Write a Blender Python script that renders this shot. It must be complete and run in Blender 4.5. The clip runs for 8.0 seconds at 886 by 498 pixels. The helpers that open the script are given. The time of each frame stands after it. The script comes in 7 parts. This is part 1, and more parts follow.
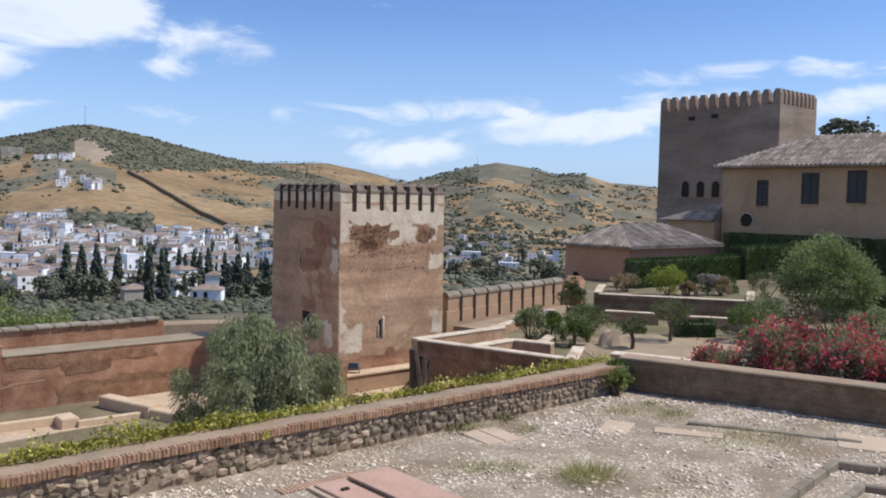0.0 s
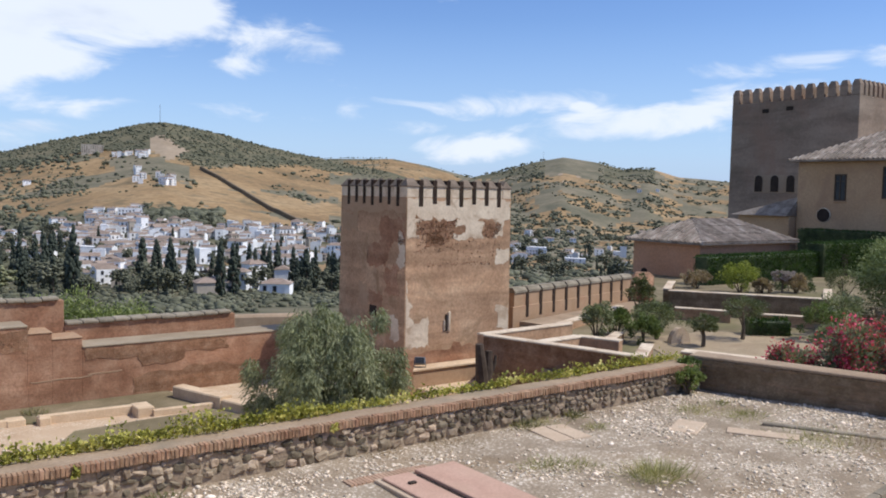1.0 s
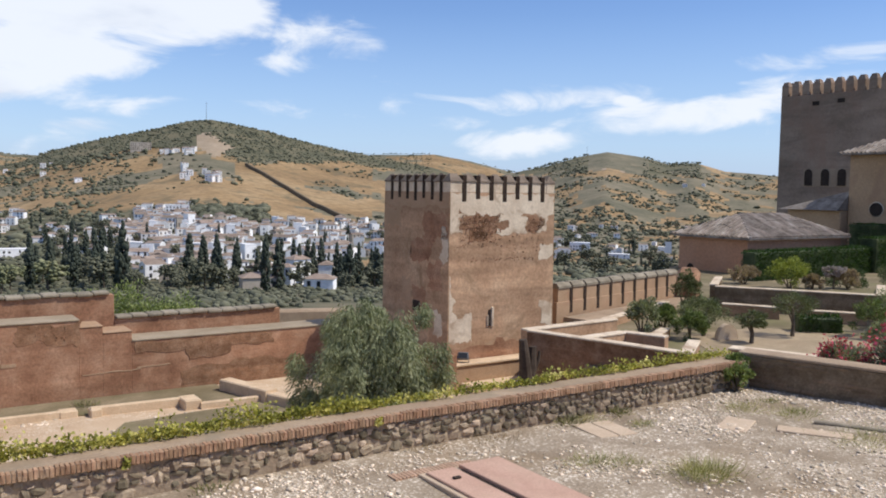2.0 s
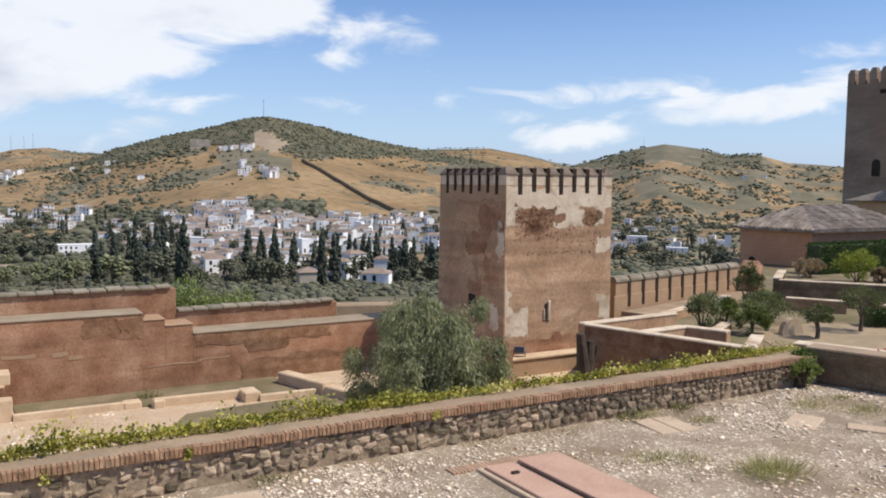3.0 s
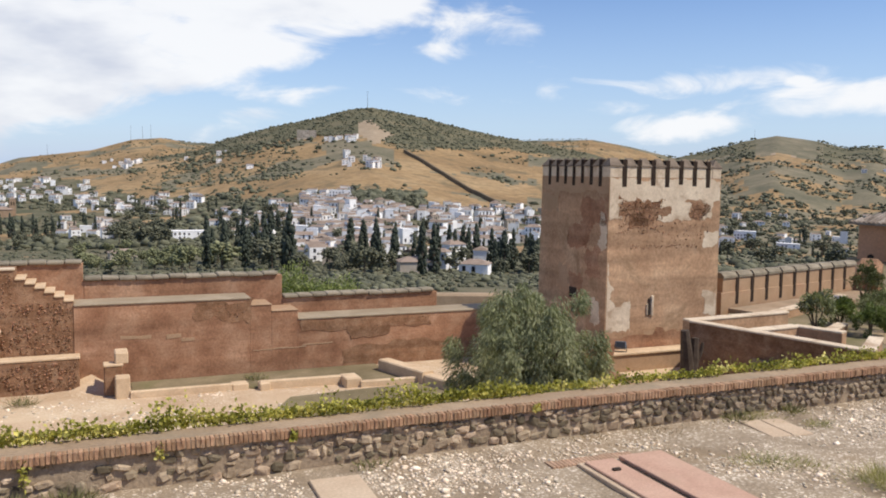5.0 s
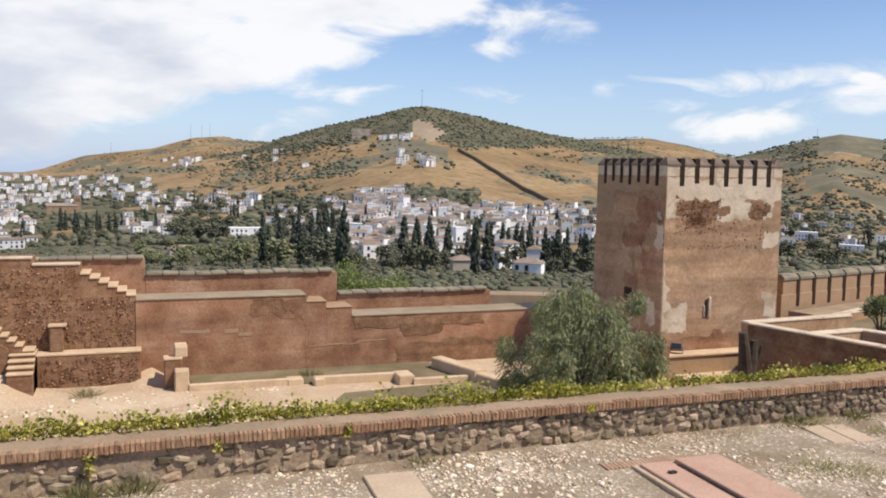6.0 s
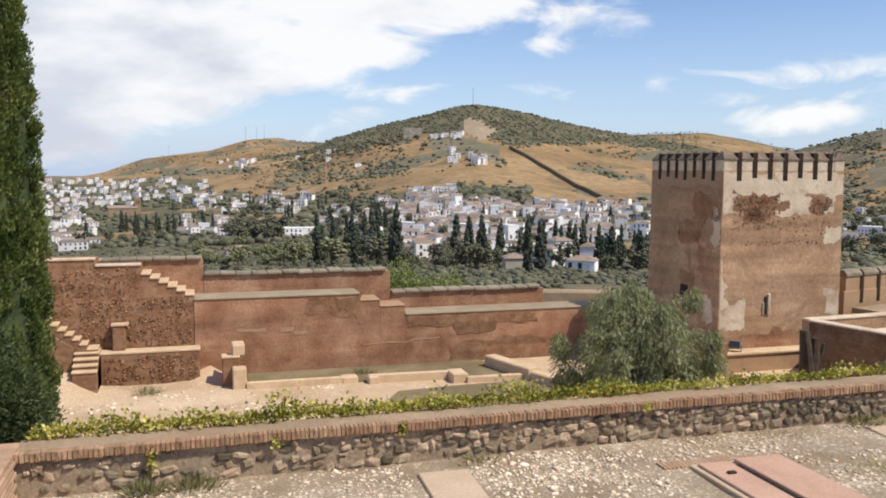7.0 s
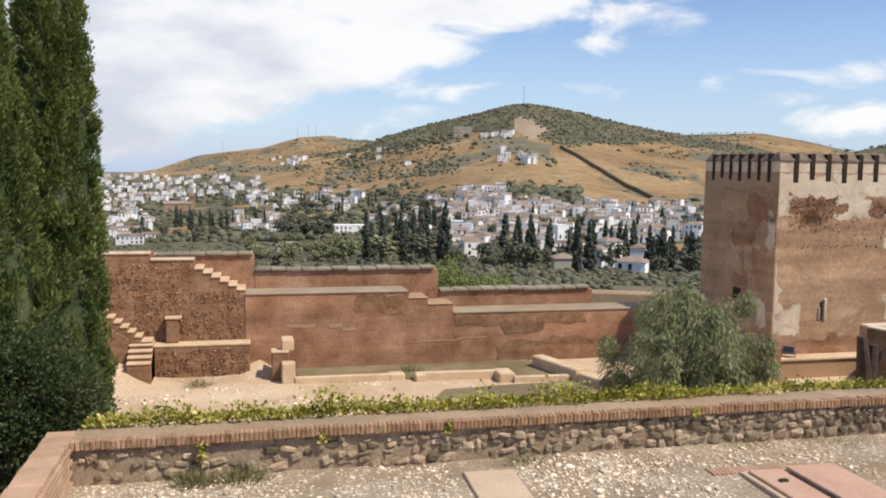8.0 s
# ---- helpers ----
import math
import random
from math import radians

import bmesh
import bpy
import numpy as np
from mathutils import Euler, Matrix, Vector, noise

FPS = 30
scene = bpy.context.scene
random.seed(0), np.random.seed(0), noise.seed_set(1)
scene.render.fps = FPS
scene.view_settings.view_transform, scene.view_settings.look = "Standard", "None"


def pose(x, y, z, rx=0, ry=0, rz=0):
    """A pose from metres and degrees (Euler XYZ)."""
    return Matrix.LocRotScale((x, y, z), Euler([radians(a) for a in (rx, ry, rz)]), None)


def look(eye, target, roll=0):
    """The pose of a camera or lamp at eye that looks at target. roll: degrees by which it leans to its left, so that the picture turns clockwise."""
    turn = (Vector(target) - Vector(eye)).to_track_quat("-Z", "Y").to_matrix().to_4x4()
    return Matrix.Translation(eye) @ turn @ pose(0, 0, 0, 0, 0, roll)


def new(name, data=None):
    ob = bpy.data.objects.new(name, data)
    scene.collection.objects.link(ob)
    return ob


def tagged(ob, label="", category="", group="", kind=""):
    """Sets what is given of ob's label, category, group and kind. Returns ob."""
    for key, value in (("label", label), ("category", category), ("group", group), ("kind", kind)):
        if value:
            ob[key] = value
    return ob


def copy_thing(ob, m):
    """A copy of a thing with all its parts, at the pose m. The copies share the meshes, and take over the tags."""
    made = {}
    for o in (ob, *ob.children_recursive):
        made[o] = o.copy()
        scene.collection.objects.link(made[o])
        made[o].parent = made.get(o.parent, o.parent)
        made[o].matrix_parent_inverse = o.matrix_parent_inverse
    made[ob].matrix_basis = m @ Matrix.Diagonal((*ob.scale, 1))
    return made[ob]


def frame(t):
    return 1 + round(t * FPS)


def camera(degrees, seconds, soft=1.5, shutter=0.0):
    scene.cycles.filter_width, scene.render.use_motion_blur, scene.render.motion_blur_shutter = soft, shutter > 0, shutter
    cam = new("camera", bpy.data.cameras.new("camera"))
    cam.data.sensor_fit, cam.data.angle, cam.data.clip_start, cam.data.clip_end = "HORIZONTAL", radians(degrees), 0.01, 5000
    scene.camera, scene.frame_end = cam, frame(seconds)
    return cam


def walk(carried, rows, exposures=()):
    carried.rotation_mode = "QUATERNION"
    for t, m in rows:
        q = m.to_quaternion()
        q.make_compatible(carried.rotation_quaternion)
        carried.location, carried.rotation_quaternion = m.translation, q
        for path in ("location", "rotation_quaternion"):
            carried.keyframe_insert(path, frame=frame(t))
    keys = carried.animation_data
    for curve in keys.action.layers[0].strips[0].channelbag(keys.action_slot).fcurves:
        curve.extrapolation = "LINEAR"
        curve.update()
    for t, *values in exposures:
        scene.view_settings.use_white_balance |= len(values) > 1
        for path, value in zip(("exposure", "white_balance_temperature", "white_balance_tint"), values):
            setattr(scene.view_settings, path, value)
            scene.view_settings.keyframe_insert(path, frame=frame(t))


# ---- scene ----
cam = camera(55.19, 8.0, soft=1.9)
PATH = [
    (0.0, pose(0.067, -0.034, 4.017, 86.703, -1.294, -41.038)),
    (0.5, pose(0.053, -0.039, 4.020, 86.493, -1.203, -38.929)),
    (1.0, pose(0.075, 0.027, 4.004, 86.289, -1.218, -36.615)),
    (1.5, pose(0.074, 0.050, 3.996, 86.126, -1.167, -35.286)),
    (3.0, pose(0.106, 0.191, 3.952, 85.494, -0.545, -30.078)),
    (3.5, pose(0.111, 0.231, 3.941, 85.287, -0.428, -28.478)),
    (4.0, pose(0.095, 0.232, 3.941, 85.078, -0.598, -26.726)),
    (4.5, pose(0.089, 0.241, 3.944, 84.921, -0.749, -25.065)),
    (6.0, pose(0.051, 0.237, 3.943, 84.645, -1.116, -19.690)),
    (6.5, pose(0.046, 0.230, 3.945, 84.567, -0.732, -18.002)),
    (7.0, pose(0.043, 0.237, 3.943, 84.486, -0.313, -16.216)),
    (7.5, pose(0.049, 0.234, 3.947, 84.421, -0.382, -14.557)),
    (8.0, pose(0.048, 0.239, 3.943, 84.368, -0.786, -12.869)),
]
# the clip's camera drifts from a cool to a warm balance
walk(cam, PATH, [(0.0, -0.04, 5900, 10), (1.5, -0.02, 6120, 10), (3.5, 0.0, 6480, 10), (6.0, 0.05, 6720, 10), (8.0, 0.08, 6820, 10)])

# ---- world, sun ----
SUN = Vector((0.44, -0.40, 0.80)).normalized()
world = bpy.data.worlds.new("sky")
scene.world = world
world.use_nodes = True


def sky_world():
    nt = world.node_tree
    nt.nodes.clear()
    N, L = nt.nodes.new, nt.links.new
    out = N("ShaderNodeOutputWorld")
    bg = N("ShaderNodeBackground")
    sky = N("ShaderNodeTexSky")
    sky.sky_type = "NISHITA"
    sky.sun_disc = False
    sky.sun_elevation = math.asin(SUN.z)
    sky.sun_rotation = math.atan2(SUN.x, SUN.y)
    sky.altitude = 700
    sky.air_density, sky.dust_density, sky.ozone_density = 1.0, 0.6, 1.5
    bg.inputs[1].default_value = 0.14
    co = N("ShaderNodeTexCoord")
    # clouds: thin, wind-drawn sheets, thicker round a few places of the sky
    sep = N("ShaderNodeSeparateXYZ")
    L(co.outputs["Generated"], sep.inputs[0])

    def m(op, a, b=None, clamp=False):
        n = N("ShaderNodeMath")
        n.operation, n.use_clamp = op, clamp
        for i, v in enumerate((a, b)):
            if v is None:
                continue
            if isinstance(v, (int, float)):
                n.inputs[i].default_value = v
            else:
                L(v, n.inputs[i])
        return n.outputs[0]
    az = m("ARCTAN2", sep.outputs[0], sep.outputs[1])
    el = m("ARCSINE", sep.outputs[2])
    comb = N("ShaderNodeCombineXYZ")
    L(az, comb.inputs[0])
    L(m("MULTIPLY", el, 2.6), comb.inputs[1])
    n1 = N("ShaderNodeTexNoise")
    n1.inputs["Scale"].default_value, n1.inputs["Detail"].default_value = 9.0, 10.0
    n1.inputs["Roughness"].default_value, n1.inputs["Distortion"].default_value = 0.58, 0.5
    L(comb.outputs[0], n1.inputs["Vector"])

    def bank(a0, e0, ra, re, tilt, gain=1.0):
        da = m("SUBTRACT", az, radians(a0))
        de = m("SUBTRACT", m("SUBTRACT", el, radians(e0)), m("MULTIPLY", da, tilt))
        q = m("ADD", m("POWER", m("ABSOLUTE", m("DIVIDE", da, radians(ra))), 2.0), m("POWER", m("ABSOLUTE", m("DIVIDE", de, radians(re))), 2.0))
        return m("MULTIPLY", m("SUBTRACT", 1.0, q), gain)
    # the great sheet over the north: its lower edge climbs towards the east, where it breaks off
    edge = m("SUBTRACT", el, m("ADD", m("MULTIPLY", az, 0.315), radians(2.35)))
    sheet = m("MINIMUM", m("DIVIDE", edge, radians(1.5)), m("DIVIDE", m("SUBTRACT", radians(22.3), az), radians(2.2)))
    sheet = m("MINIMUM", sheet, m("DIVIDE", m("ADD", az, radians(50)), radians(12)))
    total = m("MINIMUM", m("MAXIMUM", sheet, -0.6), 1.05)
    for b in CLOUDS:
        w = m("MAXIMUM", bank(*b), -0.6)
        total = m("MAXIMUM", total, w)
    dens = m("ADD", m("MULTIPLY", total, 0.95), m("MULTIPLY", m("SUBTRACT", n1.outputs[0], 0.5), 3.3))
    ramp = N("ShaderNodeMapRange")
    ramp.interpolation_type = "SMOOTHSTEP"
    L(dens, ramp.inputs[0])
    ramp.inputs[1].default_value, ramp.inputs[2].default_value = -0.1, 0.8
    # thicker, greyer parts of the sheet
    n2 = N("ShaderNodeTexNoise")
    n2.inputs["Scale"].default_value, n2.inputs["Detail"].default_value = 5.0, 5.0
    L(comb.outputs[0], n2.inputs["Vector"])
    grey = N("ShaderNodeMapRange")
    grey.interpolation_type = "SMOOTHSTEP"
    L(m("SUBTRACT", n2.outputs[0], m("MULTIPLY", az, 0.55)), grey.inputs[0])
    grey.inputs[1].default_value, grey.inputs[2].default_value = 0.38, 0.68
    # slight whitening of the air towards the horizon
    hz = N("ShaderNodeMapRange")
    L(el, hz.inputs[0])
    for i, v in ((1, 0.0), (2, 0.2), (3, 0.75), (4, 0.0)):
        hz.inputs[i].default_value = v
    mx1, mx2 = N("ShaderNodeMixRGB"), N("ShaderNodeMixRGB")
    L(hz.outputs[0], mx1.inputs[0])
    hue = N("ShaderNodeHueSaturation")
    hue.inputs["Hue"].default_value = 0.513
    hue.inputs["Saturation"].default_value = 1.2
    hue.inputs["Value"].default_value = 1.02
    L(sky.outputs[0], hue.inputs["Color"])
    L(hue.outputs[0], mx1.inputs[1])
    mx1.inputs[2].default_value = (2.75, 3.85, 6.3, 1)
    L(m("MULTIPLY", ramp.outputs[0], 0.93), mx2.inputs[0])
    L(mx1.outputs[0], mx2.inputs[1])
    tone = N("ShaderNodeMixRGB")
    L(grey.outputs[0], tone.inputs[0])
    tone.inputs[1].default_value, tone.inputs[2].default_value = (6.7, 6.85, 7.1, 1), (4.3, 4.65, 5.5, 1)
    L(tone.outputs[0], mx2.inputs[2])
    L(mx2.outputs[0], bg.inputs[0])
    L(bg.outputs[0], out.inputs[0])


# azimuth, elevation, half width, half height in degrees, tilt, gain
CLOUDS = [(25.6, 9.4, 3.4, 1.8, 0.1, 0.42), (23.2, 7.9, 2.0, 0.9, 0.0, 0.32), (12.3, 5.0, 3.6, 0.7, 0.02, 0.35), (9.3, 3.0, 3.0, 0.9, 0.1, 0.4), (35, 5.7, 8, 0.5, 0.06, 0.12), (34, 4.6, 2.0, 0.5, 0.0, 0.25),
          (50, 5.1, 13, 1.25, 0.15, 0.8), (39.5, 3.3, 4.5, 1.1, 0.12, 0.8), (66, 6.3, 10, 1.0, 0.05, 0.85), (45.8, 5.9, 0.9, 0.4, 0.0, 0.5), (63, 8.5, 6, 0.5, 0.03, 0.2), (95, 20, 30, 8, 0.1), (-90, 25, 40, 10, 0.1)]
sky_world()
sun = new("sun", bpy.data.lights.new("sun", "SUN"))
sun.data.energy, sun.data.angle, sun.data.color = 4.2, radians(0.53), (1.0, 0.92, 0.80)
sun.matrix_world = look((0, 0, 60), Vector((0, 0, 60)) - SUN)

# ---- materials ----


def surf(name, colors, scale=1.0, rough=0.85, bump=0.3, fine=30.0, vary=0.0, layered=0.0, stain=None, stain_scale=0.5, stain_amount=0.5, metal=0.0, island=False, trans=None, fleck=None, grit=0.14):
    """A weathered surface: large blotches between colours, fine grain, optional stains, course banding and piece-to-piece variety."""
    m = bpy.data.materials.new(name)
    m.use_nodes = True
    nt = m.node_tree
    N, L = nt.nodes.new, nt.links.new
    b = nt.nodes["Principled BSDF"]
    b.inputs["Roughness"].default_value, b.inputs["Metallic"].default_value = rough, metal
    b.inputs["Specular IOR Level"].default_value = 0.25
    geo = N("ShaderNodeNewGeometry")

    def noise_tex(s, d=6.0, r=0.6, dist=0.3, stretch=None):
        n = N("ShaderNodeTexNoise")
        n.inputs["Scale"].default_value, n.inputs["Detail"].default_value = s, d
        n.inputs["Roughness"].default_value, n.inputs["Distortion"].default_value = r, dist
        if stretch:
            mp = N("ShaderNodeMapping")
            mp.inputs["Scale"].default_value = stretch
            L(geo.outputs["Position"], mp.inputs[0])
            L(mp.outputs[0], n.inputs["Vector"])
        else:
            L(geo.outputs["Position"], n.inputs["Vector"])
        return n.outputs[0]
    big = noise_tex(scale)
    ramp = N("ShaderNodeValToRGB")
    els = ramp.color_ramp.elements
    k = len(colors)
    pos = [0.5] if k == 1 else [0.33 + 0.34 * i / (k - 1) for i in range(k)]
    while len(els) < k:
        els.new(0.5)
    while len(els) > k:
        els.remove(els[-1])
    for e, p, c in zip(els, pos, colors):
        e.position, e.color = p, (*c, 1)
    L(big, ramp.inputs[0])
    col = ramp.outputs[0]

    def mix(kind, fac, a, c):
        x = N("ShaderNodeMixRGB")
        x.blend_type = kind
        for i, v in enumerate((fac, a, c)):
            if isinstance(v, float):
                x.inputs[i].default_value = v
            elif isinstance(v, tuple):
                x.inputs[i].default_value = (*v, 1)
            else:
                L(v, x.inputs[i])
        return x.outputs[0]

    def mapped(v, a, c, lo, hi):
        r = N("ShaderNodeMapRange")
        L(v, r.inputs[0])
        for i, q in ((1, a), (2, c), (3, lo), (4, hi)):
            r.inputs[i].default_value = q
        return r.outputs[0]
    grain = noise_tex(fine, 4.0, 0.7, 0.0)
    g = mapped(grain, 0.3, 0.7, 1.0 - grit, 1.0 + grit)
    cg = N("ShaderNodeCombineXYZ")
    for i in range(3):
        L(g, cg.inputs[i])
    col = mix("MULTIPLY", 1.0, col, cg.outputs[0])
    if layered:
        band = noise_tex(1.0, 3.0, 0.6, 0.4, (0.12, 0.12, layered))
        bm_ = mapped(band, 0.35, 0.65, 0.78, 1.16)
        cb = N("ShaderNodeCombineXYZ")
        for i in range(3):
            L(bm_, cb.inputs[i])
        col = mix("MULTIPLY", 1.0, col, cb.outputs[0])
    if stain:
        s = noise_tex(stain_scale, 7.0, 0.65, 0.8)
        col = mix("MIX", mapped(s, 0.52, 0.66, 0.0, stain_amount), col, stain)
    if fleck:
        for fs, lo in ((34.0, 0.62), (17.0, 0.72)):
            vo = N("ShaderNodeTexVoronoi")
            vo.inputs["Scale"].default_value = fs
            L(geo.outputs["Position"], vo.inputs["Vector"])
            sx = N("ShaderNodeSeparateXYZ")
            L(vo.outputs["Color"], sx.inputs[0])
            edge = mapped(vo.outputs["Distance"], 0.30, 0.55, 1.0, 0.0)
            pick = mapped(sx.outputs[0], lo, lo + 0.1, 0.0, 0.9)
            mm = N("ShaderNodeMath")
            mm.operation = "MULTIPLY"
            L(edge, mm.inputs[0])
            L(pick, mm.inputs[1])
            patch = mapped(noise_tex(0.9, 4.0, 0.6, 0.3), 0.40, 0.58, 0.05, 1.0)
            m3 = N("ShaderNodeMath")
            m3.operation = "MULTIPLY"
            L(mm.outputs[0], m3.inputs[0])
            L(patch, m3.inputs[1])
            col = mix("MIX", m3.outputs[0], col, fleck)
    if vary:
        if island:
            rnd = geo.outputs["Random Per Island"]
        else:
            rnd = N("ShaderNodeObjectInfo").outputs["Random"]
        hs = N("ShaderNodeHueSaturation")
        L(mapped(rnd, 0.0, 1.0, 1.0 - vary, 1.0 + vary), hs.inputs["Value"])
        L(mapped(rnd, 0.0, 1.0, 0.5 + 0.018 * vary, 0.5 - 0.018 * vary), hs.inputs["Hue"])
        L(col, hs.inputs["Color"])
        col = hs.outputs[0]
    L(col, b.inputs["Base Color"])
    if bump:
        bp = N("ShaderNodeBump")
        bp.inputs["Strength"].default_value = bump
        bp.inputs["Distance"].default_value = 0.03
        L(mix("MIX", 0.5, grain, big), bp.inputs["Height"])
        L(bp.outputs[0], b.inputs["Normal"])
    if trans:
        tr = N("ShaderNodeBsdfTranslucent")
        L(mix("MULTIPLY", 1.0, col, trans), tr.inputs[0])
        ad = N("ShaderNodeMixShader")
        ad.inputs[0].default_value = 0.3
        L(b.outputs[0], ad.inputs[1])
        L(tr.outputs[0], ad.inputs[2])
        L(ad.outputs[0], nt.nodes["Material Output"].inputs[0])
    return m


M = {}
M["gravel"] = surf("gravel", [(0.235, 0.178, 0.118), (0.31, 0.245, 0.17), (0.40, 0.325, 0.235)], 0.9, 0.95, 0.6, 26.0, stain=(0.27, 0.19, 0.107), stain_scale=0.45, stain_amount=0.7, fleck=(0.80, 0.70, 0.57), grit=0.28)
M["pebble"] = surf("pebble", [(0.48, 0.375, 0.265), (0.70, 0.58, 0.43), (0.88, 0.775, 0.62)], 9.0, 0.8, 0.2, 60.0, vary=0.38, island=True)
M["plaza"] = surf("plaza_earth", [(0.42, 0.29, 0.179), (0.52, 0.38, 0.248), (0.60, 0.465, 0.313)], 0.5, 0.95, 0.4, 14.0, fleck=(0.72, 0.63, 0.478), stain=(0.50, 0.36, 0.23), stain_scale=0.3, stain_amount=0.7)
M["pale_sand"] = surf("pale_garden_sand", [(0.30, 0.225, 0.14), (0.40, 0.31, 0.20)], 0.6, 0.95, 0.3, 12.0, stain=(0.24, 0.19, 0.11), stain_scale=0.5, stain_amount=0.7)
M["sand"] = surf("garden_earth", [(0.13, 0.105, 0.0552), (0.20, 0.16, 0.092), (0.29, 0.23, 0.143)], 0.4, 0.95, 0.3, 14.0, stain=(0.16, 0.15, 0.0644), stain_scale=0.25, stain_amount=0.7)
M["brick"] = surf("old_brick", [(0.28, 0.16, 0.092), (0.37, 0.225, 0.133), (0.43, 0.295, 0.184)], 3.0, 0.9, 0.4, 45.0, vary=0.22)
M["brick_light"] = surf("sunbleached_brick", [(0.42, 0.27, 0.175), (0.50, 0.34, 0.23)], 3.0, 0.9, 0.4, 45.0, vary=0.15)
M["mortar"] = surf("lime_mortar", [(0.27, 0.202, 0.135), (0.41, 0.32, 0.222)], 2.6, 0.95, 1.0, 18.0, grit=0.3)
M["mortar_top"] = surf("coping_mortar", [(0.29, 0.208, 0.135), (0.385, 0.288, 0.195)], 1.2, 0.95, 0.5, 20.0, stain=(0.24, 0.2, 0.138), stain_amount=0.6)
M["stone"] = surf("rubble_stone", [(0.21, 0.155, 0.10), (0.30, 0.235, 0.158), (0.42, 0.34, 0.235)], 4.0, 0.9, 0.6, 30.0, vary=0.65)
M["stone_far"] = surf("rubble_stone_rest", [(0.15, 0.112, 0.0731), (0.235, 0.185, 0.125), (0.34, 0.275, 0.189)], 4.0, 0.9, 0.6, 30.0, vary=0.55, island=True)
# near-black tone that paints the shade in gaps between merlons
M["slit"] = surf("slit_shade", [(0.028, 0.018, 0.013), (0.05, 0.032, 0.022)], 3.0, 0.95, 0.3)
M["rammed"] = surf("rammed_earth", [(0.36, 0.218, 0.126), (0.455, 0.288, 0.172), (0.53, 0.36, 0.225)], 0.8, 0.95, 0.6, 9.0, layered=1.6, stain=(0.26, 0.165, 0.092), stain_scale=0.8, stain_amount=0.7, grit=0.24)
M["rammed_red"] = surf("red_rammed_earth", [(0.24, 0.118, 0.066), (0.335, 0.178, 0.103), (0.44, 0.265, 0.165)], 0.9, 0.95, 0.9, 12.0, layered=1.6, stain=(0.42, 0.27, 0.17), stain_scale=0.55, stain_amount=0.5, grit=0.28)
M["red_stone"] = surf("red_rubble_stone", [(0.17, 0.085, 0.046), (0.25, 0.135, 0.076), (0.36, 0.225, 0.14)], 5.0, 0.95, 0.5, 30.0, vary=0.5, island=True)
M["rubble"] = surf("eroded_rubble", [(0.19, 0.097, 0.0506), (0.26, 0.142, 0.0791), (0.33, 0.20, 0.12)], 2.2, 0.95, 1.0, 22.0, layered=3.0, stain=(0.36, 0.245, 0.156), stain_scale=6.0, stain_amount=0.45, grit=0.3)
M["end_rubble"] = surf("brown_rubble", [(0.16, 0.113, 0.0662), (0.22, 0.16, 0.0975), (0.29, 0.215, 0.138)], 2.2, 0.95, 1.0, 22.0, layered=3.0, stain=(0.30, 0.235, 0.156), stain_scale=5.0, stain_amount=0.45, grit=0.3)
M["end_brick"] = surf("worn_end_brick", [(0.165, 0.113, 0.068), (0.23, 0.16, 0.098), (0.29, 0.21, 0.135)], 2.2, 0.95, 0.8, 22.0, vary=0.16, stain=(0.16, 0.115, 0.07), stain_scale=0.8, stain_amount=0.6)
M["plaster"] = surf("old_lime_plaster", [(0.56, 0.44, 0.31), (0.72, 0.605, 0.45)], 1.2, 0.9, 0.3, 14.0, stain=(0.32, 0.21, 0.129), stain_scale=1.1, stain_amount=0.7)
# pale brick, brightened so that sunlight on tops is in its colour
M["pale_brick"] = surf("sunlit_brick_top", [(0.55, 0.40, 0.253), (0.68, 0.52, 0.345)], 1.4, 0.9, 0.3, 20.0, stain=(0.45, 0.31, 0.193), stain_scale=1.2, stain_amount=0.5)
M["plaster_pink"] = surf("pink_plaster", [(0.36, 0.235, 0.138), (0.44, 0.30, 0.189)], 0.8, 0.9, 0.3, 14.0, stain=(0.34, 0.18, 0.101), stain_scale=0.8, stain_amount=0.5)
M["ledge"] = surf("grey_screed", [(0.29, 0.23, 0.156), (0.38, 0.31, 0.221)], 0.8, 0.95, 0.4, 16.0)
M["capstone"] = surf("grey_capping", [(0.20, 0.168, 0.12), (0.32, 0.275, 0.202)], 2.0, 0.95, 0.5, 20.0, vary=0.2)
M["dark"] = surf("dark_opening", [(0.03, 0.022, 0.017), (0.05, 0.036, 0.028)], 1.0, 0.95, 0.0)
M["terracotta"] = surf("terracotta_paint", [(0.46, 0.285, 0.205), (0.55, 0.36, 0.265)], 1.5, 0.75, 0.15, 30.0, stain=(0.45, 0.30, 0.21), stain_scale=1.3, stain_amount=0.5)
M["slab"] = surf("stone_slab", [(0.48, 0.36, 0.248), (0.56, 0.44, 0.313)], 1.5, 0.9, 0.3, 24.0)
M["wood"] = surf("weathered_wood", [(0.05, 0.035, 0.025), (0.10, 0.075, 0.055)], 4.0, 0.9, 0.4, 30.0)
M["bark"] = surf("bark", [(0.09, 0.07, 0.05), (0.16, 0.125, 0.09)], 6.0, 0.95, 0.8, 30.0)
M["metal"] = surf("grey_metal", [(0.16, 0.17, 0.18), (0.24, 0.25, 0.26)], 5.0, 0.45, 0.05, 40.0, metal=0.6)
M["comares"] = surf("tower_masonry", [(0.235, 0.175, 0.125), (0.30, 0.225, 0.165), (0.35, 0.275, 0.205)], 0.16, 0.95, 0.4, 3.5, layered=0.55, stain=(0.30, 0.19, 0.13), stain_scale=0.12, stain_amount=0.6)
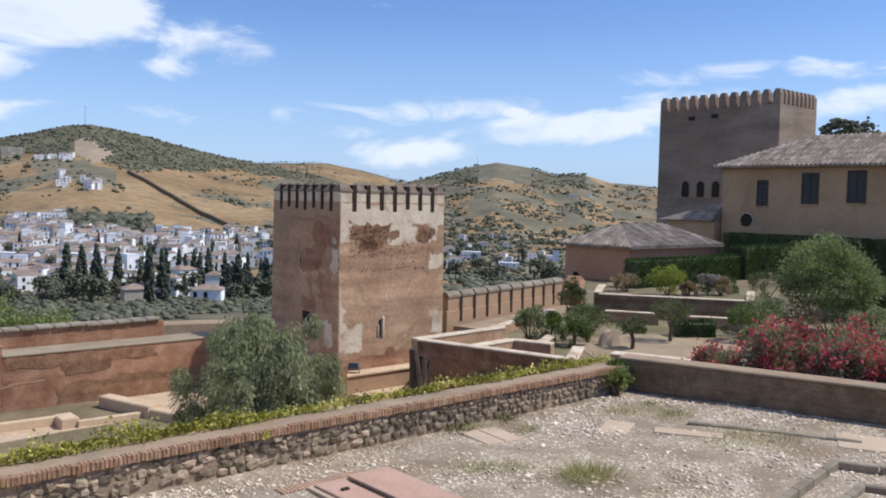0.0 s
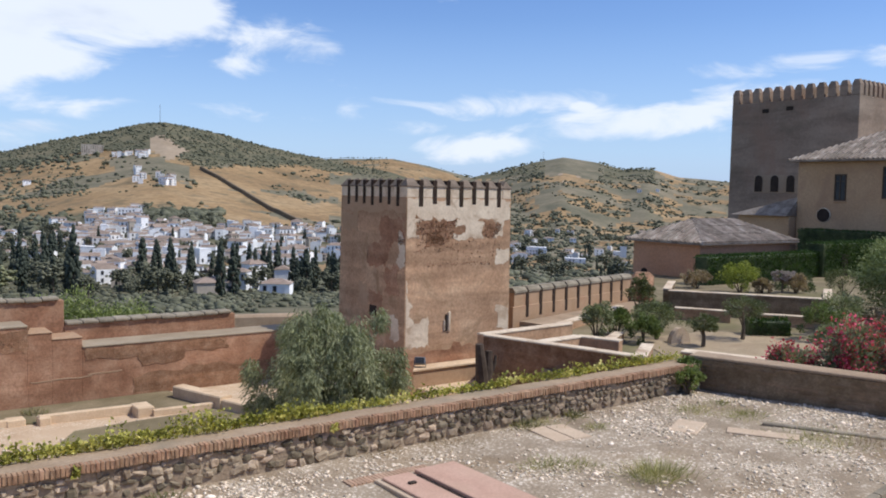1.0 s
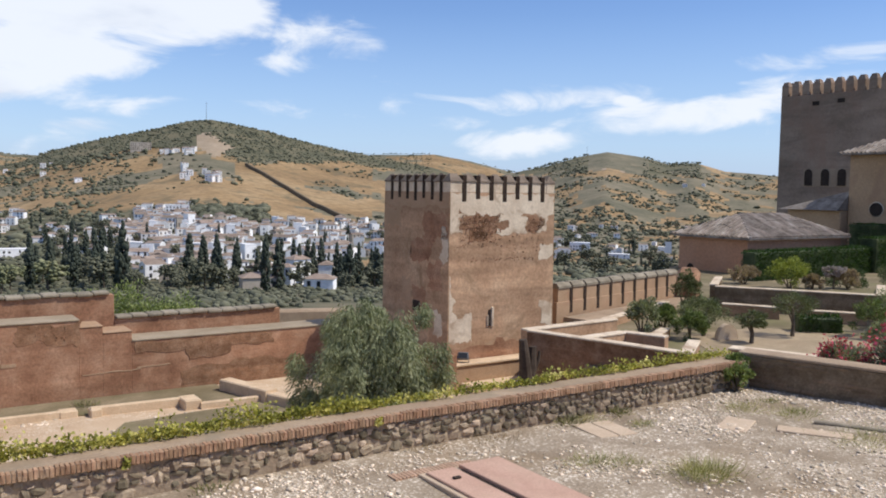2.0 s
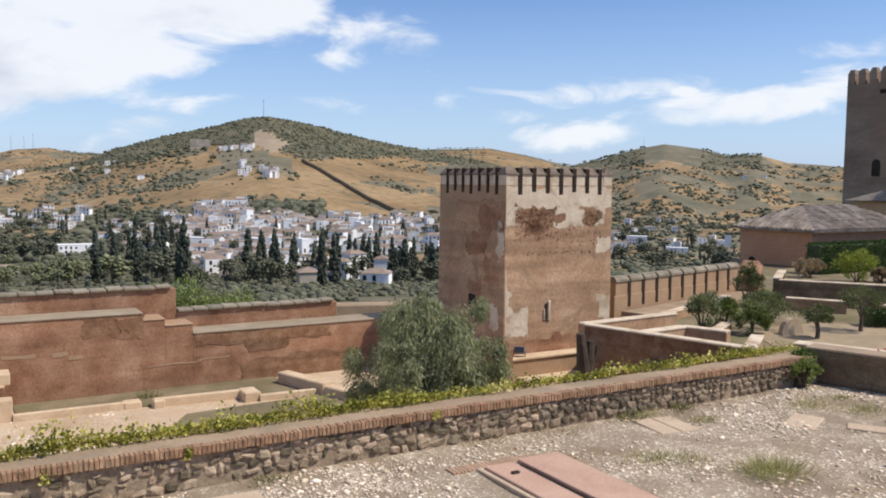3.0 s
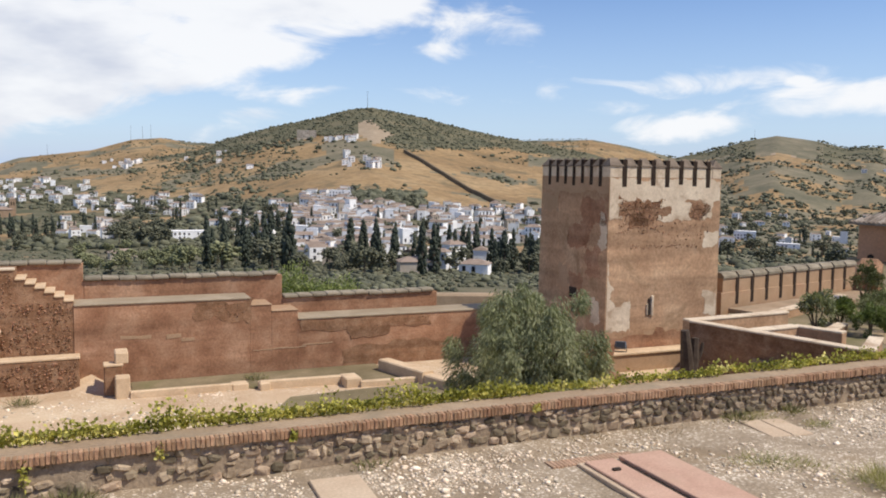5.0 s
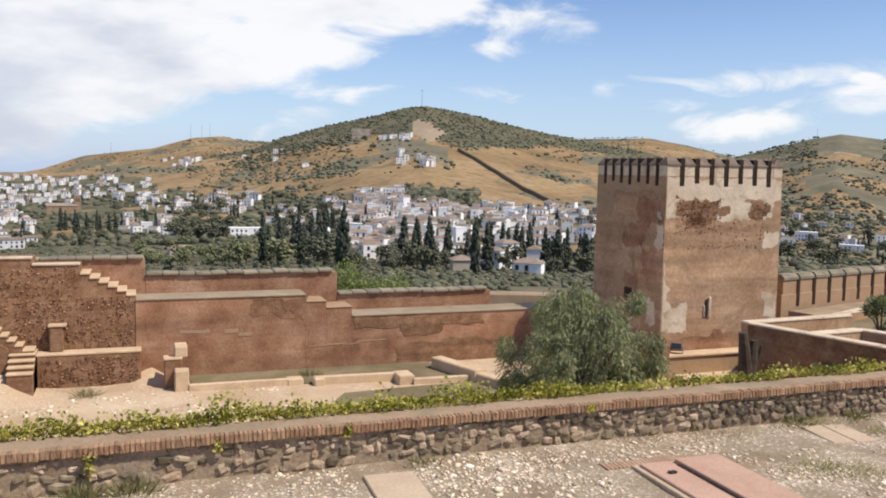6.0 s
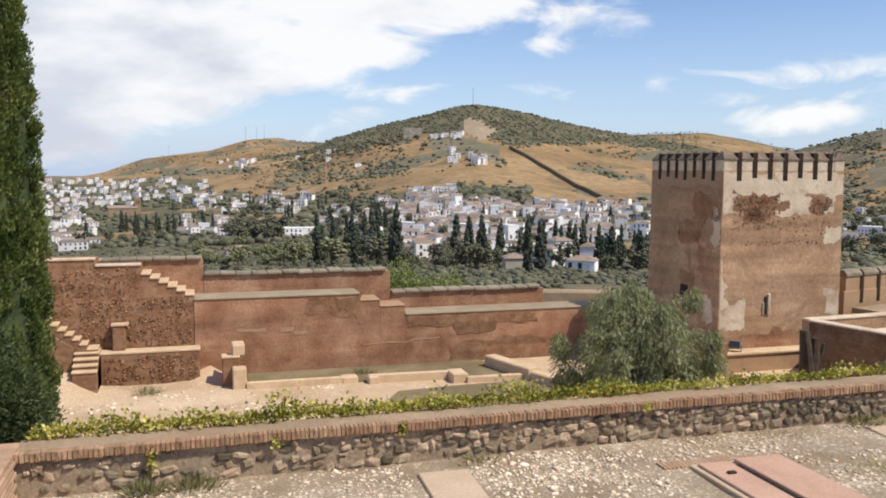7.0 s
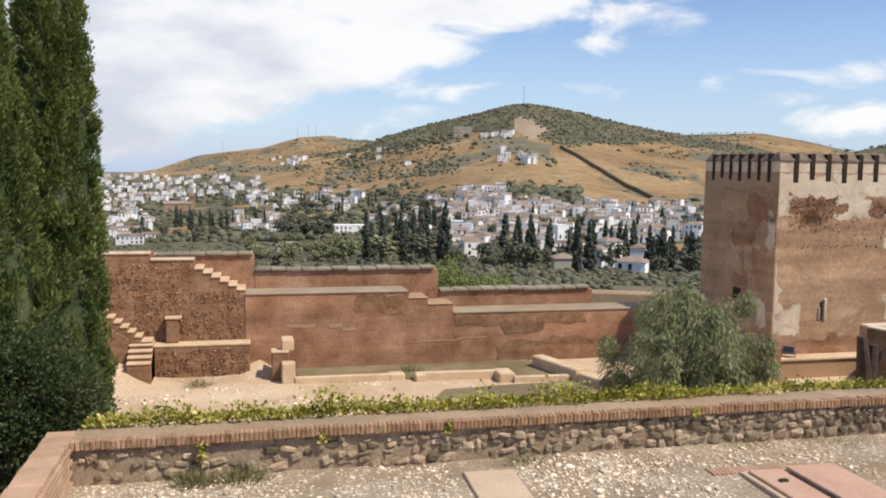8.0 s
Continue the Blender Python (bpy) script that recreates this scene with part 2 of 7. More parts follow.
M["tower_trim"] = surf("tower_window_render", [(0.30, 0.22, 0.15), (0.37, 0.28, 0.195)], 0.5, 0.95, 0.3, 6.0)
M["house_wall"] = surf("ochre_render", [(0.44, 0.285, 0.161), (0.53, 0.36, 0.212)], 0.22, 0.9, 0.2, 5.0, stain=(0.36, 0.225, 0.138), stain_scale=0.25, stain_amount=0.6)
M["shed_wall"] = surf("terracotta_render", [(0.50, 0.25, 0.135), (0.57, 0.31, 0.185)], 0.3, 0.9, 0.2, 6.0)
M["tile"] = surf("roof_tile", [(0.17, 0.135, 0.105), (0.27, 0.22, 0.175), (0.37, 0.32, 0.265)], 1.2, 0.9, 0.2, 8.0, vary=0.25, island=True)
M["white"] = surf("whitewash", [(0.82, 0.81, 0.79), (0.92, 0.91, 0.89)], 0.1, 0.9, 0.0, 1.0, vary=0.14)
M["cream"] = surf("cream_render", [(0.50, 0.42, 0.33), (0.60, 0.52, 0.42)], 0.1, 0.9, 0.0, 1.0, vary=0.25)
M["town_roof"] = surf("town_roof_tile", [(0.20, 0.15, 0.115), (0.31, 0.245, 0.195)], 0.25, 0.9, 0.0, 2.0, vary=0.25)
M["pane"] = surf("dark_pane", [(0.03, 0.032, 0.035), (0.05, 0.05, 0.05)], 0.3, 0.25, 0.0)
M["dry"] = surf("dry_grass_hill", [(0.215, 0.14, 0.066), (0.295, 0.197, 0.096), (0.36, 0.255, 0.135)], 0.008, 0.95, 0.0, 0.12, stain=(0.125, 0.105, 0.06), stain_scale=0.018, stain_amount=0.85, grit=0.3)
# scrub, greyed: the haze of distance is put into its colour
M["scrub"] = surf("hazy_scrub_hill", [(0.125, 0.118, 0.075), (0.17, 0.152, 0.098), (0.24, 0.20, 0.13)], 0.015, 0.95, 0.0, 0.2, stain=(0.08, 0.08, 0.045), stain_scale=0.04, stain_amount=0.7)
M["pine"] = surf("pine_floor", [(0.085, 0.085, 0.05), (0.12, 0.112, 0.065), (0.17, 0.145, 0.085)], 0.02, 0.95, 0.0, 0.25)
M["bare"] = surf("bare_slope", [(0.28, 0.215, 0.14), (0.36, 0.285, 0.20)], 0.03, 0.95, 0.0, 0.2)
M["valley"] = surf("valley_green", [(0.07, 0.075, 0.04), (0.11, 0.105, 0.06), (0.18, 0.15, 0.09)], 0.05, 0.95, 0.0, 0.4)


def leafmat(name, cols, vary=0.35, rough=0.6):
    return surf(name, cols, 1.5, rough, 0.0, 8.0, vary=vary, island=True, trans=(0.9, 1.0, 0.5))


M["weed"] = leafmat("wall_foot_weed", [(0.16, 0.16, 0.075), (0.24, 0.225, 0.11), (0.33, 0.29, 0.16)])
M["leaf_grey"] = leafmat("grey_green_leaf", [(0.19, 0.205, 0.11), (0.28, 0.295, 0.165), (0.39, 0.395, 0.24)])
M["leaf_cyp"] = leafmat("cypress_leaf", [(0.075, 0.108, 0.03), (0.135, 0.172, 0.052), (0.215, 0.25, 0.085)])
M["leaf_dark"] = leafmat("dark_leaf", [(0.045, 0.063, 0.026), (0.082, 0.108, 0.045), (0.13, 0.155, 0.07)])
M["leaf_ivy"] = leafmat("ivy_leaf", [(0.24, 0.24, 0.045), (0.46, 0.43, 0.10), (0.70, 0.62, 0.24)], 0.5)
M["leaf_mid"] = leafmat("green_leaf", [(0.10, 0.135, 0.045), (0.165, 0.205, 0.07), (0.25, 0.28, 0.11)])
M["leaf_lime"] = leafmat("lime_leaf", [(0.20, 0.24, 0.04), (0.30, 0.33, 0.06), (0.38, 0.40, 0.10)])
M["leaf_dry"] = leafmat("dry_leaf", [(0.34, 0.25, 0.16), (0.44, 0.34, 0.24)])
M["grass"] = leafmat("wild_grass", [(0.26, 0.27, 0.09), (0.38, 0.36, 0.15), (0.52, 0.44, 0.22)])
M["leaf_big"] = leafmat("silver_green_leaf", [(0.16, 0.195, 0.08), (0.25, 0.29, 0.13), (0.36, 0.385, 0.20)])
M["leaf_bright"] = leafmat("bright_green_leaf", [(0.17, 0.21, 0.065), (0.25, 0.29, 0.10), (0.34, 0.37, 0.15)])
M["white_far"] = surf("far_whitewash", [(0.74, 0.73, 0.70), (0.90, 0.89, 0.86)], 0.1, 0.9, 0.0, 1.0, vary=0.16, island=True)
M["roof_far"] = surf("far_roof_tile", [(0.20, 0.15, 0.115), (0.31, 0.245, 0.195)], 0.25, 0.9, 0.0, 2.0)
M["church"] = surf("church_brick", [(0.30, 0.20, 0.125), (0.38, 0.27, 0.18)], 0.2, 0.9, 0.0, 2.0)
M["hill_wall"] = surf("hill_wall_earth", [(0.13, 0.105, 0.07), (0.19, 0.15, 0.10)], 0.1, 0.95, 0.0, 1.0)
M["petal"] = leafmat("red_petal", [(0.50, 0.05, 0.08), (0.66, 0.13, 0.18)], 0.35)
M["leaf_oleander"] = leafmat("oleander_leaf", [(0.18, 0.20, 0.115), (0.28, 0.295, 0.19), (0.40, 0.40, 0.29)])
M["leaf_olive"] = leafmat("olive_leaf", [(0.085, 0.10, 0.045), (0.135, 0.15, 0.07), (0.20, 0.205, 0.105)])
M["cap_dark"] = surf("weathered_cap", [(0.15, 0.115, 0.085), (0.25, 0.195, 0.145)], 2.5, 0.95, 0.5, 16.0)
M["petal_pale"] = leafmat("pale_petal", [(0.42, 0.34, 0.36), (0.52, 0.44, 0.46)], 0.2)
M["hedge_leaf"] = leafmat("hedge_leaf", [(0.028, 0.055, 0.014), (0.048, 0.086, 0.022), (0.075, 0.12, 0.032)])
# distant foliage, lightened and greyed to carry haze in the colour
M["hazy_far_tree"] = surf("hazy_far_tree", [(0.085, 0.09, 0.058), (0.12, 0.122, 0.078), (0.16, 0.16, 0.105)], 0.15, 0.9, 0.0, 1.5, vary=0.3, island=True)
M["far_olive"] = surf("far_orchard_tree", [(0.125, 0.135, 0.068), (0.17, 0.18, 0.092), (0.23, 0.23, 0.125)], 0.15, 0.9, 0.0, 1.5, vary=0.3, island=True)
M["far_cyp"] = surf("far_cypress", [(0.042, 0.052, 0.038), (0.065, 0.076, 0.052)], 0.3, 0.9, 0.0, 2.0, vary=0.3, island=True)

# ---- helpers of shape ----
RNG = np.random.default_rng(7)


def thing(name, at=(0, 0, 0), label="", category="", group="", kind=""):
    o = new(name)
    o.location = at
    return tagged(o, label, category, group, kind)


def meshed(name, bm, material, parent=None, label="", smooth=False):
    me = bpy.data.meshes.new(name)
    bm.normal_update()
    bm.to_mesh(me)
    bm.free()
    return placed(name, me, material, parent, label, smooth)


def placed(name, me, material, parent=None, label="", smooth=False):
    if not me.materials:
        for q in (material if isinstance(material, list) else [material]):
            me.materials.append(q)
    if smooth:
        me.polygons.foreach_set("use_smooth", [True] * len(me.polygons))
    o = new(name, me)
    if parent is not None:
        o.parent = parent
    return tagged(o, label)


part = meshed


def raw(name, verts, faces, material, parent=None, label="", smooth=False):
    me = bpy.data.meshes.new(name)
    me.from_pydata([tuple(v) for v in verts], [], [tuple(f) for f in faces])
    me.update()
    return placed(name, me, material, parent, label, smooth)


def add_box(bm, x0, x1, y0, y1, z0, z1, bevel=0.0, rot=0.0, jit=0.0):
    """An upright box, its edges chamfered, turned about its own centre by rot degrees."""
    r = bmesh.ops.create_cube(bm, size=1.0)
    vs = r["verts"]
    c = Vector(((x0 + x1) / 2, (y0 + y1) / 2, (z0 + z1) / 2))
    mt = Matrix.Translation(c) @ Matrix.Rotation(radians(rot), 4, "Z") @ Matrix.Diagonal((abs(x1 - x0), abs(y1 - y0), abs(z1 - z0), 1))
    bmesh.ops.transform(bm, matrix=mt, verts=vs)
    if bevel:
        es = list({e for v in vs for e in v.link_edges})
        bmesh.ops.bevel(bm, geom=es, offset=bevel, segments=1, affect="EDGES")
    return bm


def box(*a, **k):
    return add_box(bmesh.new(), *a, **k)


def wall_line(p, q, thick, z0, z1, bevel=0.03, z1b=None):
    """A straight wall from p to q (plan), its top level or falling to z1b at q."""
    bm = bmesh.new()
    p, q = Vector((*p, 0)), Vector((*q, 0))
    d = (q - p).normalized()
    n = Vector((-d.y, d.x, 0)) * thick / 2
    z1b = z1 if z1b is None else z1b
    k = max(2, int((q - p).length / 0.7))
    rings = []
    for i in range(k + 1):
        c = p.lerp(q, i / k)
        zt = z1 + (z1b - z1) * i / k + 0.012 * noise.noise(c * 1.7)
        w = 0.012 * noise.noise(c * 1.3 + Vector((5, 0, 0)))
        pr = [c - n * (1 + w), c - n * (1 + w), c - n * (1 - bevel * 2 / thick), c + n * (1 - bevel * 2 / thick), c + n * (1 + w), c + n * (1 + w)]
        zz = [z0, zt - bevel, zt, zt, zt - bevel, z0]
        rings.append([bm.verts.new((a.x, a.y, z)) for a, z in zip(pr, zz)])
    for a, b in zip(rings, rings[1:]):
        for i in range(6):
            bm.faces.new((a[i], a[(i + 1) % 6], b[(i + 1) % 6], b[i]))
    bm.faces.new(rings[0])
    bm.faces.new(rings[-1][::-1])
    bmesh.ops.recalc_face_normals(bm, faces=bm.faces)
    return bm


def prism(outline, z0, z1):
    bm = bmesh.new()
    a = [bm.verts.new((x, y, z0)) for x, y in outline]
    b = [bm.verts.new((x, y, z1)) for x, y in outline]
    bm.faces.new(a[::-1])
    bm.faces.new(b)
    n = len(a)
    for i in range(n):
        bm.faces.new((a[i], a[(i + 1) % n], b[(i + 1) % n], b[i]))
    bmesh.ops.recalc_face_normals(bm, faces=bm.faces)
    return bm


def tube(points, radii, sides=8):
    bm = bmesh.new()
    rings = []
    for i, p in enumerate(points):
        p = Vector(p)
        d = (Vector(points[min(i + 1, len(points) - 1)]) - Vector(points[max(i - 1, 0)])).normalized()
        u = d.orthogonal().normalized()
        v = d.cross(u)
        rings.append([bm.verts.new(p + radii[i] * (math.cos(a) * u + math.sin(a) * v)) for a in [2 * math.pi * k / sides for k in range(sides)]])
    for a, b in zip(rings, rings[1:]):
        for k in range(sides):
            bm.faces.new((a[k], a[(k + 1) % sides], b[(k + 1) % sides], b[k]))
    bm.faces.new(rings[0][::-1])
    bm.faces.new(rings[-1])
    bmesh.ops.recalc_face_normals(bm, faces=bm.faces)
    return bm


def merge(*bms):
    out = bmesh.new()
    for b in bms:
        me = bpy.data.meshes.new("tmp")
        b.to_mesh(me)
        out.from_mesh(me)
        b.free()
        bpy.data.meshes.remove(me)
    return out


def leaf_mesh(centres, length, width, ups, droop=0.0, name="crown"):
    """Many small folded leaves, one island each: ups gives their main direction."""
    n = len(centres)
    c = np.asarray(centres, float)
    d = np.asarray(ups, float) + RNG.normal(0, 0.45, (n, 3))
    d[:, 2] -= droop
    d /= np.linalg.norm(d, axis=1)[:, None] + 1e-9
    s = np.cross(d, RNG.normal(0, 1, (n, 3)))
    s /= np.linalg.norm(s, axis=1)[:, None] + 1e-9
    ln = (length * RNG.uniform(0.6, 1.3, n))[:, None]
    wd = (width * RNG.uniform(0.6, 1.3, n))[:, None]
    nn = np.cross(d, s)
    v = np.empty((n, 4, 3))
    v[:, 0] = c
    v[:, 1] = c + d * ln * 0.5 + s * wd * 0.5 + nn * wd * 0.15
    v[:, 2] = c + d * ln
    v[:, 3] = c + d * ln * 0.5 - s * wd * 0.5 + nn * wd * 0.15
    me = bpy.data.meshes.new(name)
    me.vertices.add(4 * n)
    me.vertices.foreach_set("co", v.reshape(-1))
    me.loops.add(4 * n)
    me.loops.foreach_set("vertex_index", np.arange(4 * n, dtype=np.int32))
    me.polygons.add(n)
    me.polygons.foreach_set("loop_start", np.arange(0, 4 * n, 4, dtype=np.int32))
    me.update(calc_edges=True)
    me.validate()
    return me


def blob_points(n, centre, radii, shell=0.55):
    """Points in an ellipsoid, denser towards its skin; with the outward direction."""
    d = RNG.normal(0, 1, (n, 3))
    d /= np.linalg.norm(d, axis=1)[:, None]
    r = shell + (1 - shell) * RNG.random(n) ** 0.7
    return np.asarray(centre) + d * r[:, None] * np.asarray(radii), d


ICO_V, ICO_F = None, None


def ico():
    global ICO_V, ICO_F
    if ICO_V is None:
        bm = bmesh.new()
        bmesh.ops.create_icosphere(bm, subdivisions=1, radius=1.0)
        bm.verts.index_update()
        ICO_V = np.array([v.co[:] for v in bm.verts])
        ICO_F = np.array([[v.index for v in f.verts] for f in bm.faces])
        bm.free()
    return ICO_V, ICO_F


def lumps_mesh(centres, radii, jitter=0.3, name="lumps"):
    """Many small uneven lumps in one mesh; radii: one row of three a lump."""
    V, Fc = ico()
    n, k = len(centres), len(V)
    v = V[None] * (1 + RNG.uniform(-jitter, jitter, (n, k, 1))) * np.asarray(radii)[:, None, :]
    a = RNG.uniform(0, 2 * np.pi, n)
    ca, sa = np.cos(a)[:, None], np.sin(a)[:, None]
    v = np.stack([v[..., 0] * ca - v[..., 1] * sa, v[..., 0] * sa + v[..., 1] * ca, v[..., 2]], -1) + np.asarray(centres)[:, None, :]
    f = (Fc[None] + (np.arange(n) * k)[:, None, None]).reshape(-1, 3)
    me = bpy.data.meshes.new(name)
    me.vertices.add(n * k)
    me.vertices.foreach_set("co", v.reshape(-1))
    me.loops.add(f.size)
    me.loops.foreach_set("vertex_index", f.reshape(-1).astype(np.int32))
    me.polygons.add(len(f))
    me.polygons.foreach_set("loop_start", np.arange(0, f.size, 3, dtype=np.int32))
    me.update(calc_edges=True)
    me.validate()
    return me

# ---- terrain: one sheet to the horizon ----
PLAZA, GARDEN = -3.3, -1.4
RIDGE_A = [(-30, -1.5), (-9, -1.0), (-4, -0.6), (0, -0.2), (4.5, 0.6), (7.5, 1.2), (8.8, 1.8), (12, 2.74), (14.6, 3.33), (17, 4.0), (18.5, 4.18), (21, 3.76), (23.2, 3.29), (25, 2.85), (27.5, 2.32), (30, 1.9), (33, 1.4), (36, 0.5), (40, -0.5), (46, -1.0), (90, -1.5)]
RIDGE_B = [(-60, -3), (-20, -2), (-9, -1.2), (-5.5, -0.42), (-3.2, 0.44), (0.9, 1.0), (3.3, 1.73), (5, 1.87), (6.7, 1.6), (9, 1.6), (14, 0.8), (30, -1), (40, -8), (180, -9)]
RIDGE_C = [(-180, -9), (8, -8), (15, 0.2), (24, 1.6), (29, 2.25), (31.2, 2.3), (33.2, 2.36), (35.5, 1.94), (38.6, 1.2), (42, 0.4), (50, -1)]
RIDGE_D = [(-180, -9), (20, -7), (28, -1), (34, 0.2), (38.6, 1.22), (40.5, 1.62), (42.7, 2.3), (44.6, 2.62), (46.9, 2.3), (48.6, 1.88), (50.2, 2.0), (52.1, 1.47), (55.2, 1.22), (60, 1.5), (64, 3.4), (67, 4.6), (74, 4.9), (100, 4), (160, 2)]
R_A, R_B, R_C, R_D = 1530.0, 2500.0, 2300.0, 2080.0


def ridge(knots, a):
    return np.interp(a, [k[0] for k in knots], [k[1] for k in knots])


def terrain_grid(az, r):
    """Height and which hill it is, for a bearing and a distance in the horizontal plane (arrays)."""
    ea = ridge(RIDGE_A, az)
    s = np.clip((r - 150) / (R_A - 150), 0, 1)
    e = -8.2 + (ea + 8.2) * s ** 0.85
    za = 4 + r * np.tan(np.radians(e))
    past = r > R_A
    za = np.where(past, 4 + R_A * np.tan(np.radians(ea)) - (r - R_A) * 0.3, za)
    out = [za]
    for kn, rr, sl in ((RIDGE_B, R_B, 0.16), (RIDGE_C, R_C, 0.2), (RIDGE_D, R_D, 0.16)):
        zr = 4 + rr * np.tan(np.radians(ridge(kn, az)))
        out.append(np.where(r < rr, zr - (rr - r) * sl, zr - (r - rr) * 0.3))
    z = np.max(out, axis=0)
    which = np.argmax(out, axis=0)
    # the castle's own spur: level, then falling to the river
    near = np.interp(r, [0, 38, 60, 110, 150], [-3.9, -4.2, -12, -20, -17.6])
    side = np.interp(az, [-180, -60, -25, 40, 52, 60, 180], [1, 1, 0, 0, 0.6, 1, 1])
    plateau = np.interp(r, [0, 120, 200, 400], [-4.0, -5.0, -12, -24])
    z = np.where(r < 150, near, z)
    z = np.where((side > 0) & (r < 400), np.maximum(z * (1 - side) + plateau * side, np.where(r < 150, -60, z)), z)
    return np.maximum(z, -60), which


def undulate(x, y, z, r, az):
    s = np.clip((r - 150) / (R_A - 150), 0, 1)
    amp = 6.5 * s * (1.25 - s)
    return z + amp * (noise.fractal(Vector((x / 170, y / 170, 0.3)), 1.0, 2.1, 4))


def ground_z(x, y):
    r = math.hypot(x, y)
    az = math.degrees(math.atan2(x, y))
    z, _ = terrain_grid(np.array([az]), np.array([r]))
    return undulate(x, y, float(z[0]), r, az)


def at_view(az, el):
    """Where the slope lies on a bearing, seen at an elevation from the terrace."""
    rs = np.linspace(155, 2550, 900)
    z, _ = terrain_grid(np.full(900, az), rs)
    es = np.degrees(np.arctan2(z - 4, rs))
    i = int(np.argmax(es >= el)) if es.max() >= el else int(np.argmax(es))
    r = rs[i]
    x, y = r * math.sin(radians(az)), r * math.cos(radians(az))
    return x, y, ground_z(x, y), r


def build_terrain():
    azs = np.concatenate([np.arange(-180, -16, 6.0), np.arange(-16, 78, 0.3), np.arange(78, 180, 6.0)])
    rs = np.concatenate([[1.0, 20, 34], np.linspace(40, 150, 12), np.linspace(160, 1530, 104), np.linspace(1555, 2550, 38), np.linspace(2650, 7000, 12)])
    A, R = np.meshgrid(azs, rs, indexing="ij")
    Z, Wh = terrain_grid(A, R)
    X, Y = R * np.sin(np.radians(A)), R * np.cos(np.radians(A))
    na, nr = A.shape
    verts, mats = [], []
    for i in range(na):
        for j in range(nr):
            verts.append((X[i, j], Y[i, j], undulate(X[i, j], Y[i, j], Z[i, j], R[i, j], A[i, j])))
    faces = []
    for i in range(na):
        k = (i + 1) % na
        for j in range(nr - 1):
            faces.append((i * nr + j, i * nr + j + 1, k * nr + j + 1, k * nr + j))
            az, r, z, w = A[i, j], R[i, j], Z[i, j], Wh[i, j]
            el = math.degrees(math.atan2(z - 4, r))
            n1 = noise.fractal(Vector((X[i, j] / 95, Y[i, j] / 95, 2.0)), 1.0, 2.0, 5)
            n2 = noise.fractal(Vector((X[i, j] / 260, Y[i, j] / 260, 7.0)), 1.0, 2.0, 4)
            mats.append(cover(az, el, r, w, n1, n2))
    me = bpy.data.meshes.new("ground")
    me.from_pydata(verts, [], faces)
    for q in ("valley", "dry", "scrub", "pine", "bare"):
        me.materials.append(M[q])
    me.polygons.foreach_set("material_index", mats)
    me.polygons.foreach_set("use_smooth", [True] * len(faces))
    me.update()
    return tagged(new("ground", me), "dry grassy hills above a green valley", "terrain", kind="structure")


def cover(az, el, r, w, n1, n2):
    """What grows there: 0 valley green, 1 dry grass, 2 scrub greyed for haze, 3 pine floor, 4 bare earth."""
    if r < 420 and w == 0:
        return 0
    town_top = np.interp(az, [-12, 0, 1.5, 9, 12, 14, 17, 18, 38], [-0.8, -0.9, -1.7, -2.0, -2.3, -1.4, -1.4, -2.3, -2.4])
    if w == 0 and az < 38 and el < town_top and n1 > -0.45:
        return 0
    if w == 0:
        # pines on the crown, pasture below it, cut by the old town wall and gullies
        line = pine_line(az)
        if 17.4 < az < 20.6 and 1.75 + 0.5 * abs(az - 18.6) < el < 3.35 - abs(az - 18.0) * 0.55:
            return 4
        if el > line + 0.35 * n1:
            return 3 if n2 > -0.55 else 2
        if az > 29:
            return 2 if n1 + 0.6 * n2 > -0.1 else 1
        if az > 22.5 and el > 0.0:
            return 1 if n1 > -0.75 else 2
        if n1 + 0.7 * n2 > 0.2 and el < line - 0.3:
            return 2
        if el < -3.3 and n1 > -0.1:
            return 2
        return 1 if el < line - 0.1 or n1 < 0.1 else 2
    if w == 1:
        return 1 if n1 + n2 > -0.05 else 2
    # this far ridge takes mostly the haze-greyed scrub
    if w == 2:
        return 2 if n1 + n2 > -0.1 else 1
    # the eastern hill: pines on its shoulders, tan terraces below them
    if el > 1.2 + 0.5 * n1 and (az < 43.2 or 47.2 < az < 50.5):
        return 3
    if el < 0.9:
        return 1 if n1 + 0.5 * n2 > 0.0 else 2
    return 2 if n1 * 0.7 + n2 > -0.3 else (4 if n1 > 0.2 else 1)


def pine_line(az):
    return float(np.interp(az, [-10, 5, 10, 14, 18.5, 21, 24, 27, 33], [-0.5, 0.5, 1.1, 2.3, 2.2, 1.5, 1.45, 1.7, 0.9]))


build_terrain()

# ---- terrace, its walls ----
YW = 10.92          # front of the long parapet
ZP = 0.58           # its top
XL, XR = -2.08, 14.75


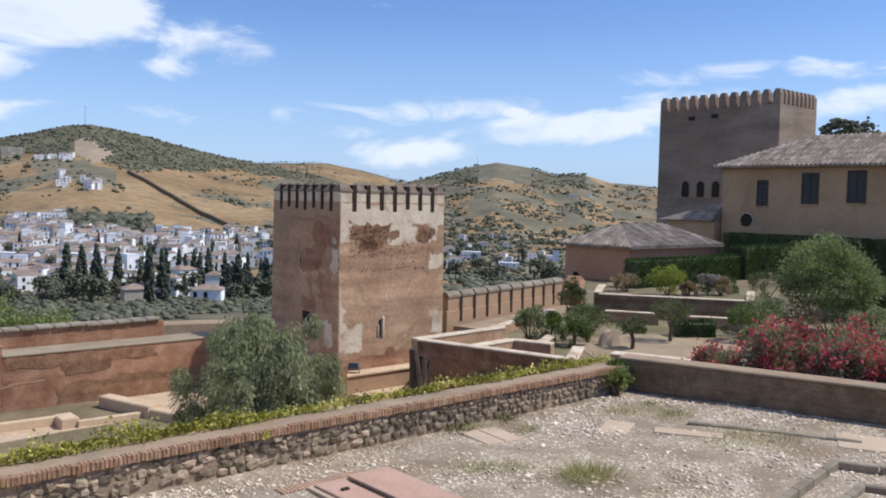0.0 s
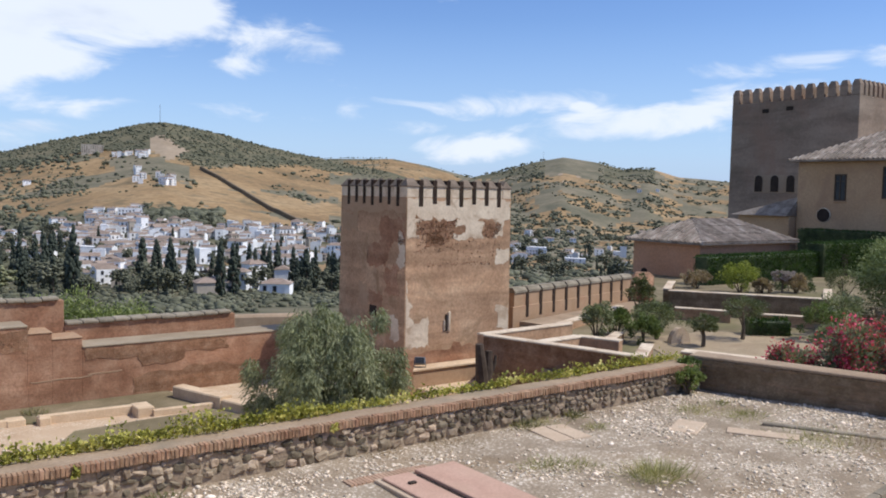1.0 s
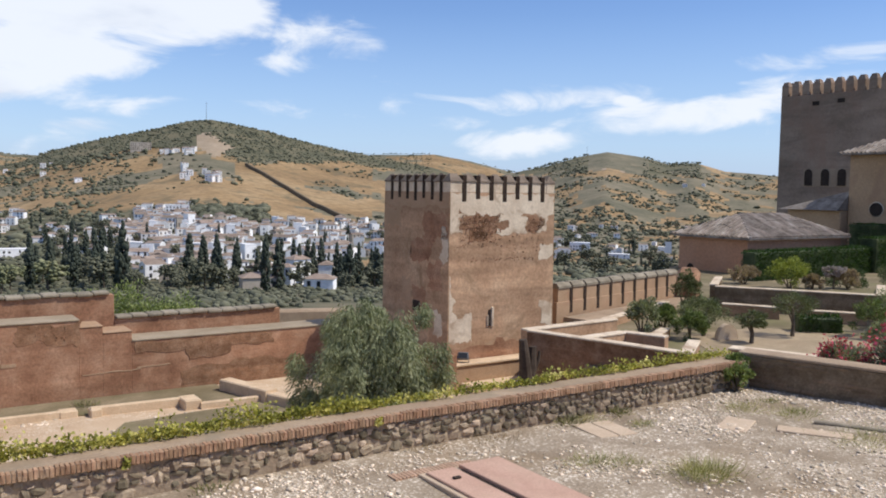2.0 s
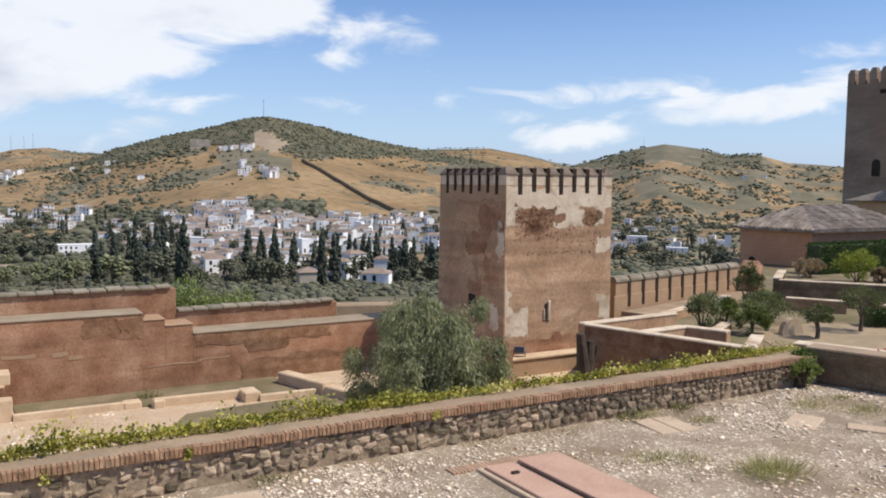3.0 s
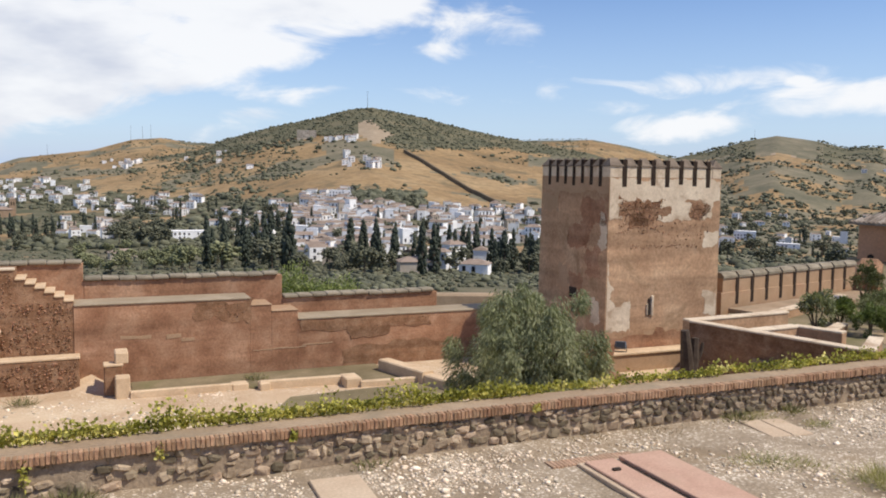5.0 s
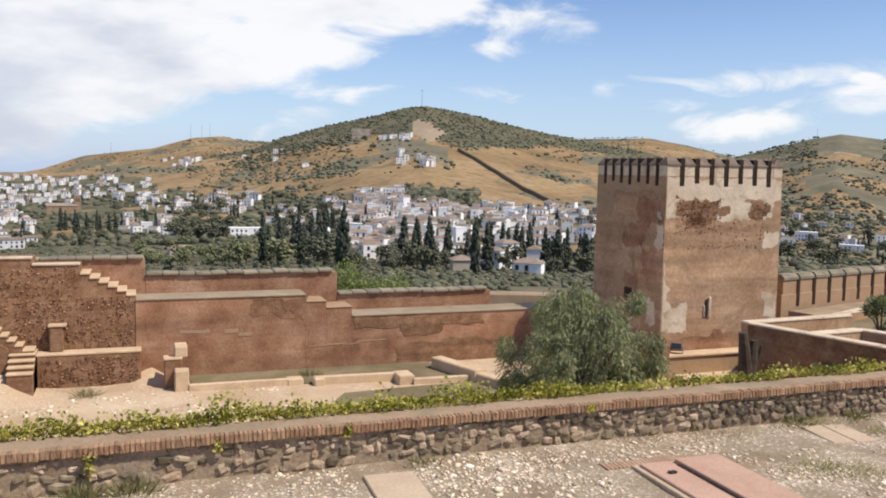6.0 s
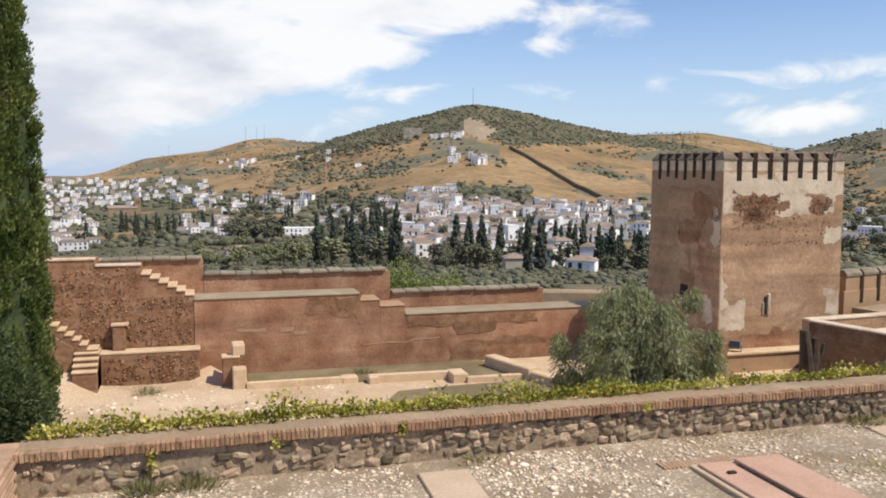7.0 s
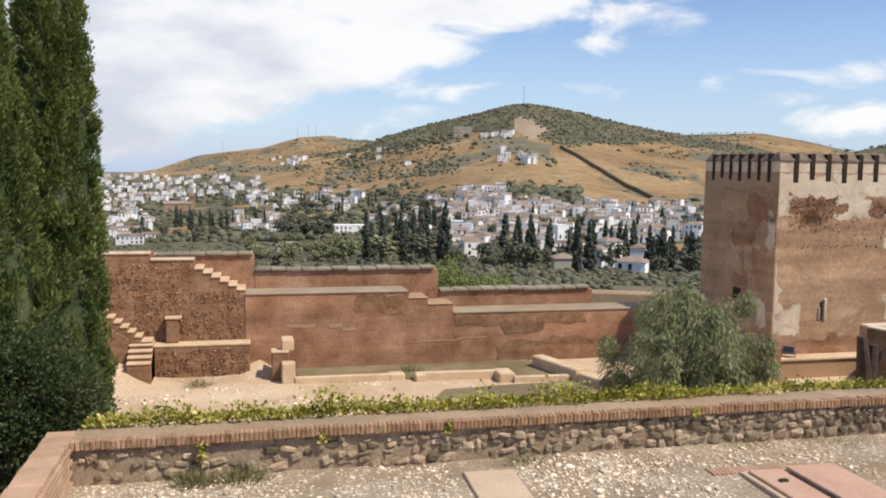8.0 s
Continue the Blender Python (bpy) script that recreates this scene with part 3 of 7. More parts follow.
def terrace():
    bm = bmesh.new()
    n, m_ = 60, 44
    rows = []
    for j in range(m_ + 1):
        row = []
        for i in range(n + 1):
            x = -2.3 + 20.5 * i / n
            y = -6 + 17.3 * j / m_
            z = 0.035 * noise.noise(Vector((x * 0.5, y * 0.5, 0))) + 0.012 * noise.noise(Vector((x * 2.3, y * 2.3, 3)))
            row.append(bm.verts.new((x, y, z)))
        rows.append(row)
    for a, b in zip(rows, rows[1:]):
        for i in range(n):
            bm.faces.new((a[i], a[i + 1], b[i + 1], b[i]))
    low = {}
    edge = [e for e in bm.edges if e.is_boundary]
    r = bmesh.ops.extrude_edge_only(bm, edges=edge)
    for v in [g for g in r["geom"] if isinstance(g, bmesh.types.BMVert)]:
        v.co.z = -4.3
    bmesh.ops.recalc_face_normals(bm, faces=bm.faces)
    return tagged(meshed("terrace_floor", bm, M["gravel"], smooth=False), "gravel terrace floor of white pebbles in earth", "ground", kind="structure")


terrace()

# plaza below, with the slope up to the stairs
def plaza():
    bm = bmesh.new()
    n, m_ = 60, 50
    rows = []
    for j in range(m_ + 1):
        row = []
        for i in range(n + 1):
            x, y = -22 + 42 * i / n, 11.2 + 22 * j / m_
            up = np.interp(x, [-22, -3.5, -3.05], [1, 1, 0]) * np.interp(y, [27.2, 29.0], [0, 0.62])
            up = max(up, np.interp(x, [-0.4, 0.05, 0.7, 1.0], [0, 1, 1, 0]) * np.interp(y, [28.9, 30], [0, 0.45]))
            z = PLAZA + float(up) + 0.03 * noise.noise(Vector((x * 0.6, y * 0.6, 9)))
            row.append(bm.verts.new((x, y, z)))
        rows.append(row)
    for a, b in zip(rows, rows[1:]):
        for i in range(n):
            bm.faces.new((a[i], a[i + 1], b[i + 1], b[i]))
    return tagged(meshed("plaza_floor", bm, M["plaza"], smooth=True), "sunlit bare earth courtyard with cobble patches", "ground", kind="structure")


plaza()

# garden ground beyond the terrace
def garden():
    pts = [(16.4, 12.0), (18.2, 16.2), (18.6, 22.3), (23.5, 26.0), (34, 28.5), (48, 42), (95, 60), (110, 20), (60, -12), (17.5, -12), (17.4, 6.0)]
    return tagged(meshed("garden_ground", prism(pts, -4.6, GARDEN), M["sand"]), "pale sandy garden ground", "ground", kind="structure")


garden()


def parapet():
    w = thing("terrace_parapet", (0, 0, 0), "rubble stone parapet with a brick-on-edge coping", "wall", kind="structure")
    part("core", wall_line((XL, YW + 0.24), (XR + 0.45, YW + 0.24), 0.44, -4.3, ZP - 0.10, 0.02), M["mortar"], w)
    part("coping_bed", wall_line((XL, YW + 0.33), (XR + 0.4, YW + 0.33), 0.36, ZP - 0.13, ZP - 0.012, 0.02), M["mortar_top"], w)
    return w


PARAPET = parapet()


def side_wall():
    w = thing("terrace_side_wall", (0, 0, 0), "low wall with a pale brick coping at the terrace edge", "wall", kind="structure")
    part("core", wall_line((XL - 0.17, YW + 0.45), (XL - 0.17, -5.5), 0.32, -4.3, ZP - 0.07, 0.02), M["mortar"], w)
    return w


SIDE = side_wall()
R0, R1 = Vector((15.0, 11.15, 0)), Vector((17.9, 2.4, 0))


def end_wall():
    w = thing("end_wall", (0, 0, 0), "brown rubble retaining wall with mortar top", "wall", kind="structure")
    part("core", wall_line(R0.xy + Vector((0.22, 0.0)), R1.xy + Vector((0.22, 0.0)), 0.44, -4.0, 0.66, 0.03), M["end_rubble"], w)
    part("coping", wall_line(R0.xy + Vector((0.24, 0.1)), R1.xy + Vector((0.24, -0.1)), 0.54, 0.66, 0.71, 0.015), M["mortar_top"], w)
    return w


END = end_wall()

# rampart under and behind the viewpoint
tagged(meshed("rampart", box(-9, 12, -14, 1.4, -4.2, 2.35, bevel=0.05), M["rammed"]), "rammed earth rampart under the viewpoint", "wall", kind="structure")

# ---- long wall of the plaza ----
def plaza_wall():
    w = thing("wall_north", (0, 0, 0), "red rammed earth rampart with walkway, stairs and patched plaster", "wall", kind="structure")
    z0 = -4.2
    part("lower_wall", box(-0.1, 5.6, 30.0, 31.6, z0, -0.62, bevel=0.008), M["rammed_red"], w)
    part("lower_wall", box(5.6, 6.35, 30.0, 31.6, z0, -0.86, bevel=0.008), M["rammed_red"], w)
    part("lower_wall", box(6.35, 7.3, 30.0, 31.6, z0, -1.1, bevel=0.008), M["rammed_red"], w)
    part("lower_wall", box(7.3, 18.0, 30.0, 31.6, z0, -1.45, bevel=0.008), M["rammed_red"], w)
    part("lower_wall", box(-24, -0.1, 30.03, 31.6, z0, -0.42, bevel=0.008), M["rubble"], w)
    part("upper_wall", box(-24, -3.2, 30.03, 31.2, -0.42, 0.86, bevel=0.006), M["rubble"], w)
    part("upper_wall", box(-3.2, -1.78, 30.03, 31.2, -0.42, 0.64, bevel=0.006), M["rubble"], w)
    # steps up from the walkway
    for i in range(6):
        x0 = -1.78 + 0.28 * i
        zt = 0.36 - 0.15 * i
        part("step", box(x0, x0 + 0.28, 30.035, 31.2, -0.42, zt - 0.06, bevel=0.005), M["rubble"], w)
        part("tread", box(x0 - 0.01, x0 + 0.3, 29.99, 31.2, zt - 0.06, zt, bevel=0.015), M["pale_brick"], w)
    # walkway screed
    part("walkway", box(-0.1, 5.62, 29.96, 31.2, -0.62, -0.55, bevel=0.02), M["ledge"], w)
    part("walkway", box(5.6, 6.37, 29.97, 31.2, -0.86, -0.82, bevel=0.02), M["plaster_pink"], w)
    part("walkway", box(6.35, 7.32, 29.97, 31.2, -1.1, -1.06, bevel=0.02), M["plaster_pink"], w)
    part("walkway", box(7.3, 18.0, 29.96, 31.2, -1.45, -1.38, bevel=0.02), M["ledge"], w)
    # outer parapet
    for x0, x1, zb, zt in ((-24, 0.22, -0.8, 0.66), (0.22, 7.0, -1.6, 0.06), (7.0, 13.25, -2.0, -0.80)):
        part("outer_parapet", box(x0, x1, 31.23, 31.66, zb, zt, bevel=0.02), M["rammed_red"], w)
    return w


NORTH = plaza_wall()
# ---- keep tower ----
TX0, TX1, TY0, TY1 = 17.45, 22.45, 25.6, 30.35


def tower():
    t = thing("watch_tower", ((TX0 + TX1) / 2, (TY0 + TY1) / 2, PLAZA), "square rammed earth watch tower with patched plaster and merlons", "tower")
    t_inv = Matrix.Translation((-t.location.x, -t.location.y, -t.location.z))

    def tp(name, bm, material, label="", parent=t):
        bmesh.ops.transform(bm, matrix=t_inv, verts=bm.verts)
        return part(name, bm, material, parent, label)
    body = bmesh.new()
    # slightly battered shaft with uneven faces
    n, h = 12, 20
    ring = []
    loop = [(i / n, 0) for i in range(n)] + [(1, i / n) for i in range(n)] + [(1 - i / n, 1) for i in range(n)] + [(0, 1 - i / n) for i in range(n)]
    for j in range(h + 1):
        z = -4.2 + (3.86 + 4.2) * j / h
        k = 0.05 * (1 - j / h)
        vs = []
        for u, v in loop:
            p = Vector((TX0 - k + (TX1 - TX0 + 2 * k) * u, TY0 - k + (TY1 - TY0 + 2 * k) * v, z))
            corner = min(max(u, 1 - u), max(v, 1 - v))
            d = 0.008 * noise.fractal(p * 1.1, 1.0, 2.0, 4)
            p += Vector(((u - 0.5), (v - 0.5), 0)) * d
            vs.append(body.verts.new(p))
        ring.append(vs)
    m_ = len(loop)
    for a, b in zip(ring, ring[1:]):
        for i in range(m_):
            body.faces.new((a[i], a[(i + 1) % m_], b[(i + 1) % m_], b[i]))
    body.faces.new(ring[-1])
    bmesh.ops.recalc_face_normals(body, faces=body.faces)
    tp("shaft", body, M["rammed"])
    # merlons with pointed caps on all four sides
    cnt = 8
    for side in range(4):
        for i in range(cnt):
            L_ = TX1 - TX0 if side % 2 == 0 else TY1 - TY0
            pitch = L_ / cnt
            a0, a1 = i * pitch + 0.09, (i + 1) * pitch - 0.09
            if i == 0:
                a0 = 0.0
            if i == cnt - 1:
                a1 = L_ - (0.43 if side in (0, 2) else 0.0)
                if side in (1, 3):
                    a1 = L_ - 0.43
            th = 0.42
            bm = bmesh.new()
            add_box(bm, a0, a1, 0, th, 3.86, 4.25, 0.015)
            body_m = bm
            bm = bmesh.new()
            # cap: a low ridge with an overhanging lip
            v = [bm.verts.new(q) for q in ((a0 - 0.015, -0.03, 4.24), (a1 + 0.015, -0.03, 4.24), (a1 + 0.015, th + 0.03, 4.24), (a0 - 0.015, th + 0.03, 4.24), (a0 - 0.015, -0.03, 4.29), (a1 + 0.015, -0.03, 4.29), (a1 + 0.015, th + 0.03, 4.29), (a0 - 0.015, th + 0.03, 4.29), ((a0 * 0.8 + a1 * 0.2), th / 2, 4.56), ((a0 * 0.2 + a1 * 0.8), th / 2, 4.56))]
            for f in ((0, 1, 2, 3), (0, 1, 5, 4), (1, 2, 6, 5), (2, 3, 7, 6), (3, 0, 4, 7), (4, 5, 9, 8), (5, 6, 9), (6, 7, 8, 9), (7, 4, 8)):
                bm.faces.new([v[q] for q in f])
            bmesh.ops.recalc_face_normals(bm, faces=bm.faces)
            mt = {0: pose(TX0, TY0, 0), 1: pose(TX1, TY0, 0, 0, 0, 90), 2: pose(TX1, TY1, 0, 0, 0, 180), 3: pose(TX0, TY1, 0, 0, 0, 270)}[side]
            bmesh.ops.transform(bm, matrix=mt, verts=bm.verts)
            bmesh.ops.transform(body_m, matrix=mt, verts=body_m.verts)
            mer = tp("merlon", body_m, M["plaster"])
            tp("cap", bm, M["cap_dark"], parent=mer)
            if i < cnt - 1:
                # solid dark strip across the gap, its shade put into colour
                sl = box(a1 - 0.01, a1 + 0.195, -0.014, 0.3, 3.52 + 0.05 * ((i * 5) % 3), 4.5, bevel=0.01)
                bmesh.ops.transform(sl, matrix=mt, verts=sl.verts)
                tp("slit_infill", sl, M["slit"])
    # plaster left in ragged sheets on the two faces in view
    sheets = [("F", 0.0, 4.98, 2.98, 3.84, "plaster", 1), ("F", 0.02, 0.5, 2.35, 3.1, "plaster", 2), ("F", 2.1, 3.62, 2.3, 3.05, "plaster", 3), ("F", 4.15, 4.65, 2.35, 3.0, "plaster", 4),
              ("F", 4.3, 4.98, 1.3, 1.9, "plaster", 5), ("F", 0.03, 1.0, -1.75, -0.65, "plaster", 6), ("F", 0.03, 0.16, -0.65, 0.7, "plaster", 7), ("F", 4.4, 4.98, -1.3, -0.48, "plaster", 8),
              ("F", 0.1, 4.9, -3.1, -1.85, "terr", 11), ("F", 1.7, 3.6, -2.4, -1.75, "plaster_pink", 10), ("F", 0.45, 2.35, 2.3, 3.08, "rub", 13), ("F", 3.6, 4.4, 2.35, 2.95, "rub", 14), ("F", 0.9, 1.7, 2.1, 2.5, "rub", 23), ("F", 1.5, 2.7, 2.55, 2.85, "rub", 24),
              ("S", 0.05, 4.7, 3.3, 3.86, "bandd", 15), ("S", 0.1, 1.7, 2.1, 3.2, "sh2", 16), ("S", 0.5, 1.3, 0.1, 1.2, "sh2", 17), ("S", 3.4, 4.6, 2.4, 3.2, "bandd", 18), ("S", 0.3, 1.0, -1.5, -0.7, "plaster", 19), ("S", 2.6, 3.3, -0.4, 0.5, "bandd", 20), ("S", 1.2, 2.6, 1.2, 2.2, "sh2", 25), ("S", 0.1, 0.5, 1.2, 2.6, "plaster", 26), ("S", 1.5, 2.4, -1.2, 0.2, "sh2", 27)]
    lib = {"plaster": M["plaster"], "plaster_pink": M["plaster_pink"], "terr": M["rammed_red"], "bandd": M["plaster_pink"], "rub": M["rubble"], "sh2": M["rammed_red"]}
    for f, a0, a1, z0, z1, kind, seed in sheets:
        out = []
        k = 120
        for i in range(k):
            s = i / k * 4
            e = int(s)
            q = s - e
            x, z = ((a0 + (a1 - a0) * q, z0), (a1, z0 + (z1 - z0) * q), (a1 - (a1 - a0) * q, z1), (a0, z1 - (z1 - z0) * q))[e]
            j = (0.3 if kind == "rub" else 0.15) * min(1.0, (z1 - z0))
            nx = noise.fractal(Vector((x * 1.7, z * 1.7, seed * 3.7)), 0.8, 2.2, 4)
            nz = noise.fractal(Vector((x * 1.9, z * 1.9, seed * 5.1 + 9)), 0.8, 2.2, 4)
            nx += 0.22 * noise.fractal(Vector((x * 8, z * 8, seed * 2.3)), 0.8, 2.2, 3)
            nz += 0.22 * noise.fractal(Vector((x * 8, z * 8, seed * 1.9 + 4)), 0.8, 2.2, 3)
            x2 = min(max(x + 1.6 * j * nx, 0.02), 4.98 if f == "F" else 4.72)
            z2 = min(z + 1.6 * j * nz, 3.85)
            if x <= 0.05:
                x2 = 0.02
            out.append((x2, z2))
        bm = prism(out, -0.02, 0.004 + 0.0015 * (seed % 5))
        bmesh.ops.triangulate(bm, faces=[q for q in bm.faces if len(q.verts) > 4])
        if f == "F":
            mt = pose(TX0, TY0 + 0.0, 0, 90, 0, 0)
        else:
            mt = pose(TX0 - 0.0, TY0, 0, 90, 0, 0) @ Matrix.Identity(4)
            mt = Matrix.Translation((TX0, TY0, 0)) @ Matrix(((0, 0, -1, 0), (1, 0, 0, 0), (0, 1, 0, 0), (0, 0, 0, 1)))
        # follow the batter of the wall
        bmesh.ops.transform(bm, matrix=mt, verts=bm.verts)
        for v in bm.verts:
            k2 = 0.05 * (3.86 - v.co.z) / 8.06
            if f == "F":
                v.co.y -= k2
            else:
                v.co.x -= k2
        bmesh.ops.recalc_face_normals(bm, faces=bm.faces)
        tp("plaster_patch", bm, lib[kind])
    # bricks and stones laid bare where the plaster fell
    rng = np.random.default_rng(310)
    for x0, x1, z0, z1, n in ((0.5, 2.35, 2.35, 3.05, 190), (3.65, 4.35, 2.4, 2.9, 60), (0.9, 4.0, 1.29, 1.42, 60), (0.3, 2.4, 1.85, 2.35, 70), (2.3, 4.6, 1.5, 2.3, 40)):
        r = rng.uniform(0.02, 0.06, n)
        c = np.column_stack([rng.uniform(x0, x1, n) + TX0, np.full(n, TY0 - 0.012), rng.uniform(z0, z1, n)]) - np.array(t.location)
        st = placed("bare_stones", lumps_mesh(c, np.column_stack([r, np.full(n, 0.02), r * 0.45]), 0.3, "bare_stones"), M["red_stone"], t)
        st["kind"] = "stuff"
    # arrow slit with pale jambs, and openings of the side face
    tp("slit", box(TX0 + 1.83, TX0 + 1.93, TY0 - 0.075, TY0 + 0.1, -1.18, -0.55, bevel=0.01), M["dark"])
    tp("slit_jamb", box(TX0 + 1.94, TX0 + 2.07, TY0 - 0.09, TY0 + 0.1, -1.22, -0.45, bevel=0.03), M["plaster"])
    tp("slit_jamb", box(TX0 + 1.74, TX0 + 1.82, TY0 - 0.085, TY0 + 0.1, -1.2, -0.75, bevel=0.03), M["plaster"])
    tp("opening", box(TX0 - 0.06, TX0 + 0.2, 27.5, 28.0, -0.74, -0.34, bevel=0.02), M["dark"])
    tp("opening", box(TX0 - 0.06, TX0 + 0.2, 27.55, 27.8, -1.3, -0.95, bevel=0.02), M["dark"])
    return t


TOWER = tower()


def plinth():
    p = thing("tower_plinth", (19, 25.2, PLAZA), "low brick plinth with a pale ledge at the tower foot", "plinth")
    inv = Matrix.Translation((-19, -25.2, -PLAZA))
    for nm, bm, mt in (("body", box(17.42, 20.95, 24.95, 25.52, -4.0, -2.45, bevel=0.02), M["plaster_pink"]), ("ledge", box(17.36, 21.0, 24.88, 25.52, -2.45, -2.36, bevel=0.02), M["pale_brick"]), ("corner_pier", box(16.95, 17.42, 24.9, 26.2, -4.0, -2.0, bevel=0.03), M["rammed_red"]), ("footing", box(17.6, 22.2, 24.2, 24.95, -4.0, -3.05, bevel=0.03), M["pale_brick"])):
        bmesh.ops.transform(bm, matrix=inv, verts=bm.verts)
        part(nm, bm, mt, p)
    return p


plinth()


def roof_hip(x0, x1, y0, y1, ze, zr, axis="y", over=0.5):
    """A hipped roof's boarding; the tiles are laid by tile_rows."""
    x0, x1, y0, y1 = x0 - over, x1 + over, y0 - over, y1 + over
    bm = bmesh.new()
    if axis == "y":
        h = (x1 - x0) / 2
        rd = [((x0 + x1) / 2, y0 + h, zr), ((x0 + x1) / 2, y1 - h, zr)]
    else:
        h = (y1 - y0) / 2
        rd = [(x0 + h, (y0 + y1) / 2, zr), (x1 - h, (y0 + y1) / 2, zr)]
    c = [bm.verts.new((x, y, z)) for z in (ze - 0.12, ze) for x, y in ((x0, y0), (x1, y0), (x1, y1), (x0, y1))]
    r = [bm.verts.new(q) for q in rd]
    bm.faces.new(c[3::-1])
    for i in range(4):
        bm.faces.new((c[i], c[(i + 1) % 4], c[4 + (i + 1) % 4], c[4 + i]))
    if axis == "y":
        fs = ((4, 5, "a"), (5, 6, "ab"), (6, 7, "b"), (7, 4, "ba"))
    else:
        fs = ((4, 5, "ab"), (5, 6, "b"), (6, 7, "ba"), (7, 4, "a"))
    quads = []
    for i, j, k in fs:
        top = {"a": [r[0]], "b": [r[1]], "ab": [r[1], r[0]], "ba": [r[0], r[1]]}[k]
        bm.faces.new([c[i], c[j], *top])
        quads.append((c[i].co.copy(), c[j].co.copy(), [t.co.copy() for t in top]))
    bmesh.ops.recalc_face_normals(bm, faces=bm.faces)
    return bm, quads


def tile_rows(quads, step=0.3, rad=0.1):
    """Rounded cover tiles running up each slope of a roof, in one mesh, one island a run."""
    vs, fs = [], []
    rng = random.Random(3)
    for p, q, top in quads:
        ln = (q - p).length
        n = int(ln / step)
        e = (q - p).normalized()
        t0, t1 = (top[-1], top[0]) if len(top) == 2 else (top[0], top[0])
        up0 = ((t0 + t1) / 2 - (p + q) / 2)
        up0 = (up0 - e * up0.dot(e))
        slope = up0.length
        u = up0.normalized()
        nrm = e.cross(u).normalized()
        if nrm.z < 0:
            nrm = -nrm
        a0, a1 = (t0 - p).dot(e), (t1 - p).dot(e)
        for i in range(n):
            s = (i + 0.5) * ln / n
            hgt = slope
            if s < a0:
                hgt = slope * s / a0
            elif s > a1:
                hgt = slope * (ln - s) / (ln - a1)
            m = max(1, int(hgt / 1.2))
            for k in range(m):
                b0, b1 = hgt * k / m, hgt * (k + 1) / m + 0.06
                base = len(vs)
                off = rng.uniform(-0.015, 0.015)
                for d, lift in ((b0 - 0.05, 0.05), (b1, 0.0)):
                    c = p + e * (s + off) + u * d + nrm * lift
                    for ang in (0, 60, 120, 180):
                        vs.append(c + e * rad * math.cos(radians(ang)) + nrm * rad * 0.9 * math.sin(radians(ang)))
                for j in range(3):
                    fs.append((base + j, base + j + 1, base + 5 + j, base + 4 + j))
    return vs, fs


def casement(parent, x, y0, y1, z0, z1):
    """A tall wooden window with a frame, a transom and two panes, set in a wall that faces -x."""
    w = new("window")
    w.parent = parent
    f = bmesh.new()
    for a in ((y0, y0 + 0.12, z0, z1), (y1 - 0.12, y1, z0, z1), (y0 + 0.12, y1 - 0.12, z0, z0 + 0.14), (y0 + 0.12, y1 - 0.12, z1 - 0.14, z1)):
        add_box(f, x - 0.07, x + 0.12, a[0], a[1], a[2], a[3], 0.01)
    ym = (y0 + y1) / 2
    add_box(f, x - 0.06, x + 0.1, ym - 0.06, ym + 0.06, z0 + 0.14, z1 - 0.14, 0.01)
    add_box(f, x - 0.055, x + 0.1, y0 + 0.12, y1 - 0.12, z0 + (z1 - z0) * 0.72, z0 + (z1 - z0) * 0.72 + 0.09, 0.01)
    fr = part("window_frame", f, M["wood"], parent)
    part("pane", box(x - 0.02, x + 0.02, y0 + 0.1, ym, z0 + 0.1, z1 - 0.1), M["pane"], fr)
    part("pane", box(x - 0.02, x + 0.02, ym, y1 - 0.1, z0 + 0.1, z1 - 0.1), M["pane"], fr)
    part("sill", box(x - 0.12, x + 0.05, y0 - 0.1, y1 + 0.1, z0 - 0.12, z0 - 0.003, bevel=0.01), M["house_wall"], fr)
    bpy.data.objects.remove(w)


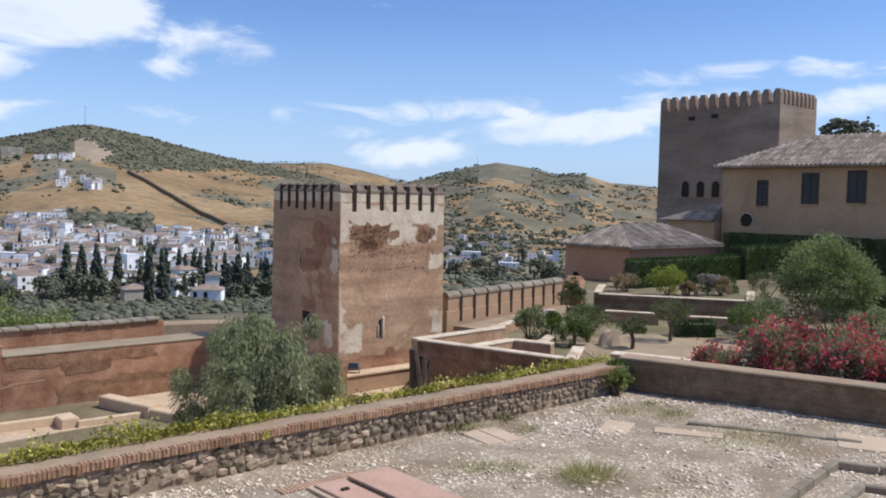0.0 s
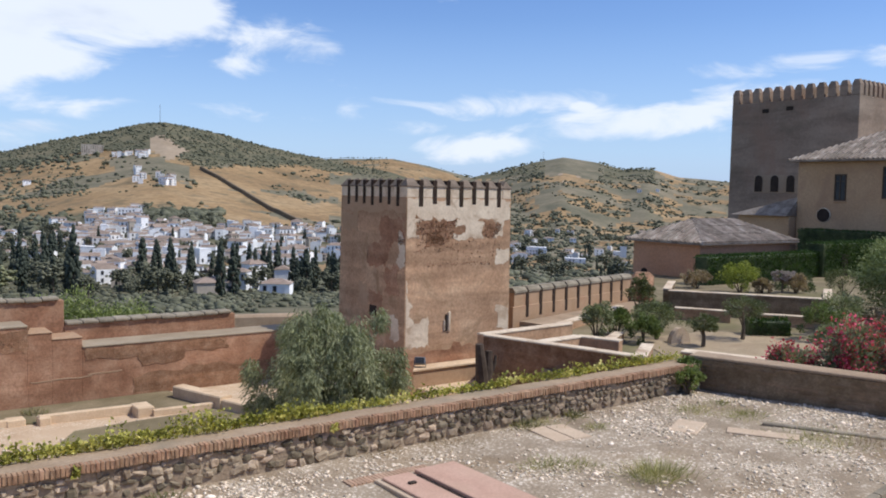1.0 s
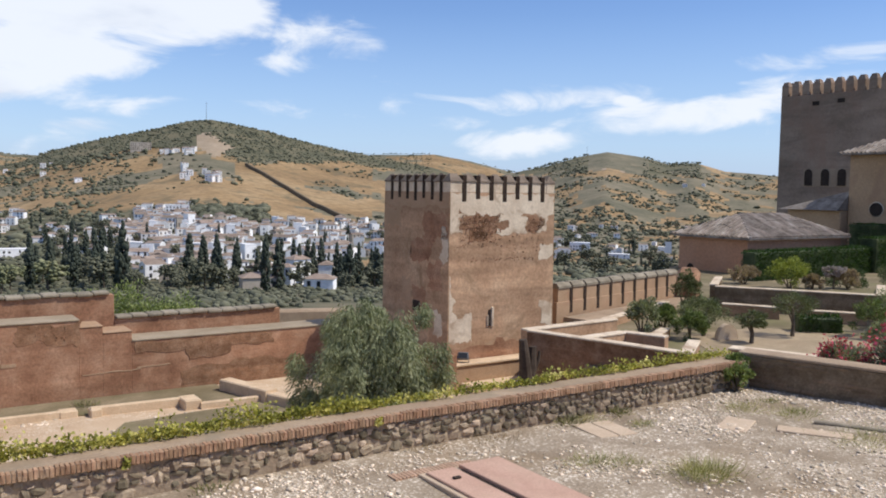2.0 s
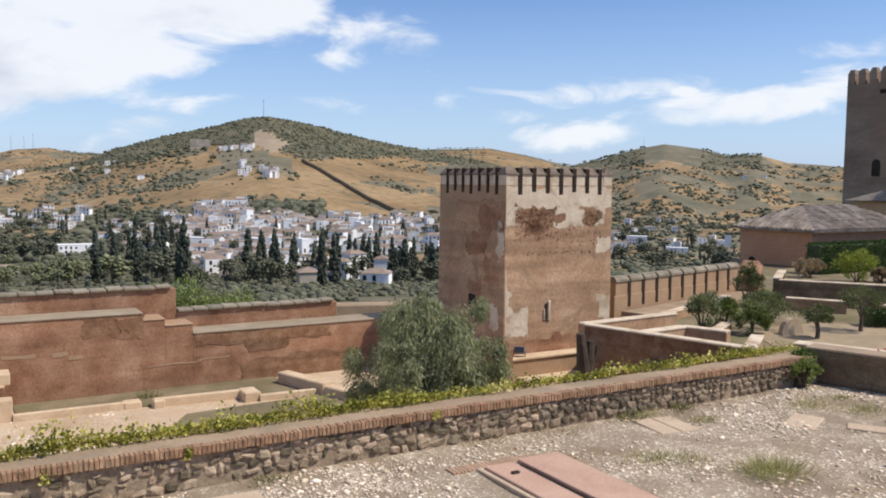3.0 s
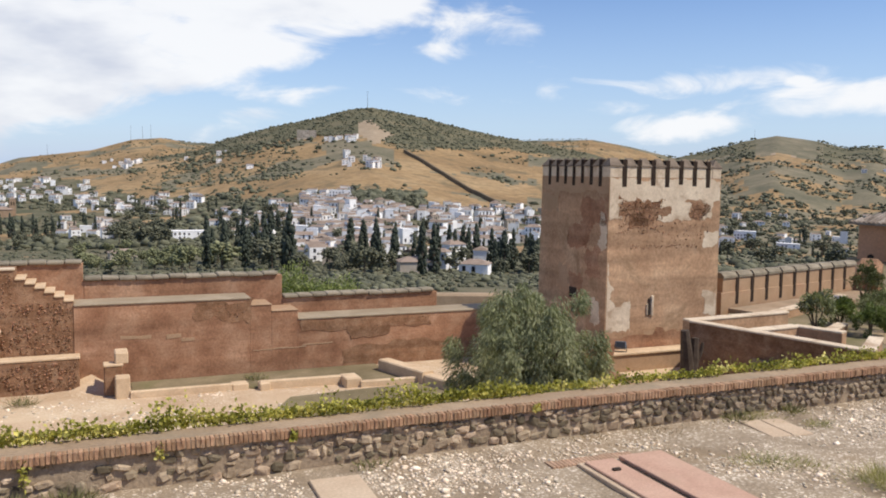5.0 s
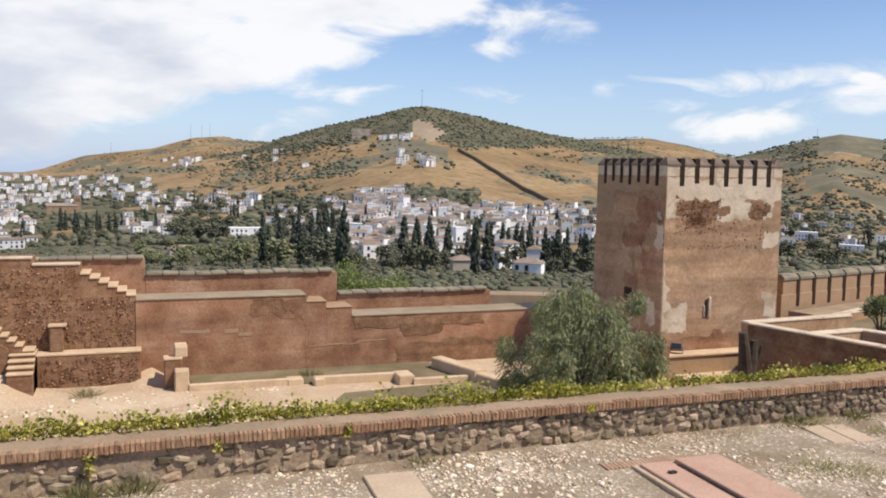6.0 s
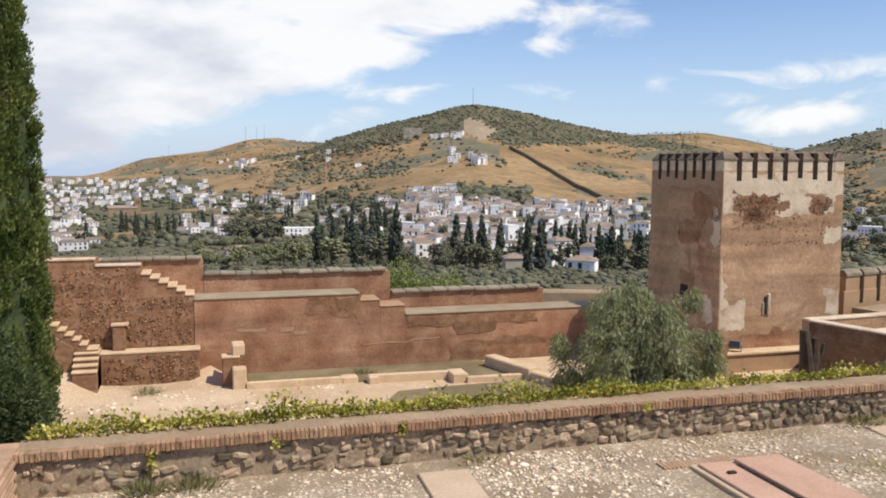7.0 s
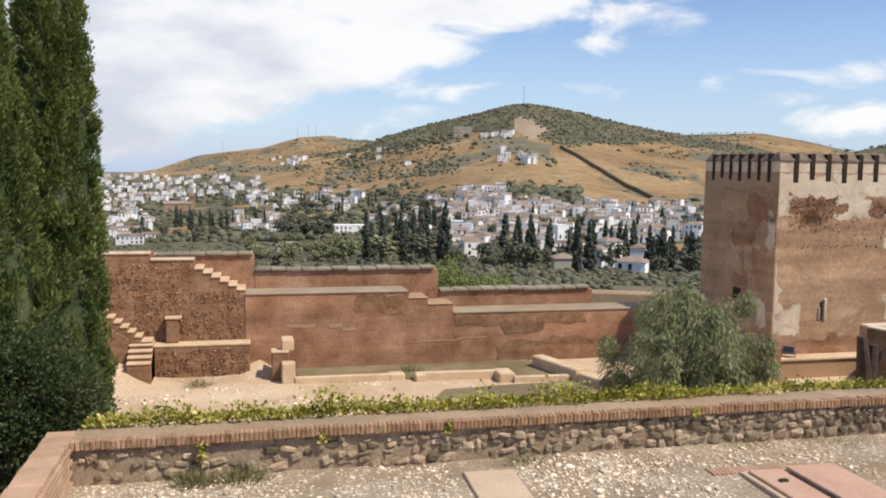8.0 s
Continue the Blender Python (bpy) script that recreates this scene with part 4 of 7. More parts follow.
def palace_house():
    X, Y0, Y1 = 75.0, 12.0, 44.6
    h = thing("palace_house", (0, 0, 0), "ochre rendered house with a hipped tile roof and tall dark windows", "house")
    part("wall", box(X, X + 12, Y0, Y1, -4.5, 7.75, bevel=0.05), M["house_wall"], h)
    bm, quads = roof_hip(X, X + 12, Y0, Y1, 7.85, 11.0, "y", 0.8)
    rf = part("roof", bm, M["tile"], h, "weathered brown tile roof")
    vs, fs = tile_rows(quads, 0.42, 0.15)
    raw("roof_tiles", vs, fs, M["tile"], rf)
    f = 180 / math.pi
    for a0, a1, e0, e1 in ((61.35, 62.0, 0.1, 1.72), (63.95, 64.92, 0.27, 2.2), (66.5, 67.55, 0.38, 2.36), (69.3, 70.4, 0.5, 2.5)):
        y1, y0 = X / math.tan(a0 / f), X / math.tan(a1 / f)
        d = X / math.sin(a0 / f)
        casement(h, X, y0, y1, 4 + d * math.tan(e0 / f), 4 + d * math.tan(e1 / f))
    # round oculus
    yo = X / math.tan(60.82 / f)
    ring = tube([(X - 0.1, yo, 2.8), (X + 0.1, yo, 2.8)], [0.62, 0.62], 24)
    o = part("oculus", ring, M["dark"], h)
    rim = bmesh.new()
    bmesh.ops.create_circle(rim, segments=24, radius=0.7)
    bmesh.ops.transform(rim, matrix=pose(X - 0.06, yo, 2.8, 0, 90, 0), verts=rim.verts)
    r = bmesh.ops.extrude_edge_only(rim, edges=rim.edges[:])
    for v in [g for g in r["geom"] if isinstance(g, bmesh.types.BMVert)]:
        v.co = Vector((v.co.x - 0.05, yo + (v.co.y - yo) * 0.9, 2.8 + (v.co.z - 2.8) * 0.9))
    part("rim", rim, M["plaster"], o)
    return h


palace_house()


def annex():
    a = thing("annex", (0, 0, 0), "low annex with a tile roof against the house", "house")
    part("wall", box(74.0, 79.5, 44.7, 50.2, -4.5, 2.6, bevel=0.05), M["house_wall"], a)
    bm = bmesh.new()
    v = [bm.verts.new(q) for q in ((73.3, 44.62, 2.62), (73.3, 50.7, 2.62), (79.6, 50.7, 2.62), (79.6, 44.62, 2.62), (75.6, 44.62, 4.5), (79.6, 44.62, 4.5))]
    for f in ((0, 1, 4), (1, 2, 5, 4), (0, 4, 5, 3), (2, 3, 5), (0, 3, 2, 1)):
        bm.faces.new([v[i] for i in f])
    bmesh.ops.recalc_face_normals(bm, faces=bm.faces)
    part("roof", bm, M["tile"], a)
    return a


annex()


def palace_tower():
    X, Y0, Y1, D = 95.0, 49.5, 66.0, 9.2
    t = thing("palace_tower", (0, 0, 0), "huge square brown masonry tower with pointed merlons", "tower")
    part("shaft", box(X, X + D, Y0, Y1, -12, 16.2, bevel=0.06), M["comares"], t)
    part("parapet_walk", box(X + 0.9, X + D - 0.9, Y0 + 0.9, Y1 - 0.9, 16.2, 16.3), M["comares"], t)

    def merlon(cx, cy, w, d):
        bm = bmesh.new()
        add_box(bm, cx - w / 2, cx + w / 2, cy - d / 2, cy + d / 2, 16.2, 17.45, 0.04)
        v = [bm.verts.new(q) for q in ((cx - w / 2, cy - d / 2, 17.44), (cx + w / 2, cy - d / 2, 17.44), (cx + w / 2, cy + d / 2, 17.44), (cx - w / 2, cy + d / 2, 17.44), (cx - w * 0.28, cy - d * 0.28, 18.0), (cx + w * 0.28, cy - d * 0.28, 18.0), (cx + w * 0.28, cy + d * 0.28, 18.0), (cx - w * 0.28, cy + d * 0.28, 18.0))]
        for f in ((0, 1, 5, 4), (1, 2, 6, 5), (2, 3, 7, 6), (3, 0, 4, 7), (4, 5, 6, 7)):
            bm.faces.new([v[i] for i in f])
        bmesh.ops.recalc_face_normals(bm, faces=bm.faces)
        part("merlon", bm, M["comares"], t)
    n = 12
    for i in range(n):
        y = Y0 + 0.5 + (Y1 - Y0 - 1.0) * i / (n - 1)
        merlon(X + 0.45, y, 0.9, 0.95)
        merlon(X + D - 0.45, y, 0.9, 0.95)
    for i in range(1, 8):
        x = X + 0.45 + (D - 0.9) * i / 8
        merlon(x, Y0 + 0.45, 0.62, 0.9)
        merlon(x, Y1 - 0.45, 0.62, 0.9)
    # arched windows
    f = 180 / math.pi
    for az in (56.98, 57.92, 58.85, 59.78):
        y = X / math.tan(az / f)
        bm = bmesh.new()
        pts = [(-0.5, -1.05), (0.5, -1.05), (0.5, 0.45)] + [(0.5 * math.cos(a * math.pi / 8), 0.45 + 0.5 * math.sin(a * math.pi / 8)) for a in range(1, 8)] + [(-0.5, 0.45)]
        o = prism(pts, -0.05, 0.12)
        bmesh.ops.transform(o, matrix=Matrix.Translation((X, y, 6.2)) @ Matrix(((0, 0, -1, 0), (-1, 0, 0, 0), (0, 1, 0, 0), (0, 0, 0, 1))), verts=o.verts)
        part("window", o, M["dark"], t)
        bm.free()
    part("window_surround", box(X - 0.03, X + 0.05, 55.0, 62.4, 5.0, 7.2, bevel=0.02), M["tower_trim"], t)
    for az, el in ((57.2, 5.6), (58.6, 5.75)):
        y = X / math.tan(az / f)
        z = 4 + X / math.sin(az / f) * math.tan(el / f)
        part("putlog_hole", box(X - 0.04, X + 0.1, y - 0.45, y + 0.45, z - 0.25, z + 0.25), M["dark"], t)
    return t


palace_tower()


def shed():
    X, Y0, X1, Y1 = 48.3, 35.6, 59.2, 41.4
    s = thing("garden_house", (0, 0, 0), "low terracotta rendered garden house with a hipped tile roof", "house")
    part("wall", box(X, X1, Y0, Y1, -4.5, 0.95, bevel=0.04), M["shed_wall"], s)
    bm, quads = roof_hip(X, X1, Y0, Y1, 1.05, 2.55, "x", 0.45)
    rf = part("roof", bm, M["tile"], s)
    vs, fs = tile_rows(quads, 0.36, 0.13)
    raw("roof_tiles", vs, fs, M["tile"], rf)
    bm = prism([(-0.32, -1.2), (0.32, -1.2), (0.32, 0.3), (0.2, 0.52), (0, 0.62), (-0.2, 0.52), (-0.32, 0.3)], -0.05, 0.05)
    bmesh.ops.transform(bm, matrix=Matrix.Translation((X, 40.3, -1.6)) @ Matrix(((0, 0, -1, 0), (-1, 0, 0, 0), (0, 1, 0, 0), (0, 0, 0, 1))), verts=bm.verts)
    part("doorway", bm, M["dark"], s)
    return s


shed()


def battlement():
    w = thing("wall_east", (0, 0, 0), "pink rendered battlement wall with dark slits between capped merlons", "wall", kind="structure")
    p, q = Vector((23.3, 26.55, 0)), Vector((33.4, 28.95, 0))
    d = (q - p).normalized()
    part("base", wall_line(p.xy, q.xy, 0.5, -4.2, -0.62, 0.02), M["plaster_pink"], w)
    n = 10
    for i in range(n):
        a = p.lerp(q, (i + 0.09) / n)
        b = p.lerp(q, (i + 0.91) / n)
        part("merlon", wall_line(a.xy, b.xy, 0.46, -0.64, -0.06, 0.02), M["plaster_pink"], w)
        if i < n - 1:
            c2 = p.lerp(q, (i + 1.09) / n)
            # dark strip closing the gap, painted as the shade within it
            part("slit", wall_line(b.xy, c2.xy, 0.53, -1.12, 0.02, 0.02), M["slit"], w)
        part("cap", wall_line(a.xy - d.xy * 0.03, b.xy + d.xy * 0.03, 0.56, -0.06, 0.16, 0.13), M["capstone"], w)
    part("walk", wall_line(p.xy + Vector((0.5, -1.1)), q.xy + Vector((0.3, -1.0)), 1.5, -4.2, -1.22, 0.03), M["mortar_top"], w)
    # ruined pier at its end
    part("pier", wall_line((33.5, 28.3), (35.6, 29.8), 1.2, -4.2, -0.45, 0.25, z1b=0.1), M["rubble"], w)
    return w


battlement()

# ---- plaza things ----
def low_walls():
    def low(name, bms, material, label):
        o = thing(name, (0, 0, 0), label, "low wall", "excavated footings of the plaza")
        for nm, bm, m in bms:
            part(nm, bm, m, o)
        return o
    # tops take the paler brick, sunlight put into the colour
    low("brick_block", [("body", box(-3.08, 0.05, 29.45, 30.02, -4.0, -2.24, bevel=0.03), M["rubble"]), ("top", box(-3.1, 0.07, 29.43, 30.02, -2.24, -2.16, bevel=0.02), M["pale_brick"]), ("pier", box(-2.72, -2.3, 29.7, 30.02, -2.16, -1.34, bevel=0.04), M["rubble"]), ("pier_cap", box(-2.75, -2.2, 29.66, 30.02, -1.34, -1.26, bevel=0.02), M["pale_brick"])], None, "red brick block with a pier stub and pale top")
    low("corner_block", [("body", box(0.75, 1.3, 28.5, 28.95, -4.0, -2.36, bevel=0.03), M["rubble"]), ("top", box(0.73, 1.32, 28.48, 28.97, -2.36, -2.28, bevel=0.02), M["pale_brick"]), ("pier", box(1.08, 1.48, 28.55, 29.3, -2.3, -1.94, bevel=0.03), M["pale_brick"]), ("foot", box(1.06, 1.5, 28.0, 28.5, -4.0, -2.62, bevel=0.03), M["pale_brick"])], None, "broken brick corner block in three heights")
    low("footing", [("strip", wall_line((1.5, 28.02), (5.05, 27.95), 0.16, -4.0, -3.06, 0.03), M["pale_brick"]), ("return", box(4.62, 5.15, 27.85, 28.3, -4.0, -3.08, bevel=0.03), M["pale_brick"])], None, "low pale footing strip with a short return")
    low("footing", [("strip", wall_line((5.5, 27.75), (8.25, 27.62), 0.2, -4.0, -3.0, 0.03), M["pale_brick"]), ("return", box(5.45, 5.8, 27.5, 27.95, -4.0, -3.04, bevel=0.03), M["pale_brick"]), ("return", box(8.2, 8.75, 26.95, 27.75, -4.0, -2.98, bevel=0.03), M["pale_brick"])], None, "low pale footing strip with two returns")
    low("footing", [("strip", wall_line((8.7, 26.95), (10.75, 26.85), 0.2, -4.0, -3.08, 0.03), M["pale_brick"]), ("beam", wall_line((10.25, 29.0), (11.0, 26.6), 0.5, -4.0, -2.86, 0.04), M["pale_brick"]), ("beam", wall_line((11.0, 26.6), (11.7, 24.6), 0.4, -4.0, -2.95, 0.04), M["pale_brick"])], None, "low pale footing with a thick slanting beam wall")


low_walls()


def plaza_stairs():
    s = thing("stairs", (0, 0, 0), "worn pale stone stairs turning up along the red wall", "stairs")
    for i in range(4):
        part("step", box(-3.82, -3.085, 28.5 + 0.25 * i, 30.03, -4.0, -2.58 + 0.15 * i, bevel=0.01), M["rubble"], s)
        part("tread", box(-3.84, -3.085, 28.46 + 0.25 * i, 30.03, -2.58 + 0.15 * i, -2.52 + 0.15 * i, bevel=0.015), M["pale_brick"], s)
    for i in range(12):
        x1 = -3.45 - 0.215 * (i - 1) if i else -3.12
        part("step", box(x1 - 0.22 if i else -3.45, x1, 29.4, 30.03, -4.0, -2.03 + 0.165 * i, bevel=0.01), M["rubble"], s)
        part("tread", box(x1 - 0.24 if i else -3.47, x1, 29.36, 30.03, -2.03 + 0.165 * i, -1.97 + 0.165 * i, bevel=0.015), M["pale_brick"], s)
    part("flank", wall_line((-3.85, 29.33), (-6.3, 29.33), 0.12, -4.0, -1.9, 0.02, z1b=-0.2), M["rubble"], s)
    return s


plaza_stairs()

# patches of old plaster, rubble panel and capping on the north wall
def ragged(name, x0, x1, z0, z1, y, th, material, seed, parent, k=72, amp=0.14):
    out = []
    for i in range(k):
        s = i / k * 4
        e, q = int(s), s - int(s)
        x, z = ((x0 + (x1 - x0) * q, z0), (x1, z0 + (z1 - z0) * q), (x1 - (x1 - x0) * q, z1), (x0, z1 - (z1 - z0) * q))[e]
        j = amp * min(1.0, (z1 - z0) * 1.5)
        out.append((x + 2 * j * noise.fractal(Vector((x * 1.3, z * 1.3, seed * 3.1)), 0.8, 2.2, 4), z + 1.6 * j * noise.fractal(Vector((x * 1.5, z * 1.5, seed * 4.3 + 7)), 0.8, 2.2, 4)))
    bm = prism(out, -0.02, th)
    bmesh.ops.triangulate(bm, faces=[q for q in bm.faces if len(q.verts) > 4])
    bmesh.ops.transform(bm, matrix=pose(0, y, 0, 90, 0, 0), verts=bm.verts)
    bmesh.ops.recalc_face_normals(bm, faces=bm.faces)
    return part(name, bm, material, parent)


def bedded_stones(name, areas, y, seed, material, parent, r0=0.025, r1=0.085, depth=0.02):
    """Small uneven stones set in an eroded wall face that looks south; areas: x from, to, z from, to, how many."""
    rng = np.random.default_rng(seed)
    cs, rs = [], []
    for x0, x1, z0, z1, n in areas:
        for _ in range(n):
            r = rng.uniform(r0, r1)
            cs.append((rng.uniform(x0 + r, x1 - r), y, rng.uniform(z0 + r * 0.5, z1 - r * 0.5)))
            rs.append((r, depth * rng.uniform(0.5, 1.1), r * rng.uniform(0.35, 0.7)))
    o = placed(name, lumps_mesh(np.array(cs), np.array(rs) * np.array([1, 1, 1]), 0.3, name), material, parent)
    o["kind"] = "stuff"
    return o


def north_wall_patches():
    bedded_stones("rubble_stones", [(-3.0, 0.0, -3.25, -2.3, 260)], 29.44, 302, M["red_stone"], NORTH)
    bedded_stones("rubble_stones", [(-6.4, -0.1, -2.1, -0.45, 900), (-6.4, -1.8, -0.42, 0.6, 300), (3.9, 5.55, -1.3, -0.7, 170), (7.4, 12.5, -1.9, -1.5, 360), (9.3, 10.7, -2.2, -1.8, 70), (9.3, 15, -3.4, -2.55, 200)], 30.027, 301, M["red_stone"], NORTH)
    for q, (x0, x1, z) in enumerate(((5.7, 7.6, -2.44), (7.5, 8.6, -2.36))):
        ragged("plaster_streak", x0, x1, z - 0.02, z + 0.02, 30.0, 0.014, M["plaster_pink"], 40 + q, NORTH, amp=0.5)
    P = (("plaster_pink", 1.3, 2.3, -1.80, -1.68, 1), ("plaster_pink", 2.8, 3.25, -1.83, -1.7, 2), ("plaster_pink", 3.25, 3.7, -1.96, -1.84, 3),
         ("rubble", 3.85, 5.58, -1.35, -0.66, 6), ("rubble", 7.4, 12.5, -1.9, -1.47, 8), ("rubble", 9.3, 10.7, -2.2, -1.75, 9), ("rubble", 9.0, 15.0, -3.6, -2.5, 11))
    for kind, x0, x1, z0, z1, seed in P:
        ragged("plaster_patch", x0, x1, z0, z1, 30.0, 0.008 + 0.003 * (seed % 5), M[kind], seed, NORTH, amp=0.15)
    rng = random.Random(11)
    base = box(-0.27, 0.27, -0.3, 0.3, 0, 0.12, bevel=0.035)
    me = bpy.data.meshes.new("capstone")
    base.to_mesh(me)
    base.free()
    for x0, x1, zt in ((-6.4, 0.2, 0.64), (0.25, 6.95, 0.05), (7.05, 13.2, -0.81)):
        x = x0 + 0.27
        while x < x1 - 0.2:
            o = placed("capstone", me, M["capstone"], NORTH)
            o.location = (x, 31.42, zt + rng.uniform(-0.015, 0.02))
            o.rotation_euler = (rng.uniform(-0.03, 0.03), rng.uniform(-0.02, 0.02), rng.uniform(-0.04, 0.04))
            x += 0.55
    for x0, x1, zt in ((-6.4, -3.2, 0.86), (-3.2, -1.78, 0.64)):
        part("edge_brick", box(x0, x1, 29.98, 30.3, zt - 0.02, zt + 0.05, bevel=0.015), M["plaster"], NORTH)


north_wall_patches()
tagged(meshed("earth_patch", prism([(1.6, 28.1), (5.0, 28.05), (5.4, 27.85), (8.3, 27.7), (8.7, 27.1), (10.6, 26.95), (10.2, 29.98), (1.6, 29.98)], PLAZA - 0.1, PLAZA + 0.045), M["sand"]), "brown grassy earth inside the footings", "ground", kind="structure")
tagged(meshed("earth_patch", prism([(5.0, 24.4), (10.9, 23.2), (11.2, 25.3), (10.6, 26.7), (8.6, 26.6), (6.2, 26.4)], PLAZA - 0.1, PLAZA + 0.04), M["sand"]), "brown grassy earth inside the footings", "ground", kind="structure")


def floodlight():
    f = thing("floodlight", (17.85, 25.15, -2.36), "grey metal floodlight tilted up on the plinth", "floodlight")
    bm = box(-0.2, 0.2, -0.07, 0.07, -0.14, 0.14, bevel=0.03)
    bmesh.ops.transform(bm, matrix=pose(0, 0, 0.24, -28, 0, -38), verts=bm.verts)
    part("housing", bm, M["metal"], f)
    bm = box(-0.16, 0.16, -0.082, -0.068, -0.1, 0.1)
    bmesh.ops.transform(bm, matrix=pose(0, 0, 0.24, -28, 0, -38), verts=bm.verts)
    part("lens", bm, M["pane"], f)
    bm = box(-0.22, 0.22, -0.02, 0.02, 0.0, 0.03, bevel=0.005)
    add_box(bm, -0.225, -0.2, -0.02, 0.02, 0.0, 0.26)
    add_box(bm, 0.2, 0.225, -0.02, 0.02, 0.0, 0.26)
    bmesh.ops.transform(bm, matrix=pose(0, 0, 0, 0, 0, -38), verts=bm.verts)
    part("bracket", bm, M["metal"], f)


floodlight()


def stump():
    s = thing("dead_tree", (17.25, 20.75, PLAZA), "dark dead tree trunk cut short in two prongs", "tree trunk")
    part("trunk", tube([(0, 0, -0.3), (0.02, 0, 0.7), (-0.05, 0.02, 1.5), (-0.17, 0.05, 2.55)], [0.32, 0.27, 0.22, 0.13], 9), M["wood"], s)
    part("prong", tube([(0.0, 0, 0.9), (0.16, -0.02, 1.6), (0.2, 0, 2.3)], [0.2, 0.17, 0.12], 8), M["wood"], s)
    part("prong", tube([(0.1, 0, 1.3), (0.36, -0.1, 1.85), (0.42, -0.1, 2.15)], [0.09, 0.07, 0.05], 7), M["wood"], s)


stump()


# ---- plants ----
def tree_with(name, at, label, category, trunk, limbs, leaves, group=""):
    t = thing(name, at, label, category, group)
    part("trunk", trunk, M["bark"], t)
    for l in limbs:
        part("limb", l, M["bark"], t)
    placed("crown", leaves[0], leaves[1], t)
    return t


def pepper_tree():
    R, H = 2.22, 4.75
    rng = np.random.default_rng(5)
    cs, us = [], []
    limbs = []
    for i in range(150):
        d = rng.normal(0, 1, 3)
        d /= np.linalg.norm(d)
        k = rng.uniform(0.45, 1.0)
        hh = 2.2 + d[2] * k * 2.15
        wide = R * (0.84 + 0.16 * math.sin(5 * math.atan2(d[1], d[0]) + 1.3) * 0.8)
        c = np.array([d[0] * k * wide, d[1] * k * wide, max(hh, 0.35)])
        if c[2] > 2.4:
            c[:2] *= 1.1
        n = int(rng.integers(420, 760))
        s = rng.uniform(0.2, 0.5)
        if rng.random() < 0.16:
            c = c * rng.uniform(1.02, 1.14)
            s *= 0.6
        p, u = blob_points(n, c, (s, s, s * 1.5), 0.1)
        cs.append(p)
        us.append(np.column_stack([u[:, 0] * 0.5 + d[0] * 0.4, u[:, 1] * 0.5 + d[1] * 0.4, np.full(n, -0.5)]))
        if i % 14 == 0:
            limbs.append(tube([(0, 0, 0.9), tuple(c * 0.5 + np.array([0, 0, 0.7])), tuple(c)], [0.09, 0.05, 0.02], 6))
    me = leaf_mesh(np.vstack(cs), 0.15, 0.026, np.vstack(us), 0.4)
    tree_with("pepper_tree", (10.75, 19.25, PLAZA), "round grey-green tree with fine drooping foliage", "tree", tube([(0, 0, -0.3), (0.08, 0, 0.6), (0, 0.1, 1.4), (0.05, 0.1, 2.8)], [0.2, 0.16, 0.13, 0.07], 10), limbs, (me, M["leaf_grey"]))


pepper_tree()


def cypress(at, H, R, seed, n_cl=900, full=0.35, bend=0.55):
    """A tall column of overlapping upright plumes round a dense core, coloured dark for inner shade."""
    rng = np.random.default_rng(seed)

    def prof(q, a):
        lobes = 1 + 0.07 * math.sin(3 * a + q * 9 + seed) + 0.05 * math.sin(7 * a - q * 17)
        return R * min(1.0, 0.6 + q * 1.6) * max(0.02, 1 - max(0, q - full) / (1 - full)) ** bend * lobes
    cs, us = [], []
    for i in range(n_cl):
        q = 0.05 + 0.95 * rng.random() ** 0.95
        a = rng.uniform(0, 2 * math.pi)
        k = prof(q, a) * rng.uniform(0.8, 1.0)
        if rng.random() < 0.02:
            k *= 1.15
        n = 72
        g = rng.uniform(0.7, 1.2)
        p, u = blob_points(n, (math.cos(a) * k, math.sin(a) * k, q * H), (0.1 * g, 0.1 * g, 0.2 * g), 0.3)
        cs.append(p)
        us.append(np.column_stack([u[:, 0] * 0.35 + math.cos(a) * 0.35, u[:, 1] * 0.35 + math.sin(a) * 0.35, np.full(n, 1.0)]))
    me = leaf_mesh(np.vstack(cs), 0.085, 0.032, np.vstack(us))
    t = tree_with("cypress", at, "tall dense green columnar cypress", "tree", tube([(0, 0, -0.4), (0, 0, H * 0.5), (0, 0, H * 0.92)], [0.22, 0.15, 0.03], 9), [], (me, M["leaf_cyp"]), "cypresses beside the terrace")
    # solid core: the shade between plumes is put into its dark leaf colour
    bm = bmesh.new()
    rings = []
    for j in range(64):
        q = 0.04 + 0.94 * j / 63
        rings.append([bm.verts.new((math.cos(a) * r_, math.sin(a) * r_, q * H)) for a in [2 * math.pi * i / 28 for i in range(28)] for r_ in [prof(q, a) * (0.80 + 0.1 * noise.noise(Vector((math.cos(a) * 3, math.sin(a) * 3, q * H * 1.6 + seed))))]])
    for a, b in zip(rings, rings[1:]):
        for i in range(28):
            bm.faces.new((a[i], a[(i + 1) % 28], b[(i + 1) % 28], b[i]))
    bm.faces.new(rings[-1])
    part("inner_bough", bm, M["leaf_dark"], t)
    return t


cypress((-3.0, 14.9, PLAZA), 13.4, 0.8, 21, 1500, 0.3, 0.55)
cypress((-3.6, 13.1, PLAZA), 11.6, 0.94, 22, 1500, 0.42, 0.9)


